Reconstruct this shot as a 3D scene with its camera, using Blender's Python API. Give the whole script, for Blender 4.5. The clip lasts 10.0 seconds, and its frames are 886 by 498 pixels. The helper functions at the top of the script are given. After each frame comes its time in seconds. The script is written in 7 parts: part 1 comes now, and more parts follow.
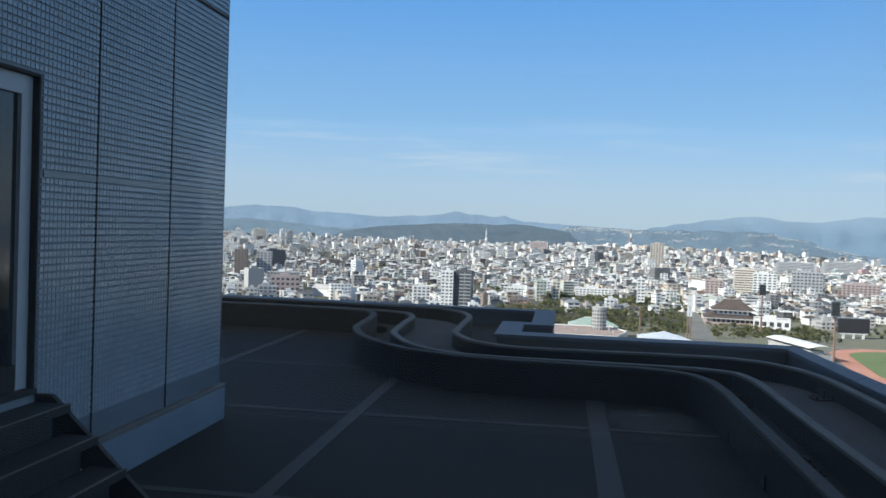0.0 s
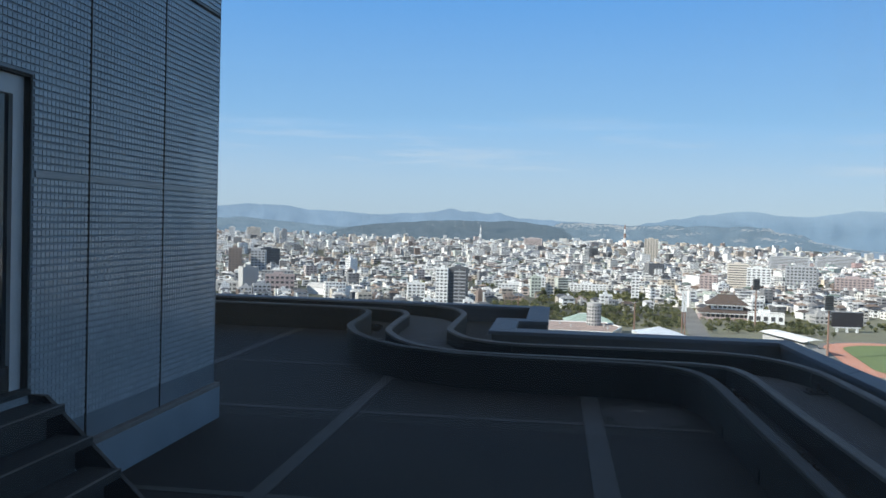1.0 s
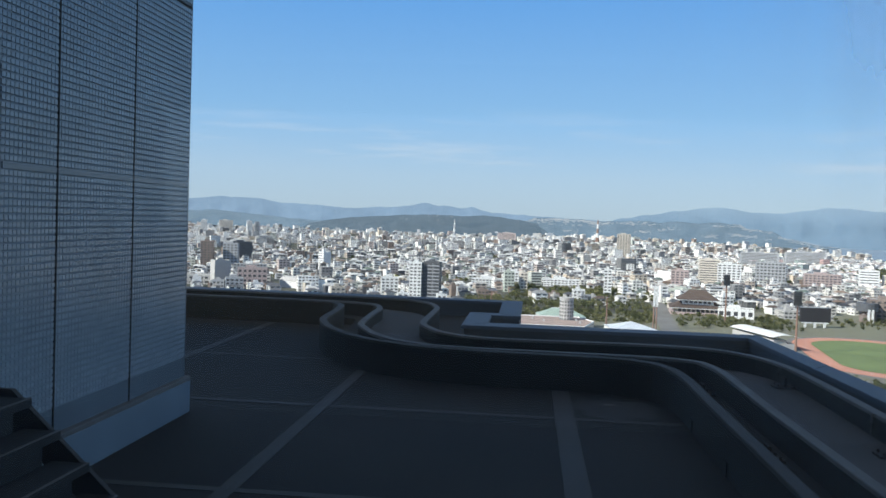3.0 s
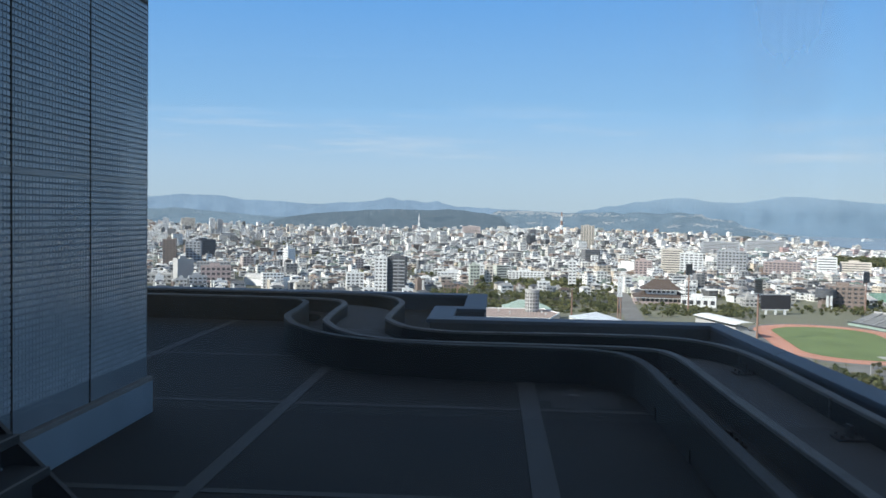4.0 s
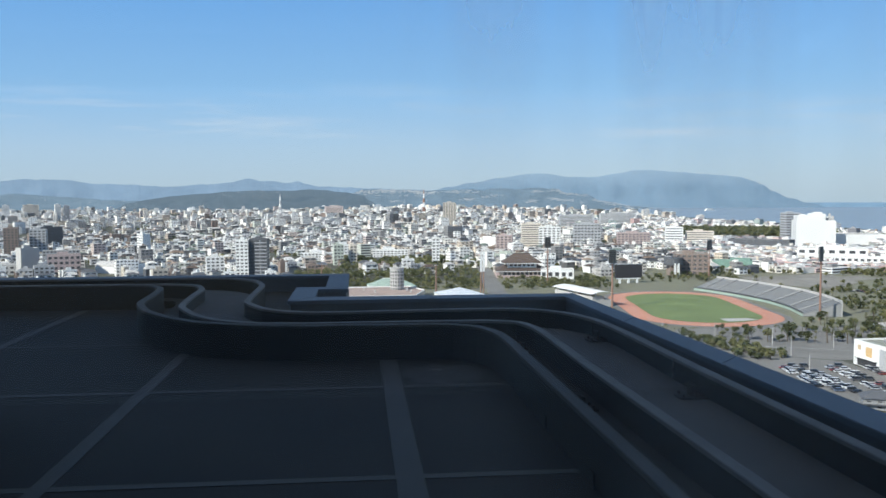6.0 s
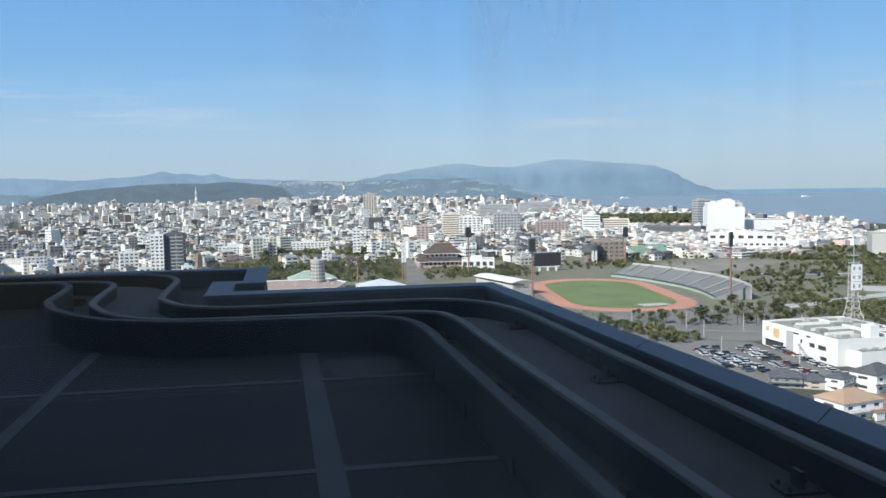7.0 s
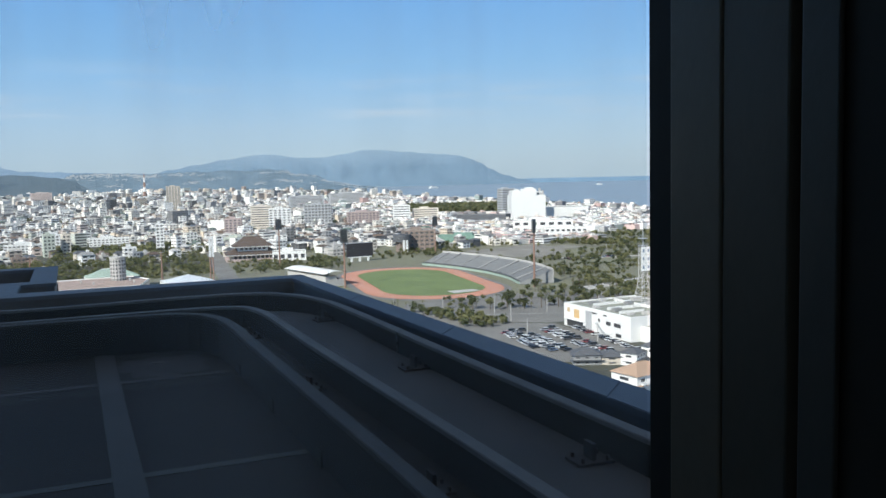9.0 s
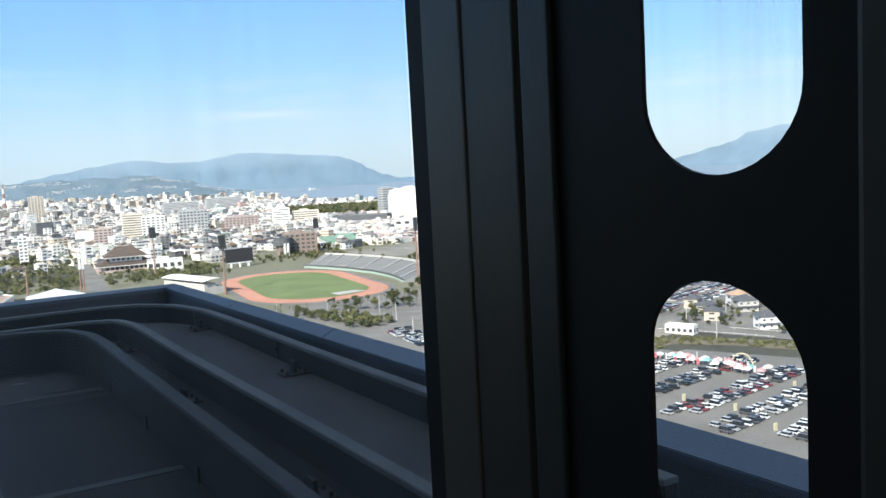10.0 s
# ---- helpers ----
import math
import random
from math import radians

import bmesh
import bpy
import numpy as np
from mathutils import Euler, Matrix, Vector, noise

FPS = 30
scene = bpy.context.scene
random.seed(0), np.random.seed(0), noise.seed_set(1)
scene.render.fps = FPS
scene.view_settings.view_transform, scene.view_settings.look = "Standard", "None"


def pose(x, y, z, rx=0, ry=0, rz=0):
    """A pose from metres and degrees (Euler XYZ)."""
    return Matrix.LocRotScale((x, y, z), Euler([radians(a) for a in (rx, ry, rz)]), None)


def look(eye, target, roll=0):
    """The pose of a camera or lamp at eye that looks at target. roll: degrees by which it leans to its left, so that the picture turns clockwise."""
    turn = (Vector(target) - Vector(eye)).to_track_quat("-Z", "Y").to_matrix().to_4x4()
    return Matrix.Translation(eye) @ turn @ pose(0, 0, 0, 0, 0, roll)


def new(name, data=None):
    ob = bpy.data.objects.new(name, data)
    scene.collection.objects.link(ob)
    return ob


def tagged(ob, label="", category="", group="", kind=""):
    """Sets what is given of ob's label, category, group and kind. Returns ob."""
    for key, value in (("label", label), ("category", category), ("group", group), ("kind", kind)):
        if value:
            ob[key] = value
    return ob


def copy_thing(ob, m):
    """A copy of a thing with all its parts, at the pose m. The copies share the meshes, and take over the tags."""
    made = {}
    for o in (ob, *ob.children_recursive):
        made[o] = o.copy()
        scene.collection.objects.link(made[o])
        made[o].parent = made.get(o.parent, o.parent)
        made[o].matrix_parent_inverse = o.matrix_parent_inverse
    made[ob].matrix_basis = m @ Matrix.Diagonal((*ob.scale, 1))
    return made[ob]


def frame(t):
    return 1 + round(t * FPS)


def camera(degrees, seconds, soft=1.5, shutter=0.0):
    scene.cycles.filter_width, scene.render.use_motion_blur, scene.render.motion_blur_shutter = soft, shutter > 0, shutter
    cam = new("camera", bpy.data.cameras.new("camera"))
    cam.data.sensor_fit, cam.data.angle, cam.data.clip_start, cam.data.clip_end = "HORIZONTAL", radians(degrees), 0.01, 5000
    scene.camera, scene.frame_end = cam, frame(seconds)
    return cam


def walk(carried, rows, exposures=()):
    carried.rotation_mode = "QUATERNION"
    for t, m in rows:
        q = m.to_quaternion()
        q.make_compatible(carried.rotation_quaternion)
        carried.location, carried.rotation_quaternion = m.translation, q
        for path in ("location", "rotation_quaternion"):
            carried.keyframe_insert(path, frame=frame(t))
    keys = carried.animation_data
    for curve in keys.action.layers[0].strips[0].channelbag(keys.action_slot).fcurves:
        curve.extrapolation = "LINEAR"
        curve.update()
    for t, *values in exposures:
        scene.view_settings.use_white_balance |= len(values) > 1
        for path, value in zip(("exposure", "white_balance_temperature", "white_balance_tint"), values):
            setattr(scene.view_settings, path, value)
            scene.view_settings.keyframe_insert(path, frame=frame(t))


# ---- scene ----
cam = camera(53.75, 10.0, soft=1.5)
PATH = [
    (0, pose(-0.0020, -0.001, 2.100, 88.54, -2.02, 7.83)),
    (0.5, pose(-0.0010, -0.001, 2.103, 88.57, -1.62, 7.90)),
    (1, pose(0.0050, -0.005, 2.102, 88.37, -1.58, 7.45)),
    (1.5, pose(0.0070, -0.005, 2.102, 88.47, -1.70, 7.16)),
    (2, pose(0.0110, -0.006, 2.101, 88.44, -1.62, 6.50)),
    (2.5, pose(0.0120, -0.008, 2.103, 88.24, -1.96, 6.17)),
    (4, pose(0.0340, -0.011, 2.101, 87.72, -1.03, 3.42)),
    (4.5, pose(0.0490, -0.012, 2.101, 87.49, -0.65, 1.46)),
    (5, pose(0.0620, -0.014, 2.100, 87.16, -0.32, -0.42)),
    (5.5, pose(0.0780, -0.017, 2.100, 86.77, -0.08, -3.07)),
    (7, pose(0.1290, -0.019, 2.098, 85.73, 0.90, -10.78)),
    (7.5, pose(0.1400, -0.022, 2.098, 85.57, 0.95, -14.18)),
    (8, pose(0.1470, -0.024, 2.099, 85.42, 1.16, -17.00)),
    (8.5, pose(0.1565, -0.025, 2.100, 85.68, 0.77, -18.70)),
    (9, pose(0.1912, -0.026, 2.099, 84.88, 1.35, -23.14)),
    (9.5, pose(0.2317, -0.028, 2.0958, 84.22, 2.41, -27.89)),
    (10, pose(0.2584, -0.030, 2.097, 84.53, 3.06, -31.02)),
]
walk(cam, PATH, exposures=[(0, 0.30, 6500, 10), (8.6, 0.30, 6500, 10), (9.4, 0.25, 6600, 10), (10.0, 0.78, 6800, 10)])

# ---- world and sun ----
SUN_FROM = Vector((-0.67, -0.45, 0.59)).normalized()
sun_elev = math.asin(SUN_FROM.z)
world = bpy.data.worlds.new("sky")
scene.world = world
world.use_nodes = True
wn, wl = world.node_tree.nodes, world.node_tree.links
wn.clear()
sky = wn.new("ShaderNodeTexSky")
sky.sky_type, sky.sun_disc = "NISHITA", False
sky.sun_elevation = sun_elev
sky.sun_rotation = math.atan2(SUN_FROM.x, SUN_FROM.y)
sky.altitude, sky.air_density, sky.dust_density, sky.ozone_density = 100, 1.0, 0.4, 1.0
tc = wn.new("ShaderNodeTexCoord")
mp = wn.new("ShaderNodeMapping")
mp.inputs["Scale"].default_value = (3.6, 3.6, 44.0)
cn = wn.new("ShaderNodeTexNoise")
cn.inputs["Scale"].default_value, cn.inputs["Detail"].default_value, cn.inputs["Roughness"].default_value = 1.6, 6, 0.62
cr = wn.new("ShaderNodeMapRange")
cr.inputs["From Min"].default_value, cr.inputs["From Max"].default_value = 0.50, 0.78
cr.inputs["To Max"].default_value = 0.55
mix = wn.new("ShaderNodeMix")
mix.data_type = "RGBA"
mix.inputs["B"].default_value = (5.6, 5.9, 6.3, 1)
bg = wn.new("ShaderNodeBackground")
bg.inputs["Strength"].default_value = 0.1155
wo = wn.new("ShaderNodeOutputWorld")
wl.new(tc.outputs["Generated"], mp.inputs["Vector"])
wl.new(mp.outputs["Vector"], cn.inputs["Vector"])
wl.new(cn.outputs["Fac"], cr.inputs["Value"])
sep = wn.new("ShaderNodeSeparateXYZ")
wl.new(tc.outputs["Generated"], sep.inputs["Vector"])
up, down, low_band, cloud = wn.new("ShaderNodeMapRange"), wn.new("ShaderNodeMapRange"), wn.new("ShaderNodeMath"), wn.new("ShaderNodeMath")
up.inputs["From Min"].default_value, up.inputs["From Max"].default_value = 0.045, 0.07
down.inputs["From Min"].default_value, down.inputs["From Max"].default_value = 0.085, 0.13
down.inputs["To Min"].default_value, down.inputs["To Max"].default_value = 1.0, 0.0
low_band.operation = cloud.operation = "MULTIPLY"
for node in (up, down):
    wl.new(sep.outputs["Z"], node.inputs["Value"])
wl.new(up.outputs["Result"], low_band.inputs[0])
wl.new(down.outputs["Result"], low_band.inputs[1])
wl.new(low_band.outputs[0], cloud.inputs[0])
wl.new(cr.outputs["Result"], cloud.inputs[1])
wl.new(cloud.outputs[0], mix.inputs["Factor"])
ramp = wn.new("ShaderNodeValToRGB")
for k, (at, col) in enumerate(((0.0, (3.2, 4.3, 5.45)), (0.05, (3.05, 4.35, 5.95)), (0.12, (1.95, 3.9, 6.5)), (0.26, (0.92, 2.95, 6.6)), (0.36, (1.1, 2.6, 5.4)), (0.55, (1.9, 2.5, 3.6)), (0.8, (2.0, 2.4, 3.2)))):
    e = ramp.color_ramp.elements[k] if k < 2 else ramp.color_ramp.elements.new(at)
    e.position, e.color = at, (*col, 1)
fade = wn.new("ShaderNodeMapRange")
fade.inputs["From Min"].default_value, fade.inputs["From Max"].default_value = 0.30, 0.75
fade.inputs["To Min"].default_value, fade.inputs["To Max"].default_value = 0.85, 0.7
air = wn.new("ShaderNodeMix")
air.data_type = "RGBA"
wl.new(sep.outputs["Z"], ramp.inputs["Fac"])
wl.new(sep.outputs["Z"], fade.inputs["Value"])
wl.new(fade.outputs["Result"], air.inputs["Factor"])
wl.new(sky.outputs["Color"], air.inputs["A"])
wl.new(ramp.outputs["Color"], air.inputs["B"])
wl.new(air.outputs["Result"], mix.inputs["A"])
wl.new(mix.outputs["Result"], bg.inputs["Color"])
wl.new(bg.outputs["Background"], wo.inputs["Surface"])
sun = new("sun", bpy.data.lights.new("sun", "SUN"))
sun.data.energy, sun.data.angle, sun.data.color = 5.0, radians(0.5), (1.0, 0.945, 0.865)
sun.matrix_world = look((0, 0, 60), Vector((0, 0, 60)) - SUN_FROM)

GROUND = -76.0

# ---- materials ----
def material(name, color, rough=0.7, metal=0.0, vary=0.25, scale=4.0, fine=60.0, bump=0.2, tint=None, stretch=(1, 1, 1), island=0.0, objvary=0.0, spec=0.5):
    m = bpy.data.materials.new(name)
    m.use_nodes = True
    n, l = m.node_tree.nodes, m.node_tree.links
    b = n["Principled BSDF"]
    b.inputs["Roughness"].default_value, b.inputs["Metallic"].default_value = rough, metal
    b.inputs["Specular IOR Level"].default_value = spec
    co = n.new("ShaderNodeTexCoord")
    ma = n.new("ShaderNodeMapping")
    ma.inputs["Scale"].default_value = stretch
    l.new(co.outputs["Object"], ma.inputs["Vector"])
    big, small = n.new("ShaderNodeTexNoise"), n.new("ShaderNodeTexNoise")
    for t, s, d in ((big, scale, 5), (small, fine, 3)):
        t.inputs["Scale"].default_value, t.inputs["Detail"].default_value = s, d
        l.new(ma.outputs["Vector"], t.inputs["Vector"])
    both = n.new("ShaderNodeMix")
    both.data_type = "FLOAT"
    both.inputs["Factor"].default_value = 0.35
    l.new(big.outputs["Fac"], both.inputs["A"])
    l.new(small.outputs["Fac"], both.inputs["B"])
    ramp = n.new("ShaderNodeMapRange")
    ramp.inputs["From Min"].default_value, ramp.inputs["From Max"].default_value = 0.3, 0.7
    l.new(both.outputs["Result"], ramp.inputs["Value"])
    mx = n.new("ShaderNodeMix")
    mx.data_type = "RGBA"
    dark = [c * (1 - vary) for c in color]
    lite = list(tint) if tint else [min(0.92, c * (1 + vary)) for c in color]
    mx.inputs["A"].default_value, mx.inputs["B"].default_value = (*dark, 1), (*lite, 1)
    l.new(ramp.outputs["Result"], mx.inputs["Factor"])
    last = mx.outputs["Result"]
    if island or objvary:
        src = n.new("ShaderNodeNewGeometry").outputs["Random Per Island"] if island else n.new("ShaderNodeObjectInfo").outputs["Random"]
        amt = island or objvary
        hs = n.new("ShaderNodeHueSaturation")
        mr = n.new("ShaderNodeMapRange")
        mr.inputs["To Min"].default_value, mr.inputs["To Max"].default_value = 1 - amt, 1 + amt * 0.6
        l.new(src, mr.inputs["Value"])
        l.new(mr.outputs["Result"], hs.inputs["Value"])
        l.new(last, hs.inputs["Color"])
        last = hs.outputs["Color"]
    l.new(last, b.inputs["Base Color"])
    if bump:
        bp = n.new("ShaderNodeBump")
        bp.inputs["Strength"].default_value, bp.inputs["Distance"].default_value = bump, 0.01
        l.new(both.outputs["Result"], bp.inputs["Height"])
        l.new(bp.outputs["Normal"], b.inputs["Normal"])
    return m


def palette(name, colours, rough=0.8, island=True, vary=0.12):
    """Picks one of several paints for each loose piece or each object."""
    m = bpy.data.materials.new(name)
    m.use_nodes = True
    n, l = m.node_tree.nodes, m.node_tree.links
    b = n["Principled BSDF"]
    b.inputs["Roughness"].default_value = rough
    src = n.new("ShaderNodeNewGeometry").outputs["Random Per Island"] if island else n.new("ShaderNodeObjectInfo").outputs["Random"]
    r = n.new("ShaderNodeValToRGB")
    r.color_ramp.interpolation = "CONSTANT"
    e = r.color_ramp.elements
    while len(e) < len(colours):
        e.new(0.5)
    for k, c in enumerate(colours):
        e[k].position, e[k].color = k / len(colours), (*c, 1)
    l.new(src, r.inputs["Fac"])
    co, no = n.new("ShaderNodeTexCoord"), n.new("ShaderNodeTexNoise")
    no.inputs["Scale"].default_value, no.inputs["Detail"].default_value = 0.35, 6
    l.new(co.outputs["Object"], no.inputs["Vector"])
    mr = n.new("ShaderNodeMapRange")
    mr.inputs["From Min"].default_value, mr.inputs["From Max"].default_value = 0.3, 0.7
    mr.inputs["To Min"].default_value, mr.inputs["To Max"].default_value = 1 - vary, 1 + vary
    l.new(no.outputs["Fac"], mr.inputs["Value"])
    hs = n.new("ShaderNodeHueSaturation")
    l.new(mr.outputs["Result"], hs.inputs["Value"])
    l.new(r.outputs["Color"], hs.inputs["Color"])
    l.new(hs.outputs["Color"], b.inputs["Base Color"])
    return m


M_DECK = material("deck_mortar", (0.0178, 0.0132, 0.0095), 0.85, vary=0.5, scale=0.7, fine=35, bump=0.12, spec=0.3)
M_JOINT = material("deck_joint", (0.042, 0.0355, 0.0285), 0.75, vary=0.3, scale=3, fine=40)
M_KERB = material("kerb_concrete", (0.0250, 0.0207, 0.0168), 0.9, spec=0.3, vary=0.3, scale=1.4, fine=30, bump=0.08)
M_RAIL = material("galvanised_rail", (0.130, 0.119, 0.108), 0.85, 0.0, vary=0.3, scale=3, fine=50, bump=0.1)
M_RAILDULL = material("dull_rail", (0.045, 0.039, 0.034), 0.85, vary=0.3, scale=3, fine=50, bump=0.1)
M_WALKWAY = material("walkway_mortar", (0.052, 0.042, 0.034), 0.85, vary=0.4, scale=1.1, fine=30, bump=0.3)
M_COPING = material("coping_metal", (0.095, 0.112, 0.138), 0.6, 0.0, vary=0.14, scale=1.2, fine=40, bump=0.05)
M_PARAPET = material("parapet_panel", (0.085, 0.09, 0.10), 0.7, vary=0.25, scale=1.0, fine=25)
M_RUST = material("rusty_steel", (0.03, 0.022, 0.018), 0.85, vary=0.5, scale=8, fine=80)
M_TILE = material("mosaic_tile", (0.345, 0.385, 0.415), 0.2, vary=0.12, scale=1.5, fine=20, bump=0.05, island=0.10)
M_TILE_ONE = material("mosaic_tile_single", (0.345, 0.385, 0.415), 0.2, vary=0.12, scale=1.5, fine=20, bump=0.05, objvary=0.10)
M_GROUT = material("tile_grout", (0.25, 0.28, 0.305), 0.9, vary=0.3, scale=2, fine=60)
M_PANEL = material("smooth_panel", (0.175, 0.203, 0.226), 0.25, vary=0.15, scale=1.2, fine=30)
# unseen block, tinted dark blue to cut warm bounce on the kerbs
M_PENTHOUSE = material("unseen_shade_block", (0.085, 0.11, 0.15), 0.6, vary=0.2, scale=1.2, fine=30)
M_PLINTH = material("plinth_paint", (0.20, 0.243, 0.280), 0.45, vary=0.16, scale=2.5, fine=30, stretch=(1, 1, 0.35))
M_LEDGE = material("plinth_ledge", (0.17, 0.155, 0.14), 0.85, vary=0.3)
M_ALU = material("white_aluminium", (0.44, 0.45, 0.455), 0.4, 0.0, vary=0.06, bump=0.02)
M_BLACK = material("dark_gasket", (0.020, 0.017, 0.013), 0.7, vary=0.2, bump=0.05, spec=0.2)
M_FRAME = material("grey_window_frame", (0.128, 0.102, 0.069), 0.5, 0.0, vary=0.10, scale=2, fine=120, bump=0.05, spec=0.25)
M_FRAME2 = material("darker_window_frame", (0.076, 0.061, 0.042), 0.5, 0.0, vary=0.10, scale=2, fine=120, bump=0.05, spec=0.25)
M_FIN = material("black_steel_fin", (0.029, 0.0235, 0.017), 0.6, 0.0, vary=0.15, scale=3, fine=140, bump=0.02, spec=0.15)
M_FLANGE = material("dark_fin_flange", (0.06, 0.054, 0.044), 0.5, 0.1, vary=0.12, scale=3, fine=140, bump=0.05, spec=0.25)
M_STAIR = material("dark_steel_stair", (0.010, 0.009, 0.009), 0.75, 0.0, vary=0.35, scale=5, fine=90)
M_TREAD = material("chequer_tread", (0.014, 0.0125, 0.0115), 0.8, 0.0, vary=0.3, scale=6, fine=120)
M_ROOM = material("room_paint", (0.62, 0.61, 0.59), 0.9, vary=0.08)
M_CARPET = material("room_carpet", (0.2, 0.2, 0.2), 0.95, vary=0.2)
M_DARKGLASS = material("dark_door_glass", (0.012, 0.014, 0.018), 0.08, vary=0.1, bump=0.0)

M_GROUND = material("town_ground", (0.075, 0.074, 0.064), 0.95, vary=0.35, scale=0.012, fine=0.15, bump=0, tint=(0.10, 0.105, 0.07))
M_PARK = material("park_ground", (0.29, 0.275, 0.215), 0.95, vary=0.45, scale=0.03, fine=0.35, bump=0, tint=(0.205, 0.21, 0.13))
M_ASPHALT = material("asphalt", (0.19, 0.185, 0.172), 0.9, vary=0.3, scale=0.05, fine=1.5, bump=0)
M_WHITELINE = material("road_paint", (0.62, 0.62, 0.60), 0.8, vary=0.1, bump=0)
M_TRACK = material("red_track", (0.55, 0.25, 0.165), 0.85, vary=0.15, scale=0.05, fine=0.8, bump=0)
M_FIELD = material("field_grass", (0.155, 0.205, 0.078), 0.95, vary=0.25, scale=0.04, fine=0.9, bump=0)
M_CONCDARK = material("weathered_concrete", (0.27, 0.275, 0.275), 0.85, vary=0.15, scale=0.2, fine=2, bump=0)
M_SEAT = material("stand_seats", (0.17, 0.18, 0.19), 0.7, vary=0.2, scale=0.3, fine=2, bump=0)
M_CONC = material("pale_concrete", (0.48, 0.47, 0.45), 0.85, vary=0.07, scale=0.05, fine=2, bump=0)
M_WHITE = material("white_render", (0.78, 0.78, 0.76), 0.8, vary=0.06, scale=0.1, fine=1, bump=0)
M_GREYW = material("grey_facade", (0.42, 0.43, 0.44), 0.8, vary=0.1, scale=0.1, fine=1, bump=0)
M_BEIGE = material("beige_facade", (0.52, 0.47, 0.40), 0.8, vary=0.1, scale=0.1, fine=1, bump=0)
M_BROWN = material("brown_tile_facade", (0.26, 0.205, 0.175), 0.8, vary=0.15, scale=0.2, fine=1, bump=0)
M_PINK = material("pink_facade", (0.45, 0.36, 0.34), 0.8, vary=0.1, scale=0.1, fine=1, bump=0)
M_DARKW = material("dark_facade", (0.10, 0.105, 0.115), 0.6, vary=0.15, scale=0.1, fine=1, bump=0)
M_WIN = material("far_window_glass", (0.058, 0.06, 0.064), 0.3, vary=0.3, scale=0.3, fine=2, bump=0)
M_ROOFGREY = material("flat_roof", (0.50, 0.49, 0.46), 0.9, vary=0.2, scale=0.1, fine=1, bump=0, island=0.5)
M_ROOFGREEN = material("green_roof_coat", (0.33, 0.42, 0.36), 0.8, vary=0.15, scale=0.1, fine=1, bump=0)
M_TEMPLE = material("temple_roof_tiles", (0.105, 0.078, 0.064), 0.8, vary=0.2, scale=0.3, fine=3, bump=0)
M_SLATE = material("slate_roof", (0.10, 0.105, 0.115), 0.7, vary=0.2, scale=0.4, fine=4, bump=0)
M_TERRA = material("tan_roof", (0.42, 0.29, 0.205), 0.8, vary=0.15, scale=0.4, fine=4, bump=0)
M_ORANGE = material("red_lead_steel", (0.27, 0.165, 0.125), 0.7, vary=0.15, bump=0)
M_STEEL = material("grey_steel", (0.40, 0.42, 0.44), 0.5, 0.3, vary=0.15, bump=0)
M_LAMP = material("floodlight_bank", (0.08, 0.085, 0.09), 0.5, 0.3, vary=0.3, bump=0)
M_LAMPGLASS = material("lamp_bowl", (0.16, 0.165, 0.17), 0.35, 0.2, vary=0.2, bump=0)
M_TRUNK = material("tree_bark", (0.12, 0.09, 0.065), 0.9, vary=0.3, scale=3, fine=20, bump=0)
M_LEAF = material("leaves", (0.122, 0.137, 0.068), 0.8, vary=0.4, scale=0.3, fine=2, bump=0, island=0.3, spec=0.2)
M_LEAFWARM = material("yellowing_leaves", (0.23, 0.23, 0.112), 0.8, vary=0.4, scale=0.3, fine=2, bump=0, island=0.3, spec=0.2)


def leafy(m, share):
    """Lets sunlight through thin leaves."""
    n, l = m.node_tree.nodes, m.node_tree.links
    b, out = n["Principled BSDF"], n["Material Output"]
    b.inputs["Specular IOR Level"].default_value = 0.2
    tl, mx = n.new("ShaderNodeBsdfTranslucent"), n.new("ShaderNodeMixShader")
    l.new(b.inputs["Base Color"].links[0].from_socket, tl.inputs["Color"])
    mx.inputs["Fac"].default_value = share
    l.new(b.outputs[0], mx.inputs[1])
    l.new(tl.outputs[0], mx.inputs[2])
    l.new(mx.outputs[0], out.inputs["Surface"])


leafy(M_LEAF, 0.5)
leafy(M_LEAFWARM, 0.5)
M_RUBBER = material("tyre_rubber", (0.02, 0.02, 0.02), 0.8, vary=0.2, bump=0)
M_CARGLASS = material("car_glass", (0.02, 0.025, 0.03), 0.1, vary=0.1, bump=0)
M_YARD = material("dry_soil", (0.25, 0.235, 0.205), 0.95, vary=0.3, scale=0.06, fine=0.8, bump=0)
M_WALLS = palette("town_walls", [(0.91, 0.89, 0.85), (0.78, 0.74, 0.67), (0.92, 0.90, 0.86), (0.33, 0.32, 0.31), (0.91, 0.89, 0.85), (0.80, 0.75, 0.67), (0.24, 0.24, 0.24), (0.91, 0.89, 0.84), (0.56, 0.47, 0.39), (0.66, 0.65, 0.64), (0.30, 0.225, 0.185), (0.92, 0.90, 0.86), (0.62, 0.52, 0.47), (0.72, 0.71, 0.69), (0.34, 0.345, 0.35), (0.86, 0.83, 0.77), (0.15, 0.15, 0.15), (0.90, 0.885, 0.85), (0.54, 0.56, 0.50), (0.70, 0.59, 0.46)])
M_INDUSTRY = palette("shed_walls", [(0.80, 0.80, 0.79), (0.62, 0.61, 0.58), (0.40, 0.40, 0.40), (0.80, 0.80, 0.80), (0.36, 0.43, 0.40), (0.70, 0.66, 0.60), (0.22, 0.22, 0.23), (0.78, 0.77, 0.74), (0.58, 0.40, 0.37), (0.66, 0.50, 0.47), (0.30, 0.31, 0.30)])
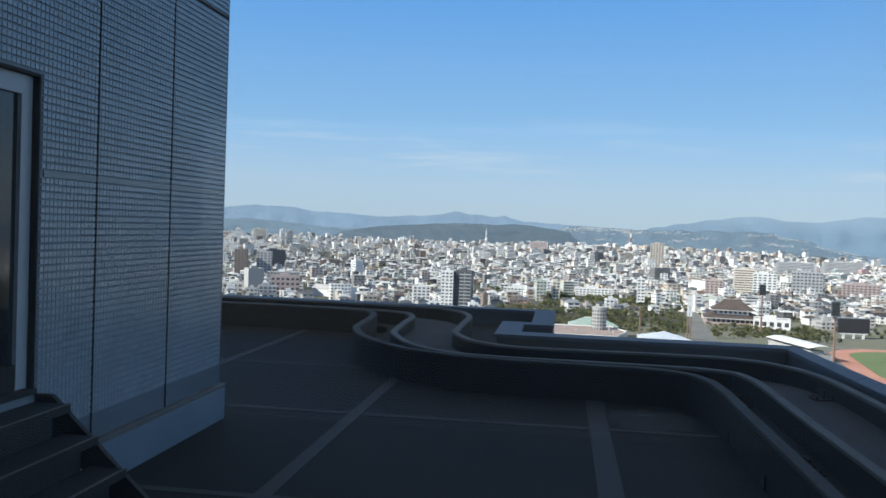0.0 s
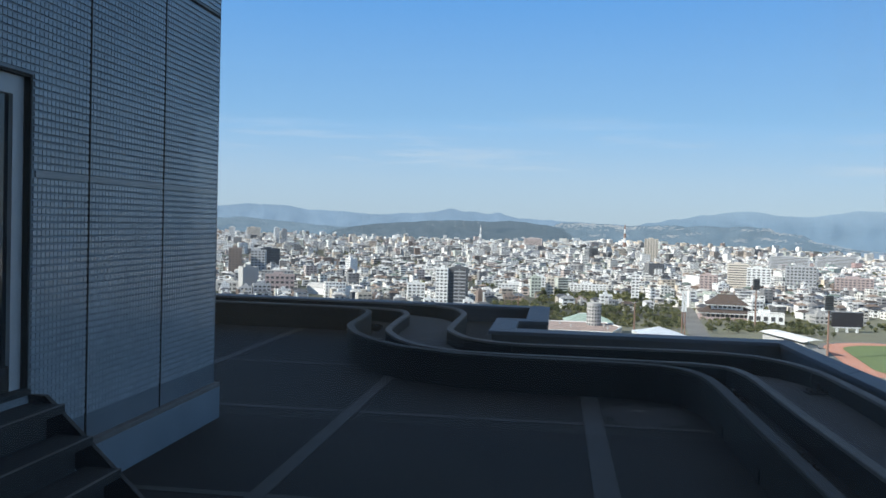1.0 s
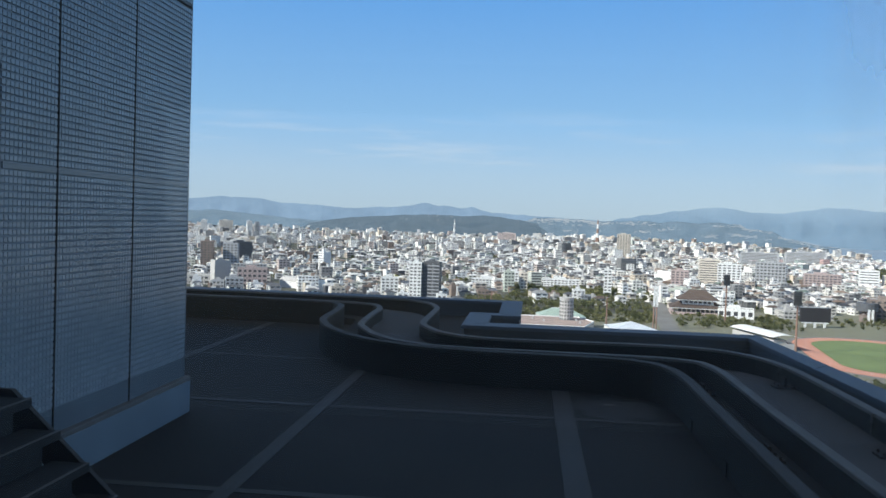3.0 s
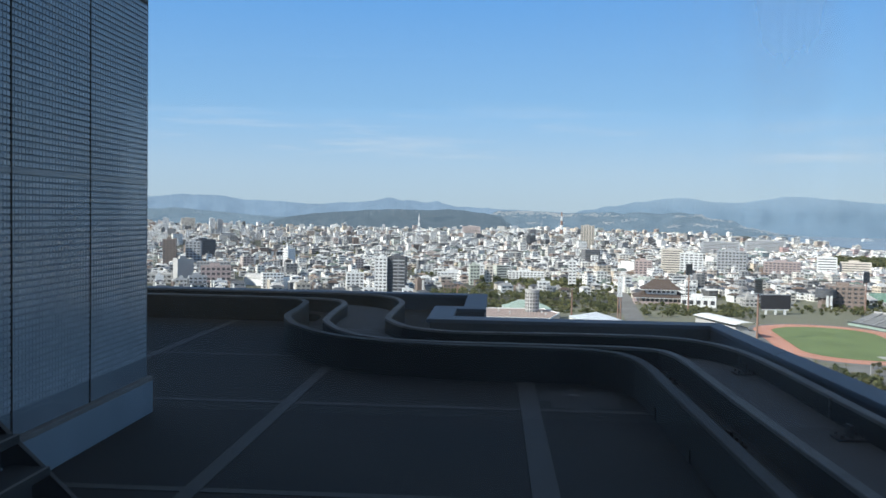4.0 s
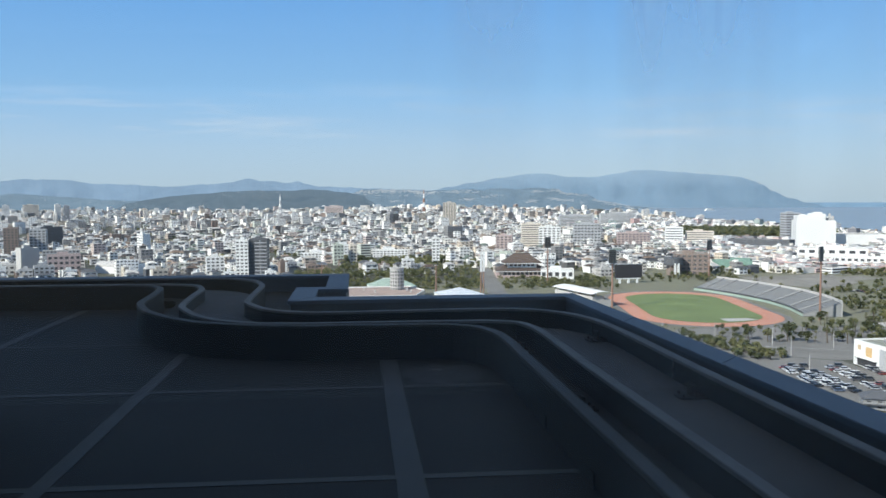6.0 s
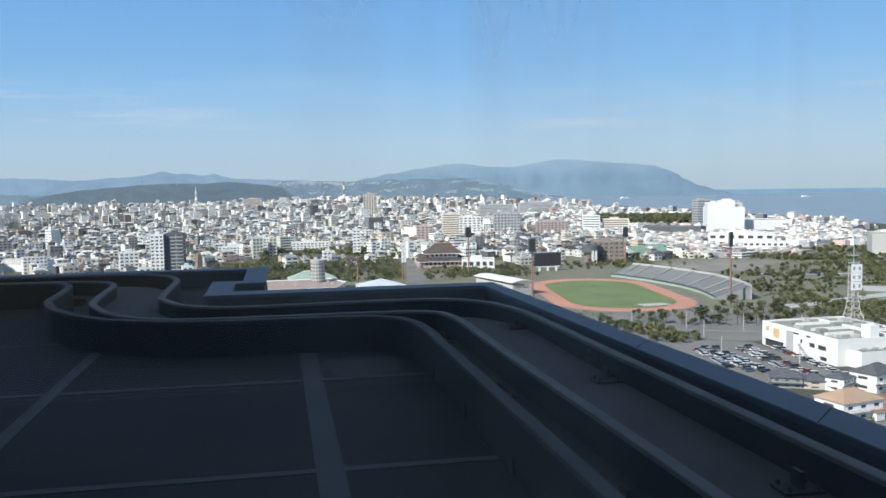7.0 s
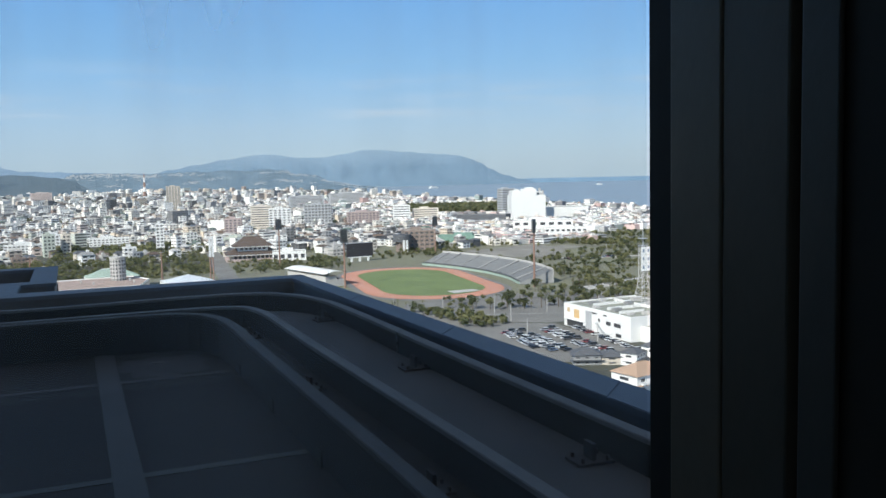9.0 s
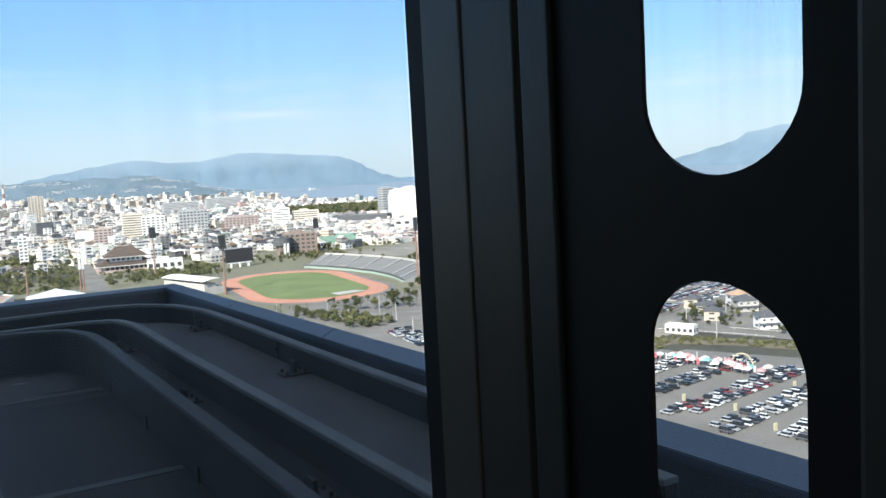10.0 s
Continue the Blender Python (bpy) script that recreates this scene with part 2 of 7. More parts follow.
M_HROOF = palette("house_roofs", [(0.06, 0.061, 0.066), (0.10, 0.10, 0.104), (0.20, 0.195, 0.19), (0.09, 0.076, 0.068), (0.10, 0.115, 0.14), (0.50, 0.49, 0.47), (0.19, 0.14, 0.11), (0.42, 0.40, 0.37), (0.07, 0.07, 0.075), (0.30, 0.23, 0.18), (0.16, 0.20, 0.17), (0.66, 0.65, 0.62), (0.58, 0.57, 0.55), (0.70, 0.68, 0.64)])


def glass_material():
    """Clear pane with a film of dust and vertical streaks, masked to fit the camera's view."""
    m = bpy.data.materials.new("dusty_pane")
    m.use_nodes = True
    n, l = m.node_tree.nodes, m.node_tree.links
    n.clear()
    out = n.new("ShaderNodeOutputMaterial")
    tr, dust, gl = n.new("ShaderNodeBsdfTransparent"), n.new("ShaderNodeBsdfTranslucent"), n.new("ShaderNodeBsdfGlossy")
    tr.inputs["Color"].default_value = (0.93, 0.955, 0.96, 1)
    dust.inputs["Color"].default_value = (0.96, 0.95, 0.93, 1)
    gl.inputs["Roughness"].default_value = 0.02
    co, ma, no, patch = n.new("ShaderNodeTexCoord"), n.new("ShaderNodeMapping"), n.new("ShaderNodeTexNoise"), n.new("ShaderNodeTexNoise")
    ma.inputs["Scale"].default_value = (1, 1, 0.02)
    l.new(co.outputs["Object"], ma.inputs["Vector"])
    l.new(ma.outputs["Vector"], no.inputs["Vector"])
    l.new(co.outputs["Object"], patch.inputs["Vector"])
    no.inputs["Scale"].default_value, no.inputs["Detail"].default_value = 26, 4
    patch.inputs["Scale"].default_value, patch.inputs["Detail"].default_value = 3.2, 1
    r1, r2, mu, ad = n.new("ShaderNodeMapRange"), n.new("ShaderNodeMapRange"), n.new("ShaderNodeMath"), n.new("ShaderNodeMath")
    r1.inputs["From Min"].default_value, r1.inputs["From Max"].default_value, r1.inputs["To Max"].default_value = 0.42, 0.66, 0.36
    r2.inputs["From Min"].default_value, r2.inputs["From Max"].default_value, r2.inputs["To Min"].default_value = 0.40, 0.66, 0.35
    mu.operation, ad.operation = "MULTIPLY", "ADD"
    l.new(no.outputs["Fac"], r1.inputs["Value"])
    l.new(patch.outputs["Fac"], r2.inputs["Value"])
    l.new(r1.outputs["Result"], mu.inputs[0])
    l.new(r2.outputs["Result"], mu.inputs[1])
    sx, side_mask, mu2 = n.new("ShaderNodeSeparateXYZ"), n.new("ShaderNodeMapRange"), n.new("ShaderNodeMath")
    side_mask.inputs["From Min"].default_value, side_mask.inputs["From Max"].default_value = 0.02, 0.16
    mu2.operation = "MULTIPLY"
    l.new(co.outputs["Object"], sx.inputs["Vector"])
    l.new(sx.outputs["X"], side_mask.inputs["Value"])
    l.new(mu.outputs[0], mu2.inputs[0])
    l.new(side_mask.outputs["Result"], mu2.inputs[1])
    upper, mu3 = n.new("ShaderNodeMapRange"), n.new("ShaderNodeMath")
    upper.inputs["From Min"].default_value, upper.inputs["From Max"].default_value = 0.82, 0.95
    upper.inputs["To Min"].default_value = 0.04
    mu3.operation = "MULTIPLY"
    l.new(sx.outputs["Z"], upper.inputs["Value"])
    l.new(mu2.outputs[0], mu3.inputs[0])
    l.new(upper.outputs["Result"], mu3.inputs[1])
    l.new(mu3.outputs[0], ad.inputs[0])
    # the film veils the whole view to lift its darks, more to the right
    film = n.new("ShaderNodeMath")
    film.operation = "MULTIPLY_ADD"
    film.inputs[1].default_value, film.inputs[2].default_value = 0.0015, 0.0048
    l.new(side_mask.outputs["Result"], film.inputs[0])
    l.new(film.outputs[0], ad.inputs[1])
    m1, m2 = n.new("ShaderNodeMixShader"), n.new("ShaderNodeMixShader")
    l.new(ad.outputs[0], m1.inputs["Fac"])
    l.new(tr.outputs[0], m1.inputs[1])
    # dust shader added to itself: twice the light it receives, to brighten the streaks
    on = n.new("ShaderNodeAddShader")
    l.new(dust.outputs[0], on.inputs[0])
    l.new(dust.outputs[0], on.inputs[1])
    l.new(on.outputs[0], m1.inputs[2])
    m2.inputs["Fac"].default_value = 0.02
    l.new(m1.outputs[0], m2.inputs[1])
    l.new(gl.outputs[0], m2.inputs[2])
    l.new(m2.outputs[0], out.inputs["Surface"])
    return m


M_GLASS = glass_material()


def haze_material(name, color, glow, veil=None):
    """Far distance seen through kilometres of air: a plain backdrop whose haze is a painted, mottled glow."""
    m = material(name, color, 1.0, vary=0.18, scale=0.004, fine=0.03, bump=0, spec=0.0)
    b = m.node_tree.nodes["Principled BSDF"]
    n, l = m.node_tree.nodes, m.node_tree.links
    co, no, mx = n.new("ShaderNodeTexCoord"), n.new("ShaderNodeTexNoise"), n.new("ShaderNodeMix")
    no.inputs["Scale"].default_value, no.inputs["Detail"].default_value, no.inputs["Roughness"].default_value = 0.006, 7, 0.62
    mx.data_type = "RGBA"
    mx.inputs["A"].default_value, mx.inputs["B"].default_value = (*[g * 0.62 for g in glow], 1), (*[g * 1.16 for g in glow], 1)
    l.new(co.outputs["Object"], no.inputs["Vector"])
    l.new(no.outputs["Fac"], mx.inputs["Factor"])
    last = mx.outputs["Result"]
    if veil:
        # haze painted into the glow: paler towards the heights
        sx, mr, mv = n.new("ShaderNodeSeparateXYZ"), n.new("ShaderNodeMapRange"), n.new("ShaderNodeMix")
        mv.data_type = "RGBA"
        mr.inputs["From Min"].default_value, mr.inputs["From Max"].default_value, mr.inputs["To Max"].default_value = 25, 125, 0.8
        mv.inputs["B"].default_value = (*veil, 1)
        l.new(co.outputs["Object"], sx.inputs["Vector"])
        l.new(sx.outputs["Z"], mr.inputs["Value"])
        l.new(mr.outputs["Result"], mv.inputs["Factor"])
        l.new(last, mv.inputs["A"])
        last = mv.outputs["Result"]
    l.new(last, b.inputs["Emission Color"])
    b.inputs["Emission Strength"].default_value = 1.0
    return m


# ---- mesh helpers ----
def finish(name, bm, mat, parent=None, label="", smooth=False, kind=""):
    me = bpy.data.meshes.new(name)
    bm.normal_update()
    bm.to_mesh(me)
    bm.free()
    for one in mat if isinstance(mat, (list, tuple)) else [mat]:
        me.materials.append(one)
    if smooth:
        me.polygons.foreach_set("use_smooth", [True] * len(me.polygons))
    ob = new(name, me)
    ob.parent = parent
    if label or kind:
        tagged(ob, label=label, kind=kind)
    return ob


def part(name, bm, mat, parent, label=""):
    return finish(name, bm, mat, parent, label)


def base(name, x=0, y=0, z=0, rz=0):
    ob = new(name)
    ob.empty_display_size = 0.2
    ob.matrix_basis = pose(x, y, z, 0, 0, rz)
    return ob


def add_box(bm, x0, x1, y0, y1, z0, z1, mi=0, bevel=0.0):
    v = [bm.verts.new((x, y, z)) for z in (z0, z1) for x, y in ((x0, y0), (x1, y0), (x1, y1), (x0, y1))]
    faces = [bm.faces.new([v[i] for i in q]) for q in ((3, 2, 1, 0), (4, 5, 6, 7), (0, 1, 5, 4), (1, 2, 6, 5), (2, 3, 7, 6), (3, 0, 4, 7))]
    for q in faces:
        q.material_index = mi
    if bevel:
        bmesh.ops.bevel(bm, geom=list({e for q in faces for e in q.edges}), offset=bevel, segments=2, profile=0.6, affect="EDGES")
    return faces


def boxes(*rows, bevel=0.0):
    bm = bmesh.new()
    for r in rows:
        add_box(bm, *r, bevel=bevel)
    return bm


def add_tube(bm, a, b, r0, r1, sides=8, caps=True):
    a, b = Vector(a), Vector(b)
    q = (b - a).to_track_quat("Z", "Y").to_matrix()
    rings = []
    for p, r in ((a, r0), (b, r1)):
        rings.append([bm.verts.new(p + q @ Vector((r * math.cos(2 * math.pi * k / sides), r * math.sin(2 * math.pi * k / sides), 0))) for k in range(sides)])
    for k in range(sides):
        bm.faces.new((rings[0][k], rings[0][(k + 1) % sides], rings[1][(k + 1) % sides], rings[1][k]))
    if caps:
        bm.faces.new(rings[0][::-1])
        bm.faces.new(rings[1])


def spline(points, step=0.12):
    """A smooth line through points (Catmull-Rom), sampled evenly enough."""
    p = [Vector(q) for q in points]
    p = [2 * p[0] - p[1], *p, 2 * p[-1] - p[-2]]
    out = []
    for i in range(1, len(p) - 2):
        n = max(1, int((p[i + 1] - p[i]).length / step)) if (p[i + 1] - p[i]).length < 2.5 else 6
        for k in range(n):
            t = k / n
            a, b, c, d = p[i - 1], p[i], p[i + 1], p[i + 2]
            ta = (c - a) * min(0.5, 0.5 * (c - b).length / max((c - a).length, 1e-6) * 1.2)
            tb = (d - b) * min(0.5, 0.5 * (c - b).length / max((d - b).length, 1e-6) * 1.2)
            out.append((2 * t**3 - 3 * t * t + 1) * b + (t**3 - 2 * t * t + t) * ta + (-2 * t**3 + 3 * t * t) * c + (t**3 - t * t) * tb)
    out.append(p[-2])
    return out


def offsets(path):
    """The left-hand normal at each point of a plan path."""
    res = []
    for i in range(len(path)):
        d = path[min(i + 1, len(path) - 1)] - path[max(i - 1, 0)]
        d = Vector((d.x, d.y)).normalized()
        res.append(Vector((-d.y, d.x)))
    return res


def sweep(bm, path, profile):
    """Sweeps a closed profile of (offset to the left, z) along a plan path."""
    nrm = offsets(path)
    rings = [[bm.verts.new((p.x + n.x * o, p.y + n.y * o, z)) for o, z in profile] for p, n in zip(path, nrm)]
    m = len(profile)
    for a, b in zip(rings, rings[1:]):
        for k in range(m):
            bm.faces.new((a[k], a[(k + 1) % m], b[(k + 1) % m], b[k]))
    bm.faces.new(rings[0])
    bm.faces.new(rings[-1][::-1])
    bmesh.ops.recalc_face_normals(bm, faces=bm.faces)


def structure(ob, label, category):
    return tagged(ob, label=label, category=category, kind="structure")

# ---- roof terrace ----
OUT = [(9.0, 2.87), (4.40, 2.87), (3.85, 14.95), (-0.65, 15.0), (-0.65, 16.2), (-0.10, 16.2), (-0.10, 19.35), (-70.0, 20.17)]
INN = [(9.0, 2.52), (3.98, 2.52), (3.58, 14.5), (-1.08, 14.48), (-1.08, 16.62), (-0.53, 16.62), (-0.53, 18.93), (-70.0, 19.74)]


def prism(bm, poly, z0, z1):
    lo = [bm.verts.new((x, y, z0)) for x, y in poly]
    hi = [bm.verts.new((x, y, z1)) for x, y in poly]
    n = len(poly)
    for k in range(n):
        bm.faces.new((lo[k], lo[(k + 1) % n], hi[(k + 1) % n], hi[k]))
    bm.faces.new(hi)
    bm.faces.new(lo[::-1])
    bmesh.ops.recalc_face_normals(bm, faces=bm.faces)


ring = [(x - 0.02 if x > -5 else x, y - 0.02) for x, y in OUT]
bm = bmesh.new()
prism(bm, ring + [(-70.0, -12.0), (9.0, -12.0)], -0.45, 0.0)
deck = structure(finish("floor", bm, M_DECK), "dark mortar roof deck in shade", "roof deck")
bm = bmesh.new()
prism(bm, [(x * 0.985 - 0.02, y - 0.05) for x, y in OUT] + [(-68.9, -11.9), (8.8, -11.9)], GROUND, -0.45)
structure(finish("wall_tower", bm, M_PARAPET), "tower block below the roof deck", "tower wall")

# wide mortar joints in the deck
bm = bmesh.new()
for x, w in ((0.46, 0.105), (-2.2, 0.07), (-4.87, 0.07)):
    add_box(bm, x - w, x + w, 0.6, 10.98 if x > 0 else (16.4 if x < -4 else 11.72), 0.0, 0.006)
for y, x0, x1 in ((9.42, -12, 1.7), (6.35, -3.4, 1.74), (3.28, -3.4, 1.74), (12.5, -12, -2.75)):
    add_box(bm, x0, x1, y - 0.05, y + 0.05, 0.0, 0.0045)
structure(finish("floor_joint", bm, M_JOINT), "pale mortar joint strips across the deck", "deck joint")

# three curved kerbs with metal rails on top
K1 = [(1.83, 1.2), (1.82, 5.0), (1.79, 8.6), (1.79, 9.6), (1.74, 10.25), (1.58, 10.70), (1.30, 10.92), (0.90, 11.0), (0.0, 11.04), (-0.70, 11.08), (-1.25, 11.20), (-1.98, 11.57), (-2.45, 12.05), (-2.95, 12.85), (-3.26, 13.8), (-3.32, 14.9), (-3.42, 15.9), (-3.65, 16.35), (-4.2, 16.5), (-5.6, 16.55), (-8.0, 16.6), (-68.5, 16.9)]
K2 = [(2.44, 1.2), (2.41, 5.0), (2.35, 8.5), (2.35, 10.0), (2.33, 10.75), (2.20, 11.30), (1.80, 11.50), (0.30, 11.55), (-0.60, 11.56), (-1.20, 11.64), (-1.50, 11.78), (-1.85, 12.05), (-2.22, 12.6), (-2.60, 13.6), (-2.70, 15.0), (-2.73, 16.1), (-2.95, 16.75), (-3.6, 17.05), (-8.0, 17.15), (-68.5, 17.4)]
K3 = [(3.49, 3.20), (3.43, 5.5), (3.37, 8.0), (3.34, 10.0), (3.28, 11.2), (3.10, 11.95), (2.75, 12.45), (2.30, 12.66), (1.50, 12.70), (0.0, 12.62), (-0.60, 12.64), (-0.95, 12.80), (-1.30, 13.12), (-1.66, 14.0), (-1.70, 15.3), (-1.71, 16.6), (-1.93, 17.45), (-2.45, 18.0), (-3.4, 18.2), (-8.0, 18.3), (-68.5, 18.55)]
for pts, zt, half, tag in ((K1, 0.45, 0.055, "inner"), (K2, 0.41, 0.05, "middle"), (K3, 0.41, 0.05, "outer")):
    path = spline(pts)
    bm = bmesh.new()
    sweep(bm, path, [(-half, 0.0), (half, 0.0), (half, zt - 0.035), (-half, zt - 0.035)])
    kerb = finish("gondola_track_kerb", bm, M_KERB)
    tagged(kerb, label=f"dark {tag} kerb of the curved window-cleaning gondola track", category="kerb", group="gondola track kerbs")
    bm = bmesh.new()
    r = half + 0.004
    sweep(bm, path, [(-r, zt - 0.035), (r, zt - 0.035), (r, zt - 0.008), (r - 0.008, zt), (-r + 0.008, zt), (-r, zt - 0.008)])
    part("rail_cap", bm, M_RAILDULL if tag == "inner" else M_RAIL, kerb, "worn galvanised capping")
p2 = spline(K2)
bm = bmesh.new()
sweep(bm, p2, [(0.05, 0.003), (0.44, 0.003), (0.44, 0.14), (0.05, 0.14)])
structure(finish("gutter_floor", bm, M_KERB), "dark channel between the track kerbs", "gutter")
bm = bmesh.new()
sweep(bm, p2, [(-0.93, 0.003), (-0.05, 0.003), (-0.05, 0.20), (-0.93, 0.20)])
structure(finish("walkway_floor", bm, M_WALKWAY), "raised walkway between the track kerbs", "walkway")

# scupper holes at the foot of the inner kerb
for y in (9.15, 7.55, 5.95, 4.35, 2.75):
    bm = boxes((1.725, 1.737, y - 0.06, y + 0.06, 0.01, 0.13))
    tagged(finish("scupper", bm, M_BLACK), label="dark drain scupper at the foot of the kerb", category="drain", group="scuppers")


def anchor(x, y, z, r):
    ob = base("anchor_bracket", x, y, z, r)
    part("base_plate", boxes((-0.13, 0.13, -0.10, 0.10, 0, 0.02), bevel=0.004), M_RUST, ob, "rusty base plate")
    part("lug", boxes((-0.015, 0.015, -0.06, 0.06, 0.02, 0.13), bevel=0.004), M_RUST, ob)
    for sx in (-0.09, 0.09):
        for sy in (-0.07, 0.07):
            bm = bmesh.new()
            add_tube(bm, (sx, sy, 0.02), (sx, sy, 0.05), 0.014, 0.014, 6)
            part("bolt", bm, M_RUST, ob)
    return tagged(ob, label="rusty steel anchor bracket bolted beside the track", category="bracket", group="anchor brackets")


one = anchor(2.10, 10.5, 0.14, 10)
for x, y, z, r in ((2.10, 7.65, 0.14, 3), (2.13, 4.8, 0.14, -4), (3.14, 10.9, 0.20, 4), (3.16, 7.75, 0.20, 0), (3.2, 4.7, 0.20, -3)):
    copy_thing(one, pose(x, y, z, 0, 0, r))

# thin conduits down the face of the outer kerb
for x, y, zt in ((3.295, 8.58, 0.40), (3.205, 11.35, 0.40)):
    ob = base("conduit", x, y, 0.20)
    bm = bmesh.new()
    add_tube(bm, (0, 0, 0), (0, 0, zt - 0.20), 0.012, 0.012, 8)
    part("pipe", bm, M_RAIL, ob)
    part("clamp", boxes((-0.018, 0.015, -0.02, 0.02, 0.08, 0.105), bevel=0.003), M_RUST, ob)
    tagged(ob, label="thin grey conduit fixed to the track kerb", category="pipe", group="conduits")

# pale worn patch on the deck and a scrap of paper
bm = bmesh.new()
rp = random.Random(3)
ring = []
for k in range(26):
    a = 2 * math.pi * k / 26
    r = 1 + rp.uniform(-0.22, 0.22)
    ring.append(bm.verts.new((1.08 + 0.50 * r * math.cos(a), 10.05 + 0.55 * r * math.sin(a), 0.0065)))
bm.faces.new(ring)
structure(finish("floor_patch", bm, material("worn_mortar", (0.033, 0.028, 0.024), 0.85, vary=0.45, scale=3.0, fine=40, bump=0.2)), "pale worn patch on the roof deck", "deck patch")
bm = bmesh.new()
prism(bm, [(0.93, 10.20), (1.05, 10.18), (1.07, 10.26), (0.95, 10.28)], 0.008, 0.014)
tagged(finish("paper_scrap", bm, M_RAIL), label="small pale scrap of paper lying on the deck", category="litter")

# parapet wall with metal coping pieces
bm = bmesh.new()
inn = [Vector(p) for p in INN]
out = [Vector(p) for p in OUT]
for k in range(len(OUT) - 1):
    quad = [inn[k].lerp(out[k], 0.12), inn[k + 1].lerp(out[k + 1], 0.12), out[k + 1].lerp(inn[k + 1], 0.08), out[k].lerp(inn[k], 0.08)]
    prism(bm, [tuple(q) for q in quad], 0.002, 0.29)
parapet = structure(finish("wall_parapet", bm, M_PARAPET), "low parapet wall round the roof edge", "parapet")
for k in range(len(OUT) - 1):
    n = max(1, round((out[k + 1] - out[k]).length / 3.0))
    for j in range(n):
        g = 0.0006 / max(0.1, (out[k + 1] - out[k]).length)
        a, b = j / n + (g if j else 0), (j + 1) / n - (g if j < n - 1 else 0)
        bm = bmesh.new()
        prism(bm, [tuple(inn[k].lerp(inn[k + 1], a)), tuple(inn[k].lerp(inn[k + 1], b)), tuple(out[k].lerp(out[k + 1], b)), tuple(out[k].lerp(out[k + 1], a))], 0.292, 0.35)
        bmesh.ops.bevel(bm, geom=[e for e in bm.edges if e.verts[0].co.z > 0.34 and e.verts[1].co.z > 0.34], offset=0.008, segments=2, affect="EDGES")
        part("coping", bm, M_COPING, parapet)

# ---- stair house wall beside the terrace ----
WX, DY0, DY1, DZ0, DZ1 = -3.52, 4.45, 5.49, 0.89, 3.03
# unseen mass, made tall and run far west to keep sun off the deck
bm = boxes((-70, -3.64, 0.36, 8.72, 0.0, 19.0), (-70, 4.4, -12, -6.0, 3.62, 19.0), (-70, 4.4, -6.0, 0.30, 3.62, 19.0), (-70, -3.62, -6.0, 0.30, 0.0, 3.62), (3.2, 4.4, -6.0, 0.30, 0.0, 0.5))
structure(finish("wall_penthouse", bm, M_PENTHOUSE), "unseen penthouse block, sized to shade the terrace", "penthouse wall")
bm = boxes((-3.64, WX, DY1, 8.72, 0.38, 19.0), (-3.64, WX, 0.42, DY0, 0.38, 19.0), (-3.64, WX, DY0, DY1, DZ1, 19.0), (-3.64, WX, DY0, DY1, 0.38, DZ0))
wall = structure(finish("wall_west", bm, M_GROUT), "blue-grey mosaic-tiled wall of the stair house", "tiled wall")
structure(finish("trim_plinth", boxes((-3.64, WX + 0.05, 0.42, 8.79, 0.0, 0.33), bevel=0.006), M_PLINTH), "pale painted concrete plinth under the tiled wall", "plinth")
structure(finish("trim_ledge", boxes((-3.64, WX + 0.055, 0.42, 8.795, 0.332, 0.376), bevel=0.008), M_LEDGE), "brown weathered ledge on the plinth", "ledge")
# smooth strips, and black panel-seam strips raised to show from the camera
SEAMS = [8.72 - 1.255 * k for k in range(0, 7)]
bm = boxes(*[(WX, WX + 0.004, s0 - 1.247, s0 - 0.008, 0.385, 0.575) for s0 in SEAMS[:2]], (WX, WX + 0.004, DY1 + 0.03, 6.20, 0.385, 0.575))
part("base_panel", bm, M_PANEL, wall, "smooth panel strip below the tiles")
part("corner_trim", boxes((WX - 0.02, WX + 0.008, 8.712, 8.73, 0.38, 19.0)), M_PANEL, wall, "pale corner trim")
part("seam", boxes(*[(WX + 0.001, WX + 0.0122, s - 0.009, s + 0.009, 0.38, 12) for s in SEAMS[1:3]]), M_BLACK, wall, "raised black strip along the panel seam")
part("upper_seam", boxes((WX + 0.001, WX + 0.0122, 0.5, 8.71, 4.162, 4.182)), M_BLACK, wall)

# door with aluminium frame, set back in the wall
door = structure(base("door_1", -3.6, DY0, DZ0), "closed glazed door with a white aluminium frame", "door")
W, H = DY1 - DY0, DZ1 - DZ0
part("reveal", boxes((-0.04, 0.075, W - 0.018, W - 0.002, 0.002, H - 0.002), (-0.04, 0.075, 0.002, 0.05, 0.002, H - 0.002), (-0.04, 0.075, 0.05, W - 0.018, H - 0.02, H - 0.002)), M_BLACK, door, "dark door reveal")
part("door_frame", boxes((-0.03, 0.03, W - 0.138, W - 0.02, 0.02, H - 0.022), (-0.03, 0.03, 0.052, 0.14, 0.02, H - 0.042), (-0.03, 0.03, 0.14, W - 0.138, H - 0.15, H - 0.022)), M_ALU, door, "white aluminium frame")
part("kick_rail", boxes((-0.028, 0.024, 0.14, W - 0.138, 0.02, 0.19)), M_KERB, door, "dark bottom rail")
part("pane", boxes((-0.012, 0.0, 0.14, W - 0.138, 0.19, H - 0.15)), M_DARKGLASS, door, "dark glass pane")
part("threshold", boxes((-0.04, 0.10, 0.0, W, -0.02, 0.018), bevel=0.004), M_STAIR, door)

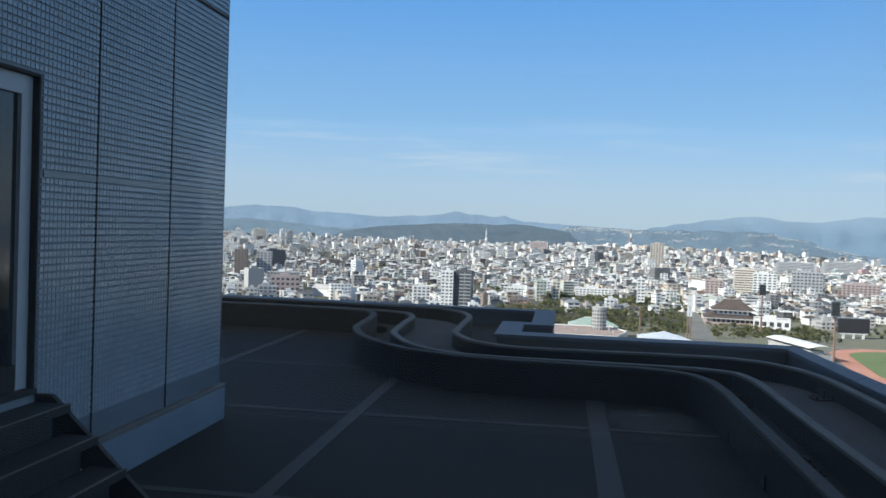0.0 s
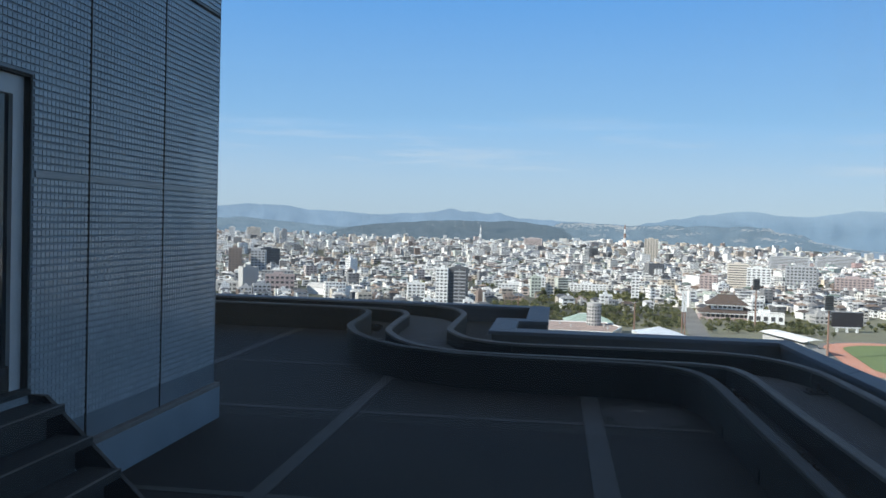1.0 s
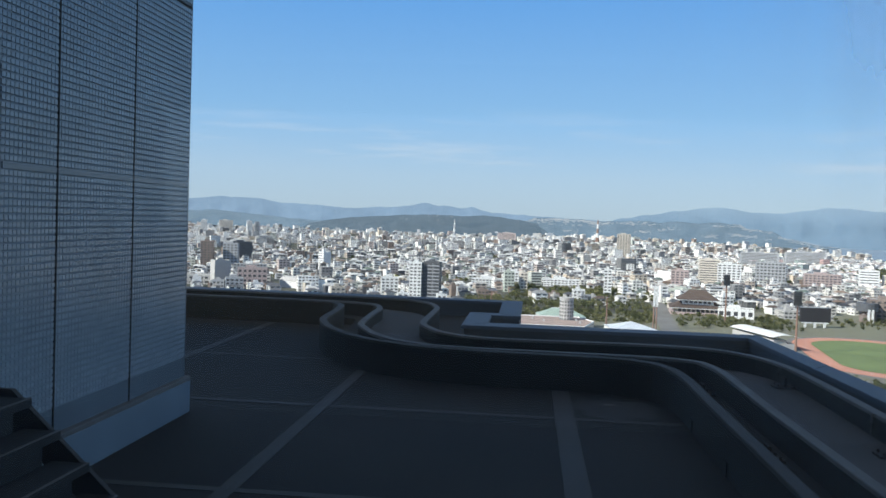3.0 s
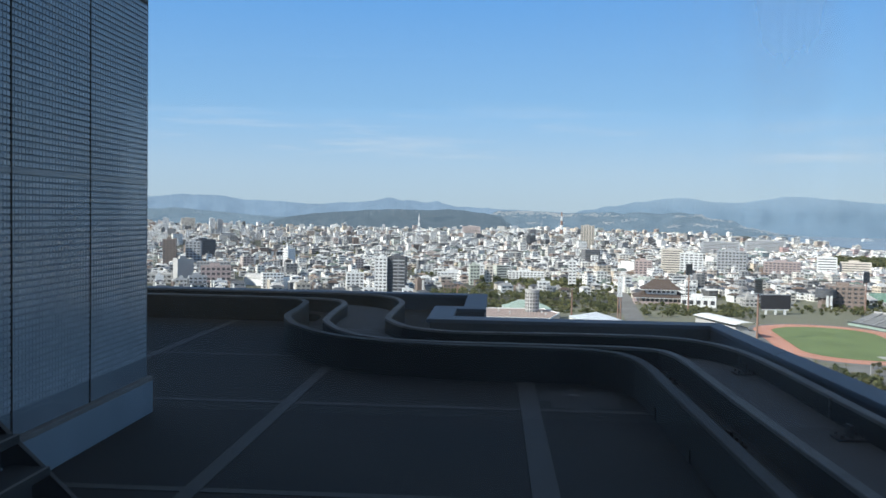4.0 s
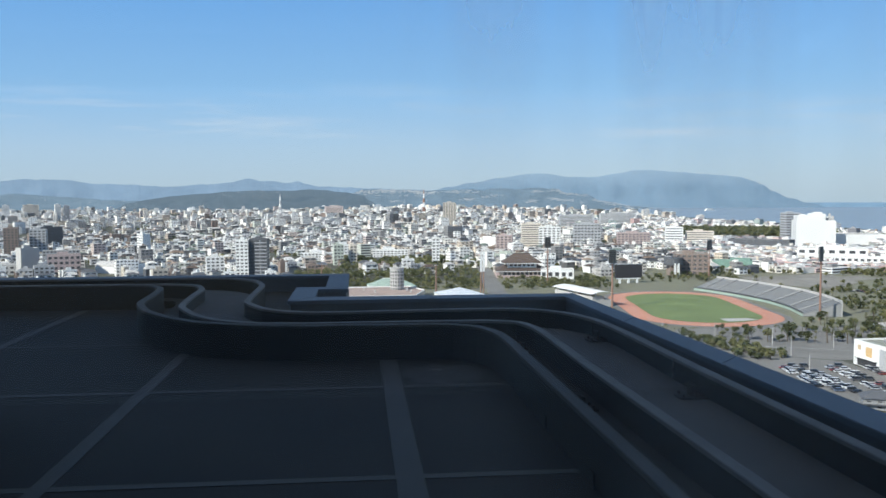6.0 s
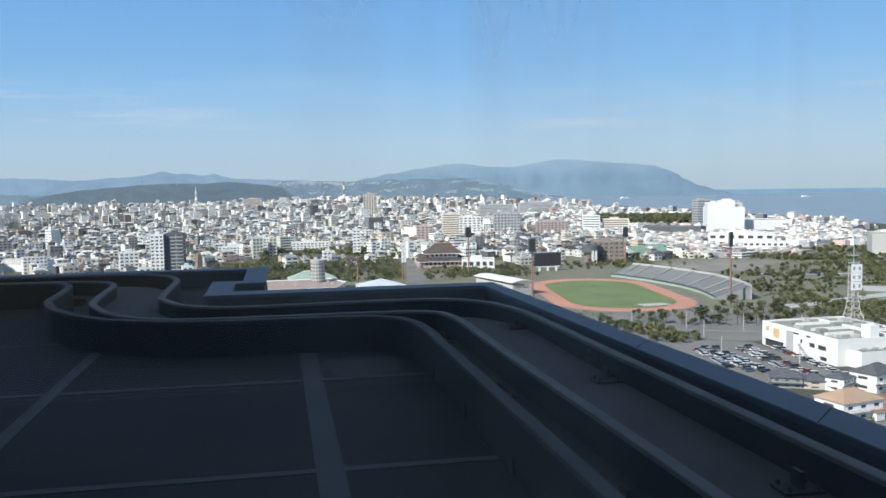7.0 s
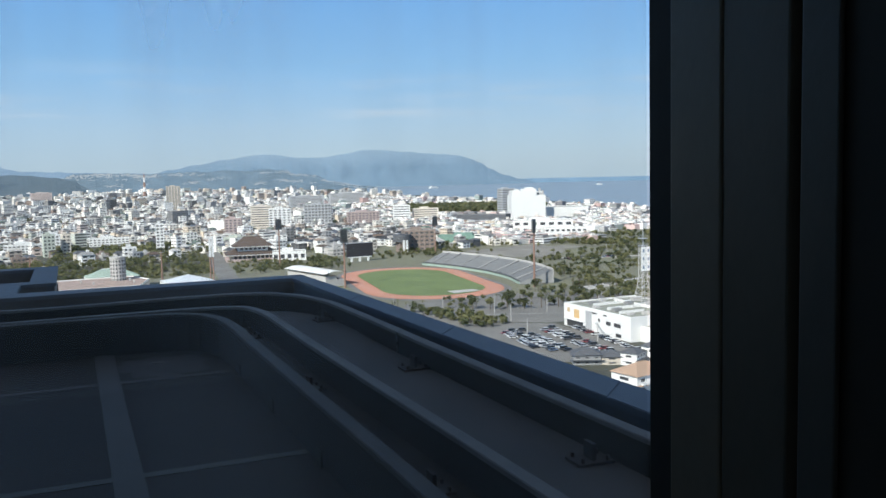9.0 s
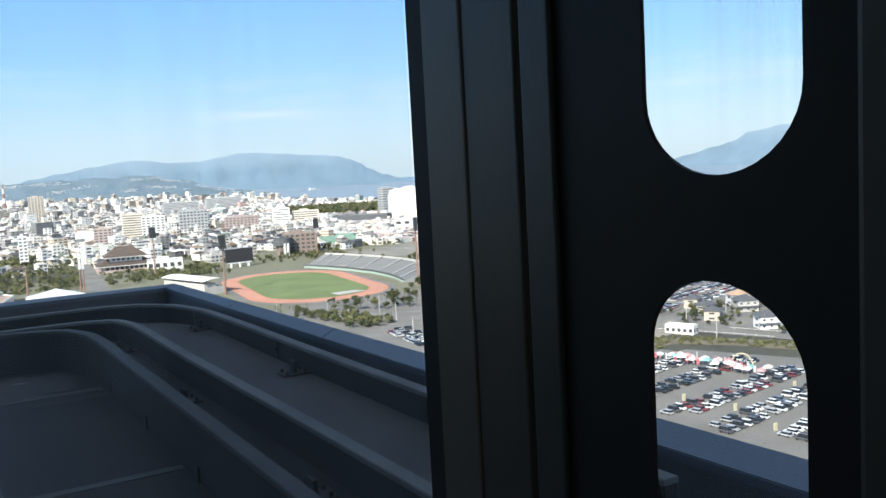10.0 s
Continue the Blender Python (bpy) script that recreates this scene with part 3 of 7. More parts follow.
# open steel stair from the door down to the deck
stair = base("steel_stair", -3.52, 4.40, 0)
for y0, nm in ((1.09, "stringer"), (-0.03, "stringer")):
    bm = bmesh.new()
    prof = [(0.005, 0.855), (0.13, 0.855), (0.99, 0.05), (0.99, 0.0), (0.79, 0.0), (0.005, 0.68)]
    lo = [bm.verts.new((x, y0, z)) for x, z in prof]
    hi = [bm.verts.new((x, y0 + 0.014, z)) for x, z in prof]
    for k in range(6):
        bm.faces.new((lo[k], lo[(k + 1) % 6], hi[(k + 1) % 6], hi[k]))
    bm.faces.new(hi)
    bm.faces.new(lo[::-1])
    bmesh.ops.recalc_face_normals(bm, faces=bm.faces)
    st = part(nm, bm, M_STAIR, stair, "dark painted steel stringer")
    bm = bmesh.new()
    add_box(bm, 0.005, 0.13, y0 - 0.012, y0 + 0.03, 0.857, 0.869)
    v = [bm.verts.new(p) for p in ((0.13, y0 - 0.012, 0.869), (0.13, y0 + 0.03, 0.869), (1.0, y0 + 0.03, 0.056), (1.0, y0 - 0.012, 0.056))]
    bm.faces.new(v)
    part("flange", bm, M_RAILDULL, st)
for k in range(4):
    z, x = 0.815 - 0.205 * k, 0.01 + 0.205 * k
    bm = boxes((x, x + 0.26, 0.0, 1.085, z - 0.028, z), (x + 0.245, x + 0.26, 0.0, 1.085, z - 0.055, z - 0.028))
    tread = part("tread", bm, M_TREAD, stair, "steel tread with a pale nosing")
    # dark plate stands in for the shade between the open treads
    part("riser", boxes((x + 0.212, x + 0.218, 0.0, 0.94, z - 0.20, z - 0.03)), M_STAIR, tread)
    part("nosing", boxes((x + 0.24, x + 0.262, 0.0, 1.085, z, z + 0.005)), M_RAIL, tread)
    for c0, c1 in ((0.98, 1.085), (0.0, 0.10)):
        part("cleat", boxes((x + 0.03, x + 0.06, c0, c1, z - 0.10, z - 0.03)), M_STAIR, tread)
tagged(stair, label="short open steel stair from the door to the deck", category="stair")

# ---- viewing room and its glazed wall ----
RX0, RX1, RY0, RZ0, RZ1, GY = -3.46, 3.05, -6.0, 0.55, 3.55, 0.365
structure(finish("floor_room", boxes((-3.62, 3.2, RY0, 0.42, 0.012, RZ0)), M_CARPET), "dark carpeted floor of the viewing room", "floor")
# unseen pale room; south and east openings are added to light the mullions
structure(finish("ceiling", boxes((-3.62, 3.2, RY0, 0.42, RZ1, 3.615)), M_ROOM), "plain ceiling of the viewing room", "ceiling")
structure(finish("wall_south", boxes((-3.62, 3.2, RY0, RY0 + 0.1, RZ0, 1.2), (-3.62, 3.2, RY0, RY0 + 0.1, 3.3, RZ1), (-3.62, -2.9, RY0, RY0 + 0.1, 1.2, 3.3), (2.6, 3.2, RY0, RY0 + 0.1, 1.2, 3.3)), M_ROOM), "unseen back wall of the viewing room, opened to let light in", "wall")
structure(finish("wall_room_west", boxes((-3.62, RX0, RY0 + 0.1, 0.42, RZ0, RZ1)), M_ROOM), "unseen side wall of the viewing room", "wall")
structure(finish("wall_room_east", boxes((RX1, 3.2, RY0 + 0.1, 0.42, RZ0, 1.1), (RX1, 3.2, RY0 + 0.1, 0.42, 3.3, RZ1), (RX1, 3.2, RY0 + 0.1, -5.2, 1.1, 3.3), (RX1, 3.2, -0.2, 0.42, 1.1, 3.3)), M_ROOM), "unseen side wall of the viewing room", "wall")
structure(finish("wall_sill", boxes((RX0, RX1, 0.30, 0.42, RZ0, 1.25)), M_ROOM), "low wall under the window", "wall")
structure(finish("wall_lintel", boxes((RX0, RX1, 0.30, 0.42, 3.25, RZ1)), M_ROOM), "lintel above the window", "wall")
window = structure(base("window_1", 0, 0, 1.25), "tall window wall with slotted black steel fins", "window")
ZB, ZT = 0.0, 2.0
MX = [0.4734, 2.03, -1.083, -2.64]


def slot_plate(y0, y1, ya, yb, z0, first, length, gap, z1, x, thick):
    """A plate in the y-z plane with a column of round-ended slots."""
    bm = bmesh.new()
    sheets = []
    r, seg = (yb - ya) / 2, 18
    rise = r * 0.7
    yc = (ya + yb) / 2
    for xx in (x, x + thick):
        V = {}

        def vert(y, z):
            k = (round(y, 5), round(z, 5))
            if k not in V:
                V[k] = bm.verts.new((xx, y, z))
            return V[k]
        rims = []
        z, prev = first, z0
        while z + length < z1:
            top = z + length + gap / 2 if z + 2 * length + gap < z1 else z1
            low = [(yc + r * math.cos(math.pi + math.pi * k / seg), z + rise + rise * math.sin(math.pi + math.pi * k / seg)) for k in range(seg + 1)]
            upp = [(yc + r * math.cos(math.pi * k / seg), z + length - rise + rise * math.sin(math.pi * k / seg)) for k in range(seg + 1)]
            bot = z0 if prev == z0 and z == first else z - gap / 2
            outer_low = [(y0 + (y1 - y0) * k / seg, bot) for k in range(seg + 1)]
            outer_upp = [(y1 + (y0 - y1) * k / seg, top) for k in range(seg + 1)]
            for a, b in ((low, outer_low), (upp, outer_upp)):
                for k in range(seg):
                    bm.faces.new((vert(*a[k]), vert(*a[k + 1]), vert(*b[k + 1]), vert(*b[k])))
            bm.faces.new((vert(*outer_low[0]), vert(*outer_upp[-1]), vert(*upp[-1]), vert(*low[0])))
            bm.faces.new((vert(*outer_low[-1]), vert(*low[-1]), vert(*upp[0]), vert(*outer_upp[0])))
            rims.append([vert(*p) for p in low] + [vert(*p) for p in upp])
            prev = z + length
            z += length + gap
        sheets.append(rims)
    for ra, rb in zip(*sheets):
        n = len(ra)
        for k in range(n):
            bm.faces.new((ra[k], ra[(k + 1) % n], rb[(k + 1) % n], rb[k]))
    bmesh.ops.recalc_face_normals(bm, faces=bm.faces)
    return bm


def post_boxes(turn, *rows, bevel=0.0):
    """Boxes given as depth from the glass, offset across and height, turned to the fin's line."""
    bm = boxes(*[(v0, v1, -u1, -u0, z0, z1) for u0, u1, v0, v1, z0, z1 in rows], bevel=bevel)
    bm.transform(turn)
    return bm


for mx in MX:
    turn = pose(mx, GY - 0.004, 0, 0, 0, -9.8)
    part("gasket", post_boxes(turn, (0.0, 0.0272, 0.002, 0.052, ZB, ZT), bevel=0.002), M_BLACK, window, "black rubber gasket")
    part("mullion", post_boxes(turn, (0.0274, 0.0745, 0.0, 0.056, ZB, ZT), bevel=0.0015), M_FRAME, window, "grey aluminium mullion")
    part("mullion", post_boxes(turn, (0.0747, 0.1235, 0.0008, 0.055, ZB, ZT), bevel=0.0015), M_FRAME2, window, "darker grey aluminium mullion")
    part("recess_strip", post_boxes(turn, (0.1237, 0.135, 0.008, 0.046, ZB, ZT)), M_BLACK, window, "black recess beside the fin")
    bm = slot_plate(-0.2868, -0.1352, -0.269, -0.2075, 0.0, 0.7301 - 0.1107 * 6, 0.0832, 0.0275, 2.0, 0.0, 0.0014)
    bm.transform(turn)
    fin = part("fin", bm, M_FIN, window, "black steel fin with round-ended slots")
    part("bead", post_boxes(turn, (0.1352, 0.157, -0.0026, -0.0002, ZB, ZT), bevel=0.001), M_FLANGE, fin, "dark grey glazing bead")
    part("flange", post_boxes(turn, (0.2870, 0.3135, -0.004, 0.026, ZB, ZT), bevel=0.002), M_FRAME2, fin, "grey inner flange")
part("window_sill", boxes((RX0, RX1, 0.26, 0.42, -0.002, 0.03), bevel=0.004), M_FRAME, window)
part("head_rail", boxes((RX0, RX1, 0.34, 0.41, 1.955, 1.999)), M_FRAME, window)
edges = sorted(MX)
spans = [(RX0, edges[0] + 0.004)] + [(a + 0.05, b + 0.004) for a, b in zip(edges, edges[1:])] + [(edges[-1] + 0.05, RX1)]
for a, b in spans:
    pane = part("pane", boxes((a, b, GY, GY + 0.008, 0.03, 1.955)), M_GLASS, window, "dusty glass pane")
    pane.visible_shadow = False

# ---- tiles of the stair house wall, one by one near the door, joined beyond ----
PITCH = 0.0502
tile = bpy.data.meshes.new("tile")
hy, hz, t = PITCH / 2 - 0.0026, PITCH / 2 - 0.0068, 0.011
tile.from_pydata([(0, -hy, -hz), (0, hy, -hz), (0, hy, hz), (0, -hy, hz), (t, -hy + 0.002, -hz + 0.002), (t, hy - 0.002, -hz + 0.002), (t, hy - 0.002, hz - 0.002), (t, -hy + 0.002, hz - 0.002)], [], [(4, 5, 6, 7), (0, 1, 5, 4), (1, 2, 6, 5), (2, 3, 7, 6), (3, 0, 4, 7)])
tile.materials.append(M_TILE_ONE)
vs, fs, singles = [], [], []
tv = [tuple(v.co) for v in tile.vertices]
tf = [tuple(p.vertices) for p in tile.polygons]
for panel in range(3):
    y_hi = SEAMS[panel] - 0.012
    for col in range(25):
        y = y_hi - PITCH * (col + 0.5)
        for row in range(86):
            z = 0.585 + PITCH * (row + 0.5)
            if 2.33 < z < 2.39 or 4.14 < z < 4.21 or (y < DY1 + 0.03 and DZ0 - 0.1 < z < DZ1 + 0.03):
                continue
            if y < 4.9:
                continue
            if y < 6.15 and len(singles) < 300 and 1.6 < z < 2.35:
                singles.append((y, z))
                continue
            k = len(vs)
            vs += [(WX + a, y + b, z + c) for a, b, c in tv]
            fs += [tuple(i + k for i in q) for q in tf]
me = bpy.data.meshes.new("tiles")
me.from_pydata(vs, [], fs)
me.materials.append(M_TILE)
rest = new("tiles", me)
rest.parent = wall
tagged(rest, label="small square blue-grey mosaic tiles", kind="stuff")
for y, z in singles:
    ob = new("tile", tile)
    ob.parent = wall
    ob.location = (WX, y, z)
part("tile_band", boxes(*[(WX, WX + 0.0105, SEAMS[k] - 1.243, SEAMS[k] - 0.012, 2.345, 2.39) for k in range(2)], (WX, WX + 0.0105, DY1 + 0.035, SEAMS[2] - 0.012, 2.345, 2.39)), M_PANEL, wall, "smooth band between the tile rows")

# ---- far distance: sea, ridges, ground ----
bm = bmesh.new()
bmesh.ops.create_grid(bm, x_segments=40, y_segments=40, size=4950, matrix=Matrix.Translation((0, 0, GROUND)))
structure(finish("ground", bm, M_GROUND), "grey-brown ground of the town", "ground")

M_SEA = material("sea_water", (0.235, 0.305, 0.37), 0.6, vary=0.15, scale=0.01, fine=0.2, bump=0)
COAST = [(955, 900), (960, 1130), (985, 1283), (1011, 1450), (1030, 1603), (1049, 1825), (1035, 2151), (1042, 2567), (990, 2845), (1094, 3668), (1300, 4870), (4940, 4870), (4940, 900)]
bm = bmesh.new()
bm.faces.new([bm.verts.new((x, y, GROUND + 0.6)) for x, y in COAST])
structure(finish("water", bm, M_SEA), "calm blue sea of the bay", "sea")

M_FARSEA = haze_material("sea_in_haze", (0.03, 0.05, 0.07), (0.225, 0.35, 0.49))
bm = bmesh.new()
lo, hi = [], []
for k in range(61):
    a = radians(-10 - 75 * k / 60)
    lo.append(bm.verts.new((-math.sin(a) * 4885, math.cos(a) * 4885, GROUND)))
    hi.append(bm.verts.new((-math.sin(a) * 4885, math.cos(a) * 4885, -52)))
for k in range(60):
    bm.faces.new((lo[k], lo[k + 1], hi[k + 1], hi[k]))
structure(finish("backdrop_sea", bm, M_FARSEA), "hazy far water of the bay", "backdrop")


def profile_at(ctrl, a):
    for (a0, e0), (a1, e1) in zip(ctrl, ctrl[1:]):
        if a1 <= a <= a0:
            t = (a0 - a) / (a0 - a1)
            t = t * t * (3 - 2 * t)
            return e0 + (e1 - e0) * t
    return ctrl[-1][1]


def hill_point(ctrl, dist, depth, rough, low, a, t):
    """A place on a chain of hills: bearing a, t from foot (0) to crest (1)."""
    crest = profile_at(ctrl, a) + rough * (noise.noise((a * 1.1, dist * 0.01, 0)) + 0.6 * noise.noise((a * 3.7, dist * 0.01, 3)) + 0.3 * noise.noise((a * 11.0, dist * 0.01, 8)) + 0.16 * noise.noise((a * 31.0, dist * 0.01, 12)))
    e = low + (max(crest, low) - low) * (t ** 0.8)
    d = dist - depth * (1 - t) + 0.35 * depth * noise.noise((a * 0.9, t * 2.2, dist * 0.02)) * math.sin(math.pi * t)
    r = radians(a)
    return (-math.sin(r) * d, math.cos(r) * d, 2.1 + dist * math.tan(radians(e)))


def ridge(name, ctrl, dist, depth, mat, rough, label, low=-1.3):
    """A chain of hills: a strip of relief that climbs from the plain to its crest."""
    bm = bmesh.new()
    a0, a1 = ctrl[0][0], ctrl[-1][0]
    n, m = int((a0 - a1) / 0.05), 12
    rows = [[bm.verts.new(hill_point(ctrl, dist, depth, rough, low, a0 + (a1 - a0) * i / n, j / m)) for j in range(m + 1)] for i in range(n + 1)]
    for p, q in zip(rows, rows[1:]):
        for j in range(m):
            bm.faces.new((p[j], q[j], q[j + 1], p[j + 1]))
    return structure(finish(name, bm, mat), label, "backdrop hills")


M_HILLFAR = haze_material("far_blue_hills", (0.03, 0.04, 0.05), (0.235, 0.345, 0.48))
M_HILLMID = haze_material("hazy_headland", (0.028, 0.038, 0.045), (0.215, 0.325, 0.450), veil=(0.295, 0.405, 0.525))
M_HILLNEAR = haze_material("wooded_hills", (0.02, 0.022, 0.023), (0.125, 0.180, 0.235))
# house walls given a glow that stands in for haze
M_HILLHOUSE = haze_material("hillside_walls_haze_glow", (0.16, 0.152, 0.14), (0.29, 0.338, 0.39))
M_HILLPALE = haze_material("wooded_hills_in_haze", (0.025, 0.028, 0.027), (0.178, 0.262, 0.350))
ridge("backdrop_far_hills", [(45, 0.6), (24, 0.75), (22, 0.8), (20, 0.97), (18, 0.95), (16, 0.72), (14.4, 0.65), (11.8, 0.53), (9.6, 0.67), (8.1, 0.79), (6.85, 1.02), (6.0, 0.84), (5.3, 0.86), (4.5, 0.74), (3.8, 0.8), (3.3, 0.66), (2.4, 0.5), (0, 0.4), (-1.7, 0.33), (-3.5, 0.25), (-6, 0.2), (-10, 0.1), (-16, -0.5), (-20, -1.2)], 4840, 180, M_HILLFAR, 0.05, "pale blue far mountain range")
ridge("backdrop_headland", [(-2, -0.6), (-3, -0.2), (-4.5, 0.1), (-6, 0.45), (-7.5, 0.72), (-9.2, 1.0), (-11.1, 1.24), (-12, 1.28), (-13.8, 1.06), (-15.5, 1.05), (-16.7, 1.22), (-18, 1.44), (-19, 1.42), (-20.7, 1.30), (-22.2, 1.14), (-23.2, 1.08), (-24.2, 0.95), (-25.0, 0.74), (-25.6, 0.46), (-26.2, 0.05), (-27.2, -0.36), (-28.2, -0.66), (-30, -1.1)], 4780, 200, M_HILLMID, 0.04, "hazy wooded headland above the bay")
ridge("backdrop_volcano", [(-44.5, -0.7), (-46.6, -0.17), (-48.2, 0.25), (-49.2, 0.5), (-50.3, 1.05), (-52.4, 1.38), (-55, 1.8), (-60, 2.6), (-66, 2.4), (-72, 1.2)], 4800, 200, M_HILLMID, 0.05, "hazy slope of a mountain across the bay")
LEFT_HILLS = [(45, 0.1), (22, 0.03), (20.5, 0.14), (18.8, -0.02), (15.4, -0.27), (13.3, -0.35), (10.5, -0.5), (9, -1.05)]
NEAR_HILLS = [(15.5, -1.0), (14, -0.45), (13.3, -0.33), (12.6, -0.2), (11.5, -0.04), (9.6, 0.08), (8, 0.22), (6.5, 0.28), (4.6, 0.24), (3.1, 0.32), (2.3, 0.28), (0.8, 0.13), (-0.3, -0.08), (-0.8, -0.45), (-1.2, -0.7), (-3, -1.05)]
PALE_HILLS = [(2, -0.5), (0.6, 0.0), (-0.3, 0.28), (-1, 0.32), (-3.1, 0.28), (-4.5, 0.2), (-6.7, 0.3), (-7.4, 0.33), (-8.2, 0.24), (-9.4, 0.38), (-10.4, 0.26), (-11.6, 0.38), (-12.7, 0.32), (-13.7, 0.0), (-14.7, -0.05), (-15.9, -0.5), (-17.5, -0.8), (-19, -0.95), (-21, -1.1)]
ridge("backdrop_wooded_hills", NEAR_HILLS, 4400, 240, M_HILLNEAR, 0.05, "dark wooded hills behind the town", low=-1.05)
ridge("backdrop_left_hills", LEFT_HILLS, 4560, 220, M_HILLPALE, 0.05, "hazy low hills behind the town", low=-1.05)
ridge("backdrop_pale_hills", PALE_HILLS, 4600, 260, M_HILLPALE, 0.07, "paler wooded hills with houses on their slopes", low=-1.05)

# ---- town ----
rnd = random.Random(7)


class Bag:
    """Collects quads of many small pieces into one mesh."""

    def __init__(self):
        self.v, self.f, self.m = [], [], []

    def quad(self, pts, mi):
        k = len(self.v)
        self.v += pts
        self.f.append(tuple(range(k, k + len(pts))))
        self.m.append(mi)

    def block(self, cx, cy, w, d, z0, z1, rot, mi, roof_mi):
        c, s = math.cos(rot), math.sin(rot)
        k = len(self.v)
        for z in (z0, z1):
            for a, b in ((-w, -d), (w, -d), (w, d), (-w, d)):
                self.v.append((cx + (a * c - b * s) / 2, cy + (a * s + b * c) / 2, z))
        for q in ((0, 1, 5, 4), (1, 2, 6, 5), (2, 3, 7, 6), (3, 0, 4, 7)):
            self.f.append(tuple(i + k for i in q))
            self.m.append(mi)
        t = [self.v[k + 4 + i] for i in range(4)]
        self.quad([(x, y, z + 0.02) for x, y, z in t], roof_mi)

    def gable(self, cx, cy, w, d, z0, h, rot, mi, wall_mi):
        c, s = math.cos(rot), math.sin(rot)

        def at(a, b, z):
            return (cx + a * c - b * s, cy + a * s + b * c, z)
        W, D = w / 2 + 0.5, d / 2 + 0.5
        hip = w * 0.25
        r0, r1 = at(-W + hip, 0, z0 + h), at(W - hip, 0, z0 + h)
        p = [at(-W, -D, z0), at(W, -D, z0), at(W, D, z0), at(-W, D, z0)]
        k = len(self.v)
        self.v += [*p, r0, r1]
        for q in ((0, 1, 5, 4), (1, 2, 5), (2, 3, 4, 5), (3, 0, 4)):
            self.f.append(tuple(i + k for i in q))
            self.m.append(mi)

    def windows(self, cx, cy, w, d, z0, z1, rot, floors, mi, style):
        c, s = math.cos(rot), math.sin(rot)
        fh = (z1 - z0) / floors
        for side in range(4):
            L, D = (w, d) if side % 2 == 0 else (d, w)
            ax = ((1, 0), (0, 1), (-1, 0), (0, -1))[side]
            nx = ((0, -1), (1, 0), (0, 1), (-1, 0))[side]
            if side == 2:
                continue
            n = max(1, int(L / (3.4 if style else 4.6)))
            for fl in range(floors):
                za, zb = z0 + fh * (fl + 0.34), z0 + fh * (fl + 0.76)
                if style == 2:
                    spans = [(-L / 2 + 0.7, L / 2 - 0.7)]
                else:
                    cell = L / n
                    spans = [(-L / 2 + cell * (k + 0.22), -L / 2 + cell * (k + 0.78)) for k in range(n)]
                for a, b in spans:
                    pts = []
                    for u, z in ((a, za), (b, za), (b, zb), (a, zb)):
                        px = ax[0] * u + nx[0] * (D / 2 + 0.05)
                        py = ax[1] * u + nx[1] * (D / 2 + 0.05)
                        pts.append((cx + px * c - py * s, cy + px * s + py * c, z))
                    self.quad(pts, mi)

    def make(self, name, mats):
        me = bpy.data.meshes.new(name)
        me.from_pydata(self.v, [], self.f)
        for m in mats:
            me.materials.append(m)
        me.polygons.foreach_set("material_index", self.m)
        me.update()
        return new(name, me)


# plots kept free of town houses: stadium park, lots, landmarks
KEEP = [(-60, 104, 695, 850), (98, 134, 690, 905), (-460, -420, 1135, 1175), (-385, -285, 880, 935), (-270, -200, 885, 945), (-510, -455, 1415, 1450), (-285, -250, 1110, 1155), (-72, 68, 1030, 1070), (15, 70, 1070, 1105), (-15, 95, 890, 1030), (-125, -60, 800, 860), (-25, 130, 560, 705), (120, 640, 100, 800), (90, 215, 760, 850), (600, 740, 1130, 1330), (540, 700, 660, 900), (820, 960, 1020, 1180), (300, 395, 1240, 1330), (340, 450, 1170, 1250), (215, 300, 1170, 1250), (270, 360, 760, 850), (180, 250, 1990, 2070), (-330, -250, 1650, 1720), (690, 740, 1360, 1430), (515, 605, 1125, 1215), (362, 432, 840, 900), (425, 515, 1835, 1870), (560, 660, 1995, 2030), (-480, -430, 1325, 1365), (-308, -266, 875, 900), (-32, 2, 962, 994), (74, 94, 934, 958), (176, 206, 1112, 1140), (234, 284, 1175, 1280), (490, 572, 905, 965), (490, 548, 845, 880), (452, 534, 1248, 1280), (146, 190, 958, 986)]


def free(x, y):
    if 1500 < math.hypot(x, y) < 1900 and 20.6 < math.degrees(math.atan2(x, y)) < 27.6:
        return False
    return not any(a < x < b and c < y < d for a, b, c, d in KEEP)


def bearing(x, y):
    return math.degrees(math.atan2(-x, y))


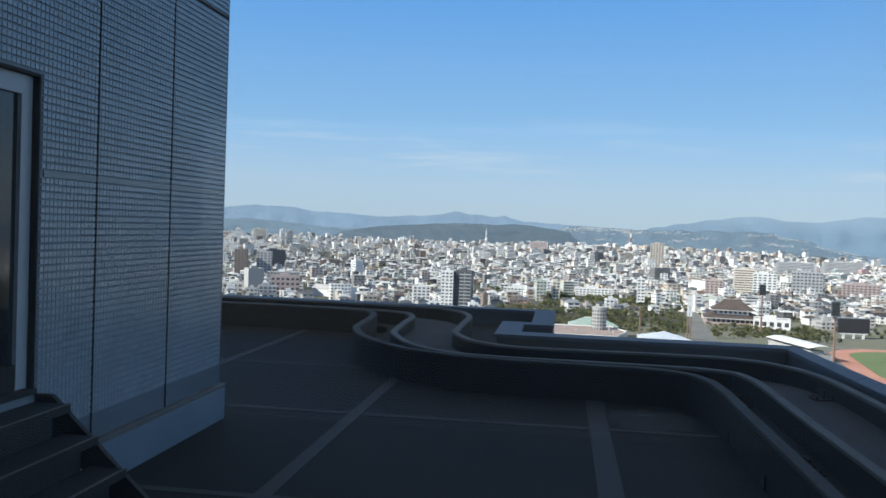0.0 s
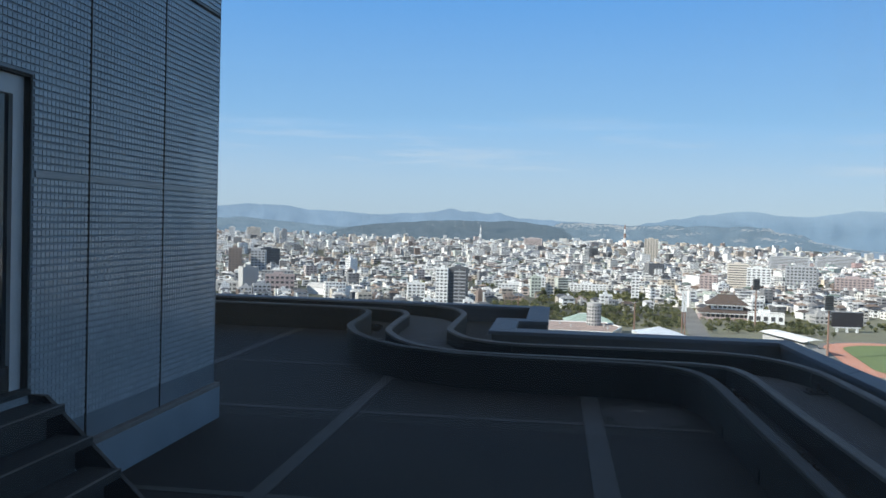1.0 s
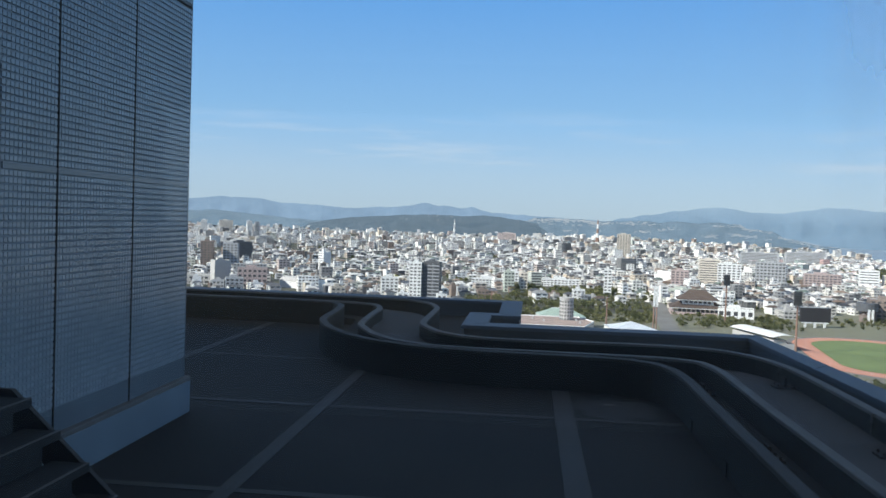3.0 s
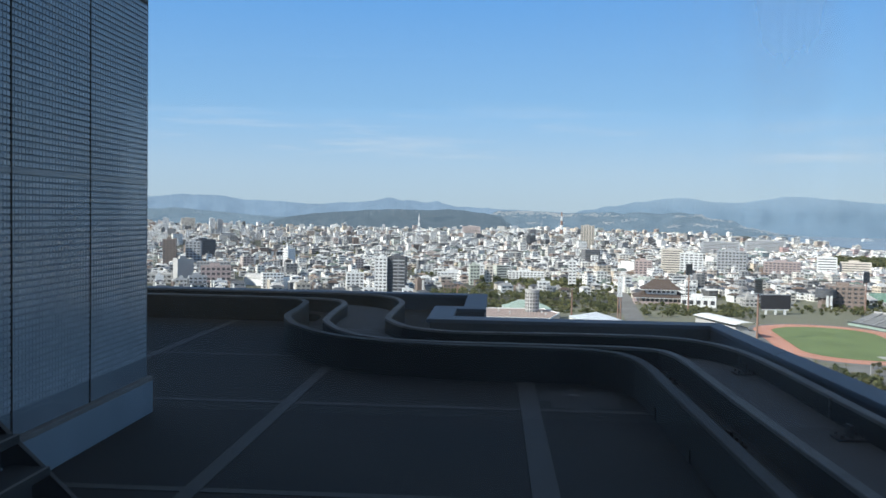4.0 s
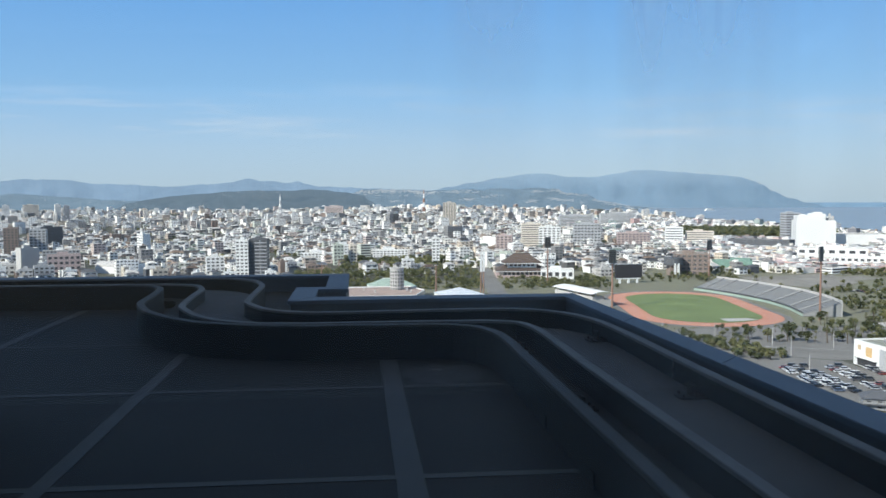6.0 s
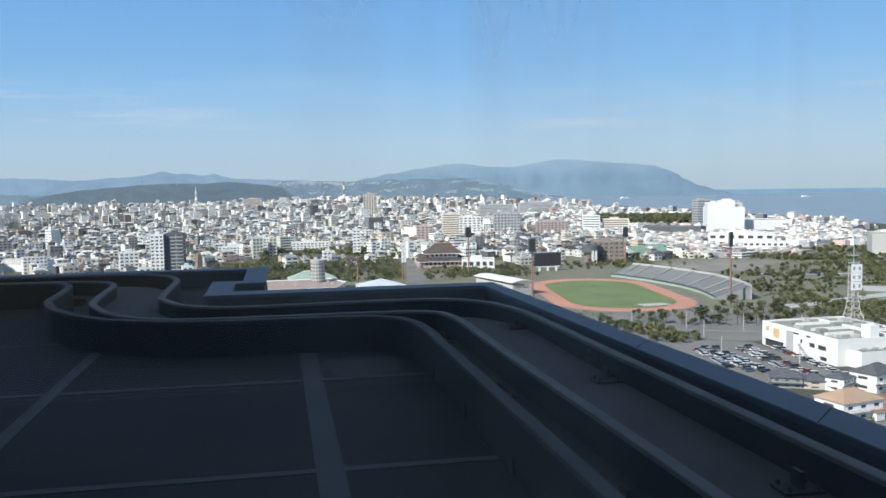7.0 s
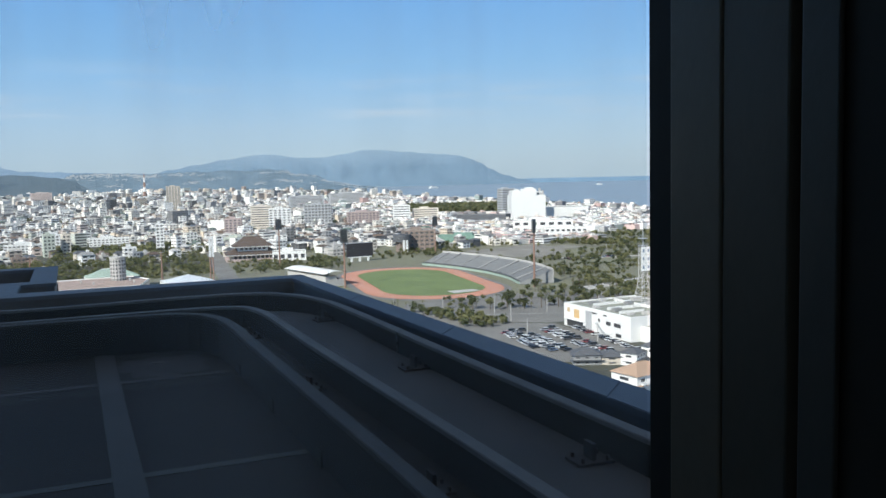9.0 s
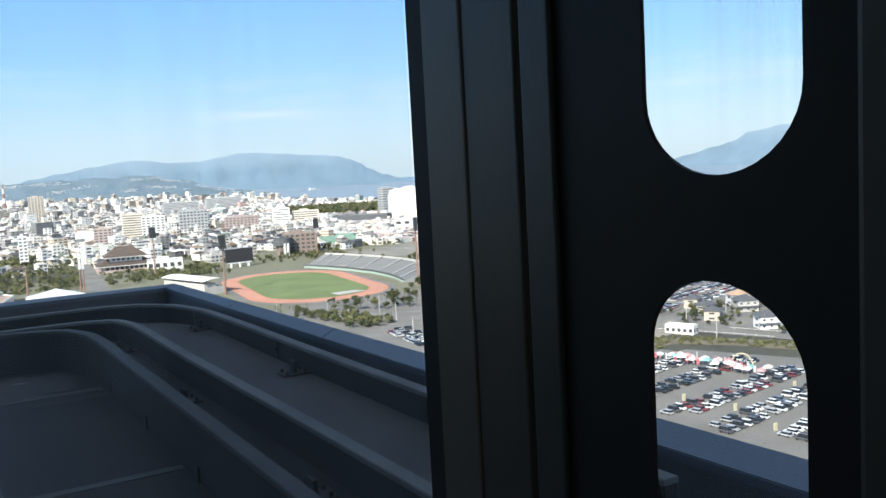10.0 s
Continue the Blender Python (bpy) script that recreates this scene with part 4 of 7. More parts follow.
near_spots, bag = [], Bag()
woods, plots = [], []
for zone, (d0, d1, pitch) in enumerate(((560, 1500, 13.6), (1500, 2700, 17.0), (2700, 4330, 23.0))):
    n = int(d1 / pitch) + 2
    for i in range(-n, n):
        for j in range(-n, n):
            u, v = i * pitch, j * pitch
            bend = radians(24 + 16 * noise.noise((u * 0.0009, v * 0.0009, 9)))
            cg, sg = math.cos(bend), math.sin(bend)
            if i % 6 == 0 or j % 11 == 0 and rnd.random() < 0.8:
                continue
            u += rnd.uniform(-0.2, 0.2) * pitch
            v += rnd.uniform(-0.2, 0.2) * pitch
            x, y = u * cg - v * sg, u * sg + v * cg
            if y < 200:
                continue
            d, a = math.hypot(x, y), bearing(x, y)
            if not d0 <= d < d1 or a > 25 or a < -43 or not free(x, y):
                continue
            if y < 640 and x < 640 or x > 930 + 40 * math.sin(y * 0.01) or (a < -31 and y < 800):
                continue
            green = noise.noise((x * 0.005, y * 0.005, 5)) + (0.2 if d < 900 else 0)
            q = rnd.random()
            if green > 0.40 and q < 0.75 or q < 0.15:
                woods.append((x, y))
                continue
            rot = bend + rnd.choice((0, 0, 0, math.pi / 2)) + rnd.uniform(-0.2, 0.2)
            w, dd = pitch * rnd.uniform(0.45, 0.95), pitch * rnd.uniform(0.45, 0.9)
            core = noise.noise((x * 0.0016, y * 0.0016, 2)) * 0.6 + (0.3 if d > 2000 else -0.1)
            p = rnd.random() * (0.97 if d < 1300 else 0.985)
            industrial = x > 420 and y < 2300
            if industrial:
                w, dd, h = w * rnd.uniform(1.1, 2.4), dd * rnd.uniform(1.1, 2.0), rnd.uniform(4, 8)
                floors, style, flat = 2, 2, True
                if p > 0.97:
                    h, floors, w, dd, style = rnd.uniform(12, 19), 5, 16, 14, 1
            elif p < (0.86 if d < 1250 else 0.74 - 0.22 * core):
                floors = rnd.choice((1, 2, 2, 2, 3))
                h, style, flat = floors * 2.9 + rnd.uniform(0.3, 1.5), 0, rnd.random() < 0.4
            elif p < 0.955 - 0.12 * core:
                floors = rnd.choice((3, 3, 3, 4, 4, 5))
                h, style, flat = floors * 3.1 + 1, rnd.choice((0, 0, 1, 1, 2)), True
            else:
                floors = rnd.randint(5, 6) if d < 1300 else rnd.randint(5, 8 if d < 2200 else 9)
                h, style, flat = floors * 3.0 + 1, rnd.choice((0, 1, 1, 2)), True
                w, dd = rnd.uniform(10, 22), rnd.uniform(9, 16)
                if rnd.random() < 0.15:
                    w = rnd.uniform(24, 38)
            plots.append((d, x, y, w, dd, h, floors, style, flat, rot, industrial))
plots.sort()
for d, x, y, w, dd, h, floors, style, flat, rot, industrial in plots:
    if len(near_spots) < 170 and not industrial and floors < 12 and x < 420:
        near_spots.append((x, y, w, dd, h, floors, style, flat, rot))
        continue
    z0 = GROUND
    bag.block(x, y, w, dd, z0, z0 + h, rot, 4 if industrial else 0, (4 if industrial and rnd.random() < 0.75 else 1) if flat else 3)
    if flat:
        for _ in range(rnd.choice((0, 1, 1, 2))):
            bag.block(x + rnd.uniform(-0.25, 0.25) * w, y + rnd.uniform(-0.25, 0.25) * dd, w * rnd.uniform(0.15, 0.4), dd * rnd.uniform(0.15, 0.4), z0 + h, z0 + h + rnd.uniform(1.2, 3.5), rot, 0, 1)
        if floors < 6 and rnd.random() < 0.3:
            c, k = math.cos(rot), math.sin(rot)
            bag.block(x + c * w * 0.6, y + k * w * 0.6, w * 0.4, dd * 0.8, z0, z0 + h * rnd.uniform(0.4, 0.75), rot, 0, 1)
    else:
        bag.gable(x, y, w, dd, z0 + h, rnd.uniform(1.6, 2.6), rot, 3, 0)
    if (d < 2300 or floors > 4 and d < 3400) and not (industrial and floors < 4 and rnd.random() < 0.7):
        bag.windows(x, y, w, dd, z0, z0 + h, rot, floors, 2, style)
town = bag.make("town_houses", [M_WALLS, M_ROOFGREY, M_WIN, M_HROOF, M_INDUSTRY])
tagged(town, label="dense white and grey town houses and blocks", category="town", kind="stuff")


# pale houses scattered on the wooded hills; their walls glow to imitate haze
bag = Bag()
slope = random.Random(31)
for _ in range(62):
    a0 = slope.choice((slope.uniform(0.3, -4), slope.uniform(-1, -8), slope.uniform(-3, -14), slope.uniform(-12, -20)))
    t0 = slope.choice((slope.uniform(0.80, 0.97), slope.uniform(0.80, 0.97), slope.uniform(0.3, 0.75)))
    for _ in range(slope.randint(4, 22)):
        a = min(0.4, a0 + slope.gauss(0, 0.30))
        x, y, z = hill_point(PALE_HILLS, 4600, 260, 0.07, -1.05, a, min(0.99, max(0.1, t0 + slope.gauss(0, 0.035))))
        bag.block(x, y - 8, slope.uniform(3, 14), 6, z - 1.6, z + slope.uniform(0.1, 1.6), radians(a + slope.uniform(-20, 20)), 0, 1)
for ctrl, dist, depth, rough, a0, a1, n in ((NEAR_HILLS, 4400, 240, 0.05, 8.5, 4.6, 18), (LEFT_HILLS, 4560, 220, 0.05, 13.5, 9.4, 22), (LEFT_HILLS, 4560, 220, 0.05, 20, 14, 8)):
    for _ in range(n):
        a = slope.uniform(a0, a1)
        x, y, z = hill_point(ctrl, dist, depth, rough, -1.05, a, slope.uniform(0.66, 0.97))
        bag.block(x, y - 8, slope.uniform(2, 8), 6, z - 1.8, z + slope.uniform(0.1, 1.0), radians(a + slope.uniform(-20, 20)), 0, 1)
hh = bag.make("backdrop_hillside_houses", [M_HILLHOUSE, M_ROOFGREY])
structure(hh, "pale houses on the hazy hills, glowing to imitate haze", "backdrop houses")

# ---- buildings that stand out ----
unit_window = bpy.data.meshes.new("window")
unit_window.from_pydata([(-0.5, 0, -0.5), (0.5, 0, -0.5), (0.5, 0, 0.5), (-0.5, 0, 0.5), (-0.5, -1, -0.5), (0.5, -1, -0.5), (0.5, -1, 0.5), (-0.5, -1, 0.5)], [], [(4, 5, 6, 7), (0, 1, 5, 4), (1, 2, 6, 5), (2, 3, 7, 6), (3, 0, 4, 7)])
unit_window.materials.append(M_WIN)


def window_on(parent, side, u, z, wide, high, w, d, proud=0.06):
    """A dark window on one face of a block: 0 front (-y), 1 right, 2 back, 3 left."""
    ob = new("window", unit_window)
    ob.parent = parent
    rot = (0, 90, 180, 270)[side]
    off = (d if side % 2 == 0 else w) / 2
    c, s = math.cos(radians(rot)), math.sin(radians(rot))
    x, y = u, -off
    ob.matrix_basis = pose(x * c - y * s, x * s + y * c, z, 0, 0, rot) @ Matrix.Diagonal((wide, proud, high, 1))
    return ob


def building(name, x, y, w, d, h, rot, wallmat, label, floors=0, bays=0, sides=(0, 1, 3), roofmat=None, band=False, plant=True, group="", roof="flat", category="building", z=GROUND):
    ob = base(name, x, y, z, rot)
    part("wall", boxes((-w / 2, w / 2, -d / 2, d / 2, 0, h)), wallmat, ob)
    if roof == "flat":
        rf = part("roof", boxes((-w / 2 + 0.3, w / 2 - 0.3, -d / 2 + 0.3, d / 2 - 0.3, h, h + 0.06)), roofmat or M_ROOFGREY, ob)
        rim = [(-w / 2, w / 2, -d / 2, -d / 2 + 0.3, h, h + 0.9), (-w / 2, w / 2, d / 2 - 0.3, d / 2, h, h + 0.9), (-w / 2, -w / 2 + 0.3, -d / 2 + 0.3, d / 2 - 0.3, h, h + 0.9), (w / 2 - 0.3, w / 2, -d / 2 + 0.3, d / 2 - 0.3, h, h + 0.9)]
        part("roof_parapet", boxes(*rim), wallmat, rf)
        if plant:
            part("plant_room", boxes((-w * 0.22, w * 0.12, -d * 0.05, d * 0.3, h + 0.06, h + 3.2)), wallmat, rf)
    else:
        bg_ = Bag()
        bg_.gable(0, 0, w, d, h, min(w, d) * 0.24, 0, 0, 0)
        bg_.quad([(-w / 2 - 0.5, -d / 2 - 0.5, h - 0.15), (-w / 2 - 0.5, d / 2 + 0.5, h - 0.15), (w / 2 + 0.5, d / 2 + 0.5, h - 0.15), (w / 2 + 0.5, -d / 2 - 0.5, h - 0.15)], 0)
        rf = bg_.make("roof", [roofmat or M_HROOF])
        rf.parent = ob
    if floors:
        fh = h / floors
        for fl in range(floors):
            for sd in sides:
                L = w if sd % 2 == 0 else d
                if band:
                    window_on(ob, sd, 0, fh * (fl + 0.58), L * 0.9, fh * 0.34, w, d)
                else:
                    n = max(1, bays if sd % 2 == 0 else int(bays * d / w + 0.5))
                    for k in range(n):
                        window_on(ob, sd, (k + 0.5 - n / 2) * L / n, fh * (fl + 0.55), L / n * 0.58, fh * 0.46, w, d)
    return tagged(ob, label=label, category=category, group=group)


building("apartment_tower", -107, 830, 11.5, 15, 35.5, -2, M_WHITE, "white apartment tower with dark balcony bands", 11, 3)
dark_tower = building("apartment_tower", -92.5, 834, 16.5, 16, 36, -2, M_DARKW, "dark apartment tower beside a white one", 11, 3, sides=(0, 1))
for k in range(11):
    part("balcony_band", boxes((-3.2, 7.9, -8.5, -8.02, 0.25 + 3.27 * k, 1.25 + 3.27 * k), (1.4, 1.9, -8.4, -8.02, 1.26 + 3.27 * k, 3.2 + 3.27 * k)), M_GREYW, dark_tower, "grey balcony front")
M_CLAYROOF = material("clay_coloured_roof", (0.37, 0.285, 0.245), 0.9, vary=0.2, scale=0.15, fine=1, bump=0)
M_PALEROOF = material("pale_metal_roof", (0.60, 0.64, 0.68), 0.5, vary=0.12, scale=0.2, fine=1, bump=0)
plan = [(-18, 612), (-16, 673), (39, 677), (49, 648), (40, 612)]
hall = base("low_hall", 0, 0, GROUND)
bm = bmesh.new()
prism(bm, plan, 0, 6.0)
part("wall", bm, M_BEIGE, hall)
bm = bmesh.new()
prism(bm, [(16 + (x - 16) * 0.985, 645 + (y - 645) * 0.985) for x, y in plan], 6.0, 6.1)
rf = part("roof", bm, M_CLAYROOF, hall)
bm = bmesh.new()
ring_ = [Vector(p) for p in plan + plan[:1]]
sweep(bm, ring_, [(-0.45, 6.1), (0.0, 6.1), (0.0, 6.9), (-0.45, 6.9)])
part("roof_rim", bm, M_WHITE, rf, "white roof edge")
for x, y in ((4, 655), (12, 640), (36, 650), (38, 636)):
    part("roof_vent", boxes((x - 0.6, x + 0.6, y - 0.6, y + 0.6, 6.1, 7.9), bevel=0.1), M_CONC, rf)
for x in range(-14, 38, 6):
    part("window", boxes((x, x + 3.2, 611.9, 612.05, 1.2, 3.6)), M_WIN, hall)
tagged(hall, label="low hall with a clay-coloured flat roof", category="hall")


def vault(name, x, y, w, d, z, rise, rot, mat, label, category="roof hall", wallh=0):
    ob = base(name, x, y, z, rot)
    bm = bmesh.new()
    n = 12
    rows = []
    for k in range(n + 1):
        a = math.pi * k / n
        rows.append([bm.verts.new((-w / 2 * math.cos(a), yy, wallh + rise * math.sin(a))) for yy in (-d / 2, d / 2)])
    for p, q in zip(rows, rows[1:]):
        bm.faces.new((p[0], q[0], q[1], p[1]))
    for e in (0, 1):
        bm.faces.new([r[e] for r in rows])
    bmesh.ops.recalc_face_normals(bm, faces=bm.faces)
    part("roof", bm, mat, ob)
    if wallh:
        part("wall", boxes((-w / 2 + 0.2, w / 2 - 0.2, -d / 2 + 0.2, d / 2 - 0.2, 0, wallh)), M_WHITE, ob)
    return tagged(ob, label=label, category=category)


# round white tower with rows of small windows
tw = base("round_tower", 29, 659, GROUND)
bm = bmesh.new()
add_tube(bm, (0, 0, 0), (0, 0, 22), 5.3, 5.3, 20)
part("wall", bm, M_CONC, tw)
bm = bmesh.new()
add_tube(bm, (0, 0, 22.0), (0, 0, 22.8), 5.7, 5.7, 20)
part("roof", bm, M_CONC, tw)
for fl in range(7):
    for k in range(8):
        a = radians(180 + 10 + 160 * k / 7)
        ob = new("window", unit_window)
        ob.parent = tw
        ob.matrix_basis = pose(math.cos(a) * 5.26, math.sin(a) * 5.26, 4.2 + fl * 2.6, 0, 0, math.degrees(a) + 90) @ Matrix.Diagonal((1.0, 0.12, 1.5, 1))
tagged(tw, label="round pale tower with a grid of small windows", category="tower")

# martial-arts hall with two hipped roofs
th = base("hipped_roof_hall", 153, 812, GROUND, -6)


def hip(bm, w, d, z, rise, ridge_len, flare=1.2):
    lo = [bm.verts.new((sx * w / 2, sy * d / 2, z)) for sx, sy in ((-1, -1), (1, -1), (1, 1), (-1, 1))]
    mi = [bm.verts.new((sx * (w * 0.30 + ridge_len * 0.18), sy * d * 0.26, z + rise * 0.38)) for sx, sy in ((-1, -1), (1, -1), (1, 1), (-1, 1))]
    r = [bm.verts.new((-ridge_len / 2, 0, z + rise)), bm.verts.new((ridge_len / 2, 0, z + rise))]
    for k in range(4):
        bm.faces.new((lo[k], lo[(k + 1) % 4], mi[(k + 1) % 4], mi[k]))
    bm.faces.new((mi[0], mi[1], r[1], r[0]))
    bm.faces.new((mi[1], mi[2], r[1]))
    bm.faces.new((mi[2], mi[3], r[0], r[1]))
    bm.faces.new((mi[3], mi[0], r[0]))
    bm.faces.new(lo[::-1])


def hipped_hall(x, y, w, d, h, rise, ridge_len, rot, roofmat, label):
    ob = base("hipped_hall", x, y, GROUND, rot)
    part("wall", boxes((-w / 2 + 0.6, w / 2 - 0.6, -d / 2 + 0.6, d / 2 - 0.6, 0, h)), M_WHITE, ob)
    bm = bmesh.new()
    hip(bm, w, d, h + 0.01, rise, ridge_len)
    part("roof", bm, roofmat, ob)
    part("ridge", boxes((-ridge_len / 2, ridge_len / 2, -0.3, 0.3, h + rise - 0.2, h + rise + 0.25)), M_WHITE, ob)
    for k in range(5):
        window_on(ob, 0, (k - 2) * w / 6, h * 0.5, w / 9, h * 0.4, w - 1.2, d - 1.2)
    return tagged(ob, label=label, category="hall")


hipped_hall(26, 696, 37, 26, 5.5, 5.6, 14, 6, M_ROOFGREEN, "white hall with a pale green hipped roof")
hipped_hall(75, 646, 32, 30, 3.8, 4.4, 2, 12, M_PALEROOF, "low hall with a pale metal tent roof")
part("wall", boxes((-21, 21, -15, 15, 0, 6.5)), M_BEIGE, th)
bm = bmesh.new()
hip(bm, 50, 38, 6.5, 5.0, 30)
part("lower_roof", bm, M_TEMPLE, th, "brown tiled skirt roof")
part("upper_wall", boxes((-13.5, 13.5, -10, 10, 9.0, 13.6)), M_WHITE, th)
bm = bmesh.new()
hip(bm, 37, 28, 13.5, 8.0, 15)
part("roof", bm, M_TEMPLE, th, "brown tiled hipped roof")
part("ridge", boxes((-8, 8, -0.5, 0.5, 21.3, 22.0)), M_TEMPLE, th)
part("eaves_band", boxes((-24.6, 24.6, -18.7, 18.7, 5.7, 6.45)), M_WHITE, th, "white eaves band")
part("eaves_band", boxes((-18.2, 18.2, -13.7, 13.7, 12.8, 13.45)), M_WHITE, th, "white eaves band")
part("base_wall", boxes((-24, 24, -17.5, 17.5, 0.05, 2.6)), M_PINK, th, "reddish base wall")
for k in range(9):
    window_on(th, 0, -16 + 4 * k, 3.6, 2.6, 3.2, 42, 30)
for k in range(6):
    window_on(th, 0, -10 + 4 * k, 11.2, 2.6, 1.8, 27, 20)
tagged(th, label="large hall with two brown hipped roofs", category="hall")

plant_ = building("warehouse_tower", 666, 1225, 54, 40, 36, -18, M_WHITE, "large white windowless industrial block", plant=False)
part("upper_block", boxes((-26, -7.02, -19, 10, 36.9, 44), (-7, 13, -19, 8, 36.9, 46.5), (-2, 9, -15, 4, 46.52, 48.8), (13.02, 26, 0, 10, 36.9, 42), (-20, -14, -12, -2, 44.02, 46)), M_WHITE, plant_)
part("silo_stack", boxes((18, 21, -12, -9, 36.9, 47), (22.6, 25.4, -14, -11, 36.9, 43.5), bevel=0.4), M_CONC, plant_)
part("duct", boxes((15, 26, -8, -6, 38, 39.6), bevel=0.3), M_GREYW, plant_)
building("warehouse_wing", 728, 1236, 90, 50, 15, -14, M_WHITE, "long white low wing of the industrial block", plant=False)
building("office_block", 716, 1391, 26, 20, 43, 0, M_GREYW, "grey slab block behind the white plant", 10, 5, band=True)
gb = base("office_tower", 884, 1098, GROUND, -62)
bm = bmesh.new()
lo, hi = [[bm.verts.new((x, y, z)) for x, z in ((-22, 0), (22, 0), (22, 47), (12, 57), (-22, 57))] for y in (-20, 20)]
for k in range(5):
    bm.faces.new((lo[k], lo[(k + 1) % 5], hi[(k + 1) % 5], hi[k]))
bm.faces.new(lo)
bm.faces.new(hi[::-1])
bmesh.ops.recalc_face_normals(bm, faces=bm.faces)
part("wall", bm, M_CONC, gb)
for k in range(11):
    part("floor_band", boxes((-17, 17, -20.06, -20.0, 4 + 4 * k, 4.9 + 4 * k)), M_GREYW, gb, "faint grey floor band")
    for y in (-10, 0, 10):
        part("window", boxes((22.0, 22.1, y - 3.6, y + 3.6, 3.4 + 3.9 * k, 5.2 + 3.9 * k)), M_WIN, gb)
for k in range(3):
    part("sign_bar", boxes((-9 + 6 * k, -5.5 + 6 * k, -20.2, -20.0, 51.5, 54.5)), M_DARKW, gb, "dark sign mark")
tagged(gb, label="tall pale office tower with a slanted top by the bay", category="building")
building("dark_shed", 559, 1168, 84, 24, 12, -44, M_DARKW, "long dark shed with a grey roof", plant=False)
building("plain_hall", 622, 752, 96, 40, 22, -30, M_CONC, "large pale windowless hall", 1, 2, sides=(1,), plant=False)
building("grid_office", 344, 1292, 40, 18, 31.5, -10, M_GREYW, "grey office block with a grid facade", 7, 8)
building("apartment_block", 392, 1218, 46, 16, 20.5, -10, M_PINK, "pinkish six-storey apartment block", 6, 9)
building("brick_hall", 318, 812, 30, 26, 19.5, -14, M_BROWN, "brown brick hall beside the stadium", 5, 6)
rt = base("round_hall", 297, 800, GROUND)
bm = bmesh.new()
add_tube(bm, (0, 0, 10), (0, 0, 17), 9, 9, 20)
part("wall", bm, M_DARKW, rt)
for sx in (-1.6, 1.6):
    part("column", boxes((sx - 0.9, sx + 0.9, -9.4, -7.9, 0, 12)), M_WHITE, rt, "white column")
part("core", boxes((-5, 5, -5, 5, 0, 10)), M_BROWN, rt)
tagged(rt, label="dark round hall on white columns", category="hall")
building("slab_tower", 213, 2029, 30, 20, 57, -8, M_BEIGE, "beige residential slab tower", 18, 5)
# dark walls hold the shade on this block's face
building("dark_office", -484, 1432, 36, 16, 27, 12, M_DARKW, "wide office block, its shaded face painted dark", 7, 8, band=True)
building("brown_tower", -438, 1156, 17, 16, 37, 16, M_BROWN, "tall brown apartment tower", 11, 4)
building("green_grey_block", -327, 902, 17, 17, 26, 36, M_CONC, "pale grey-green windowless block", 0)
building("pale_tower", -415, 1185, 20, 18, 34, 12, M_GREYW, "pale grey apartment tower", 9, 4)
vault("arched_gym", -240, 906, 20, 44, GROUND, 5, 62, M_CONC, "gymnasium with a pale arched roof", wallh=7)
building("long_white_block", -47, 1045, 42, 12, 8.5, 3, M_WHITE, "long low white school block", 3, 10)
building("long_white_block", 40, 1088, 44, 12, 8.5, -3, M_WHITE, "long low white school block", 3, 10)
building("white_block", -17, 1058, 22, 14, 17, 4, M_WHITE, "white five-storey apartment block among trees", 5, 6)
building("low_store", -353, 912, 32, 24, 9, 14, M_CONC, "wide low pale grey store building", 2, 6, plant=False)
building("slab_apartments", -269, 1132, 10, 20, 29, 34, M_WHITE, "white nine-storey apartment slab", 9, 3, sides=(1, 3))

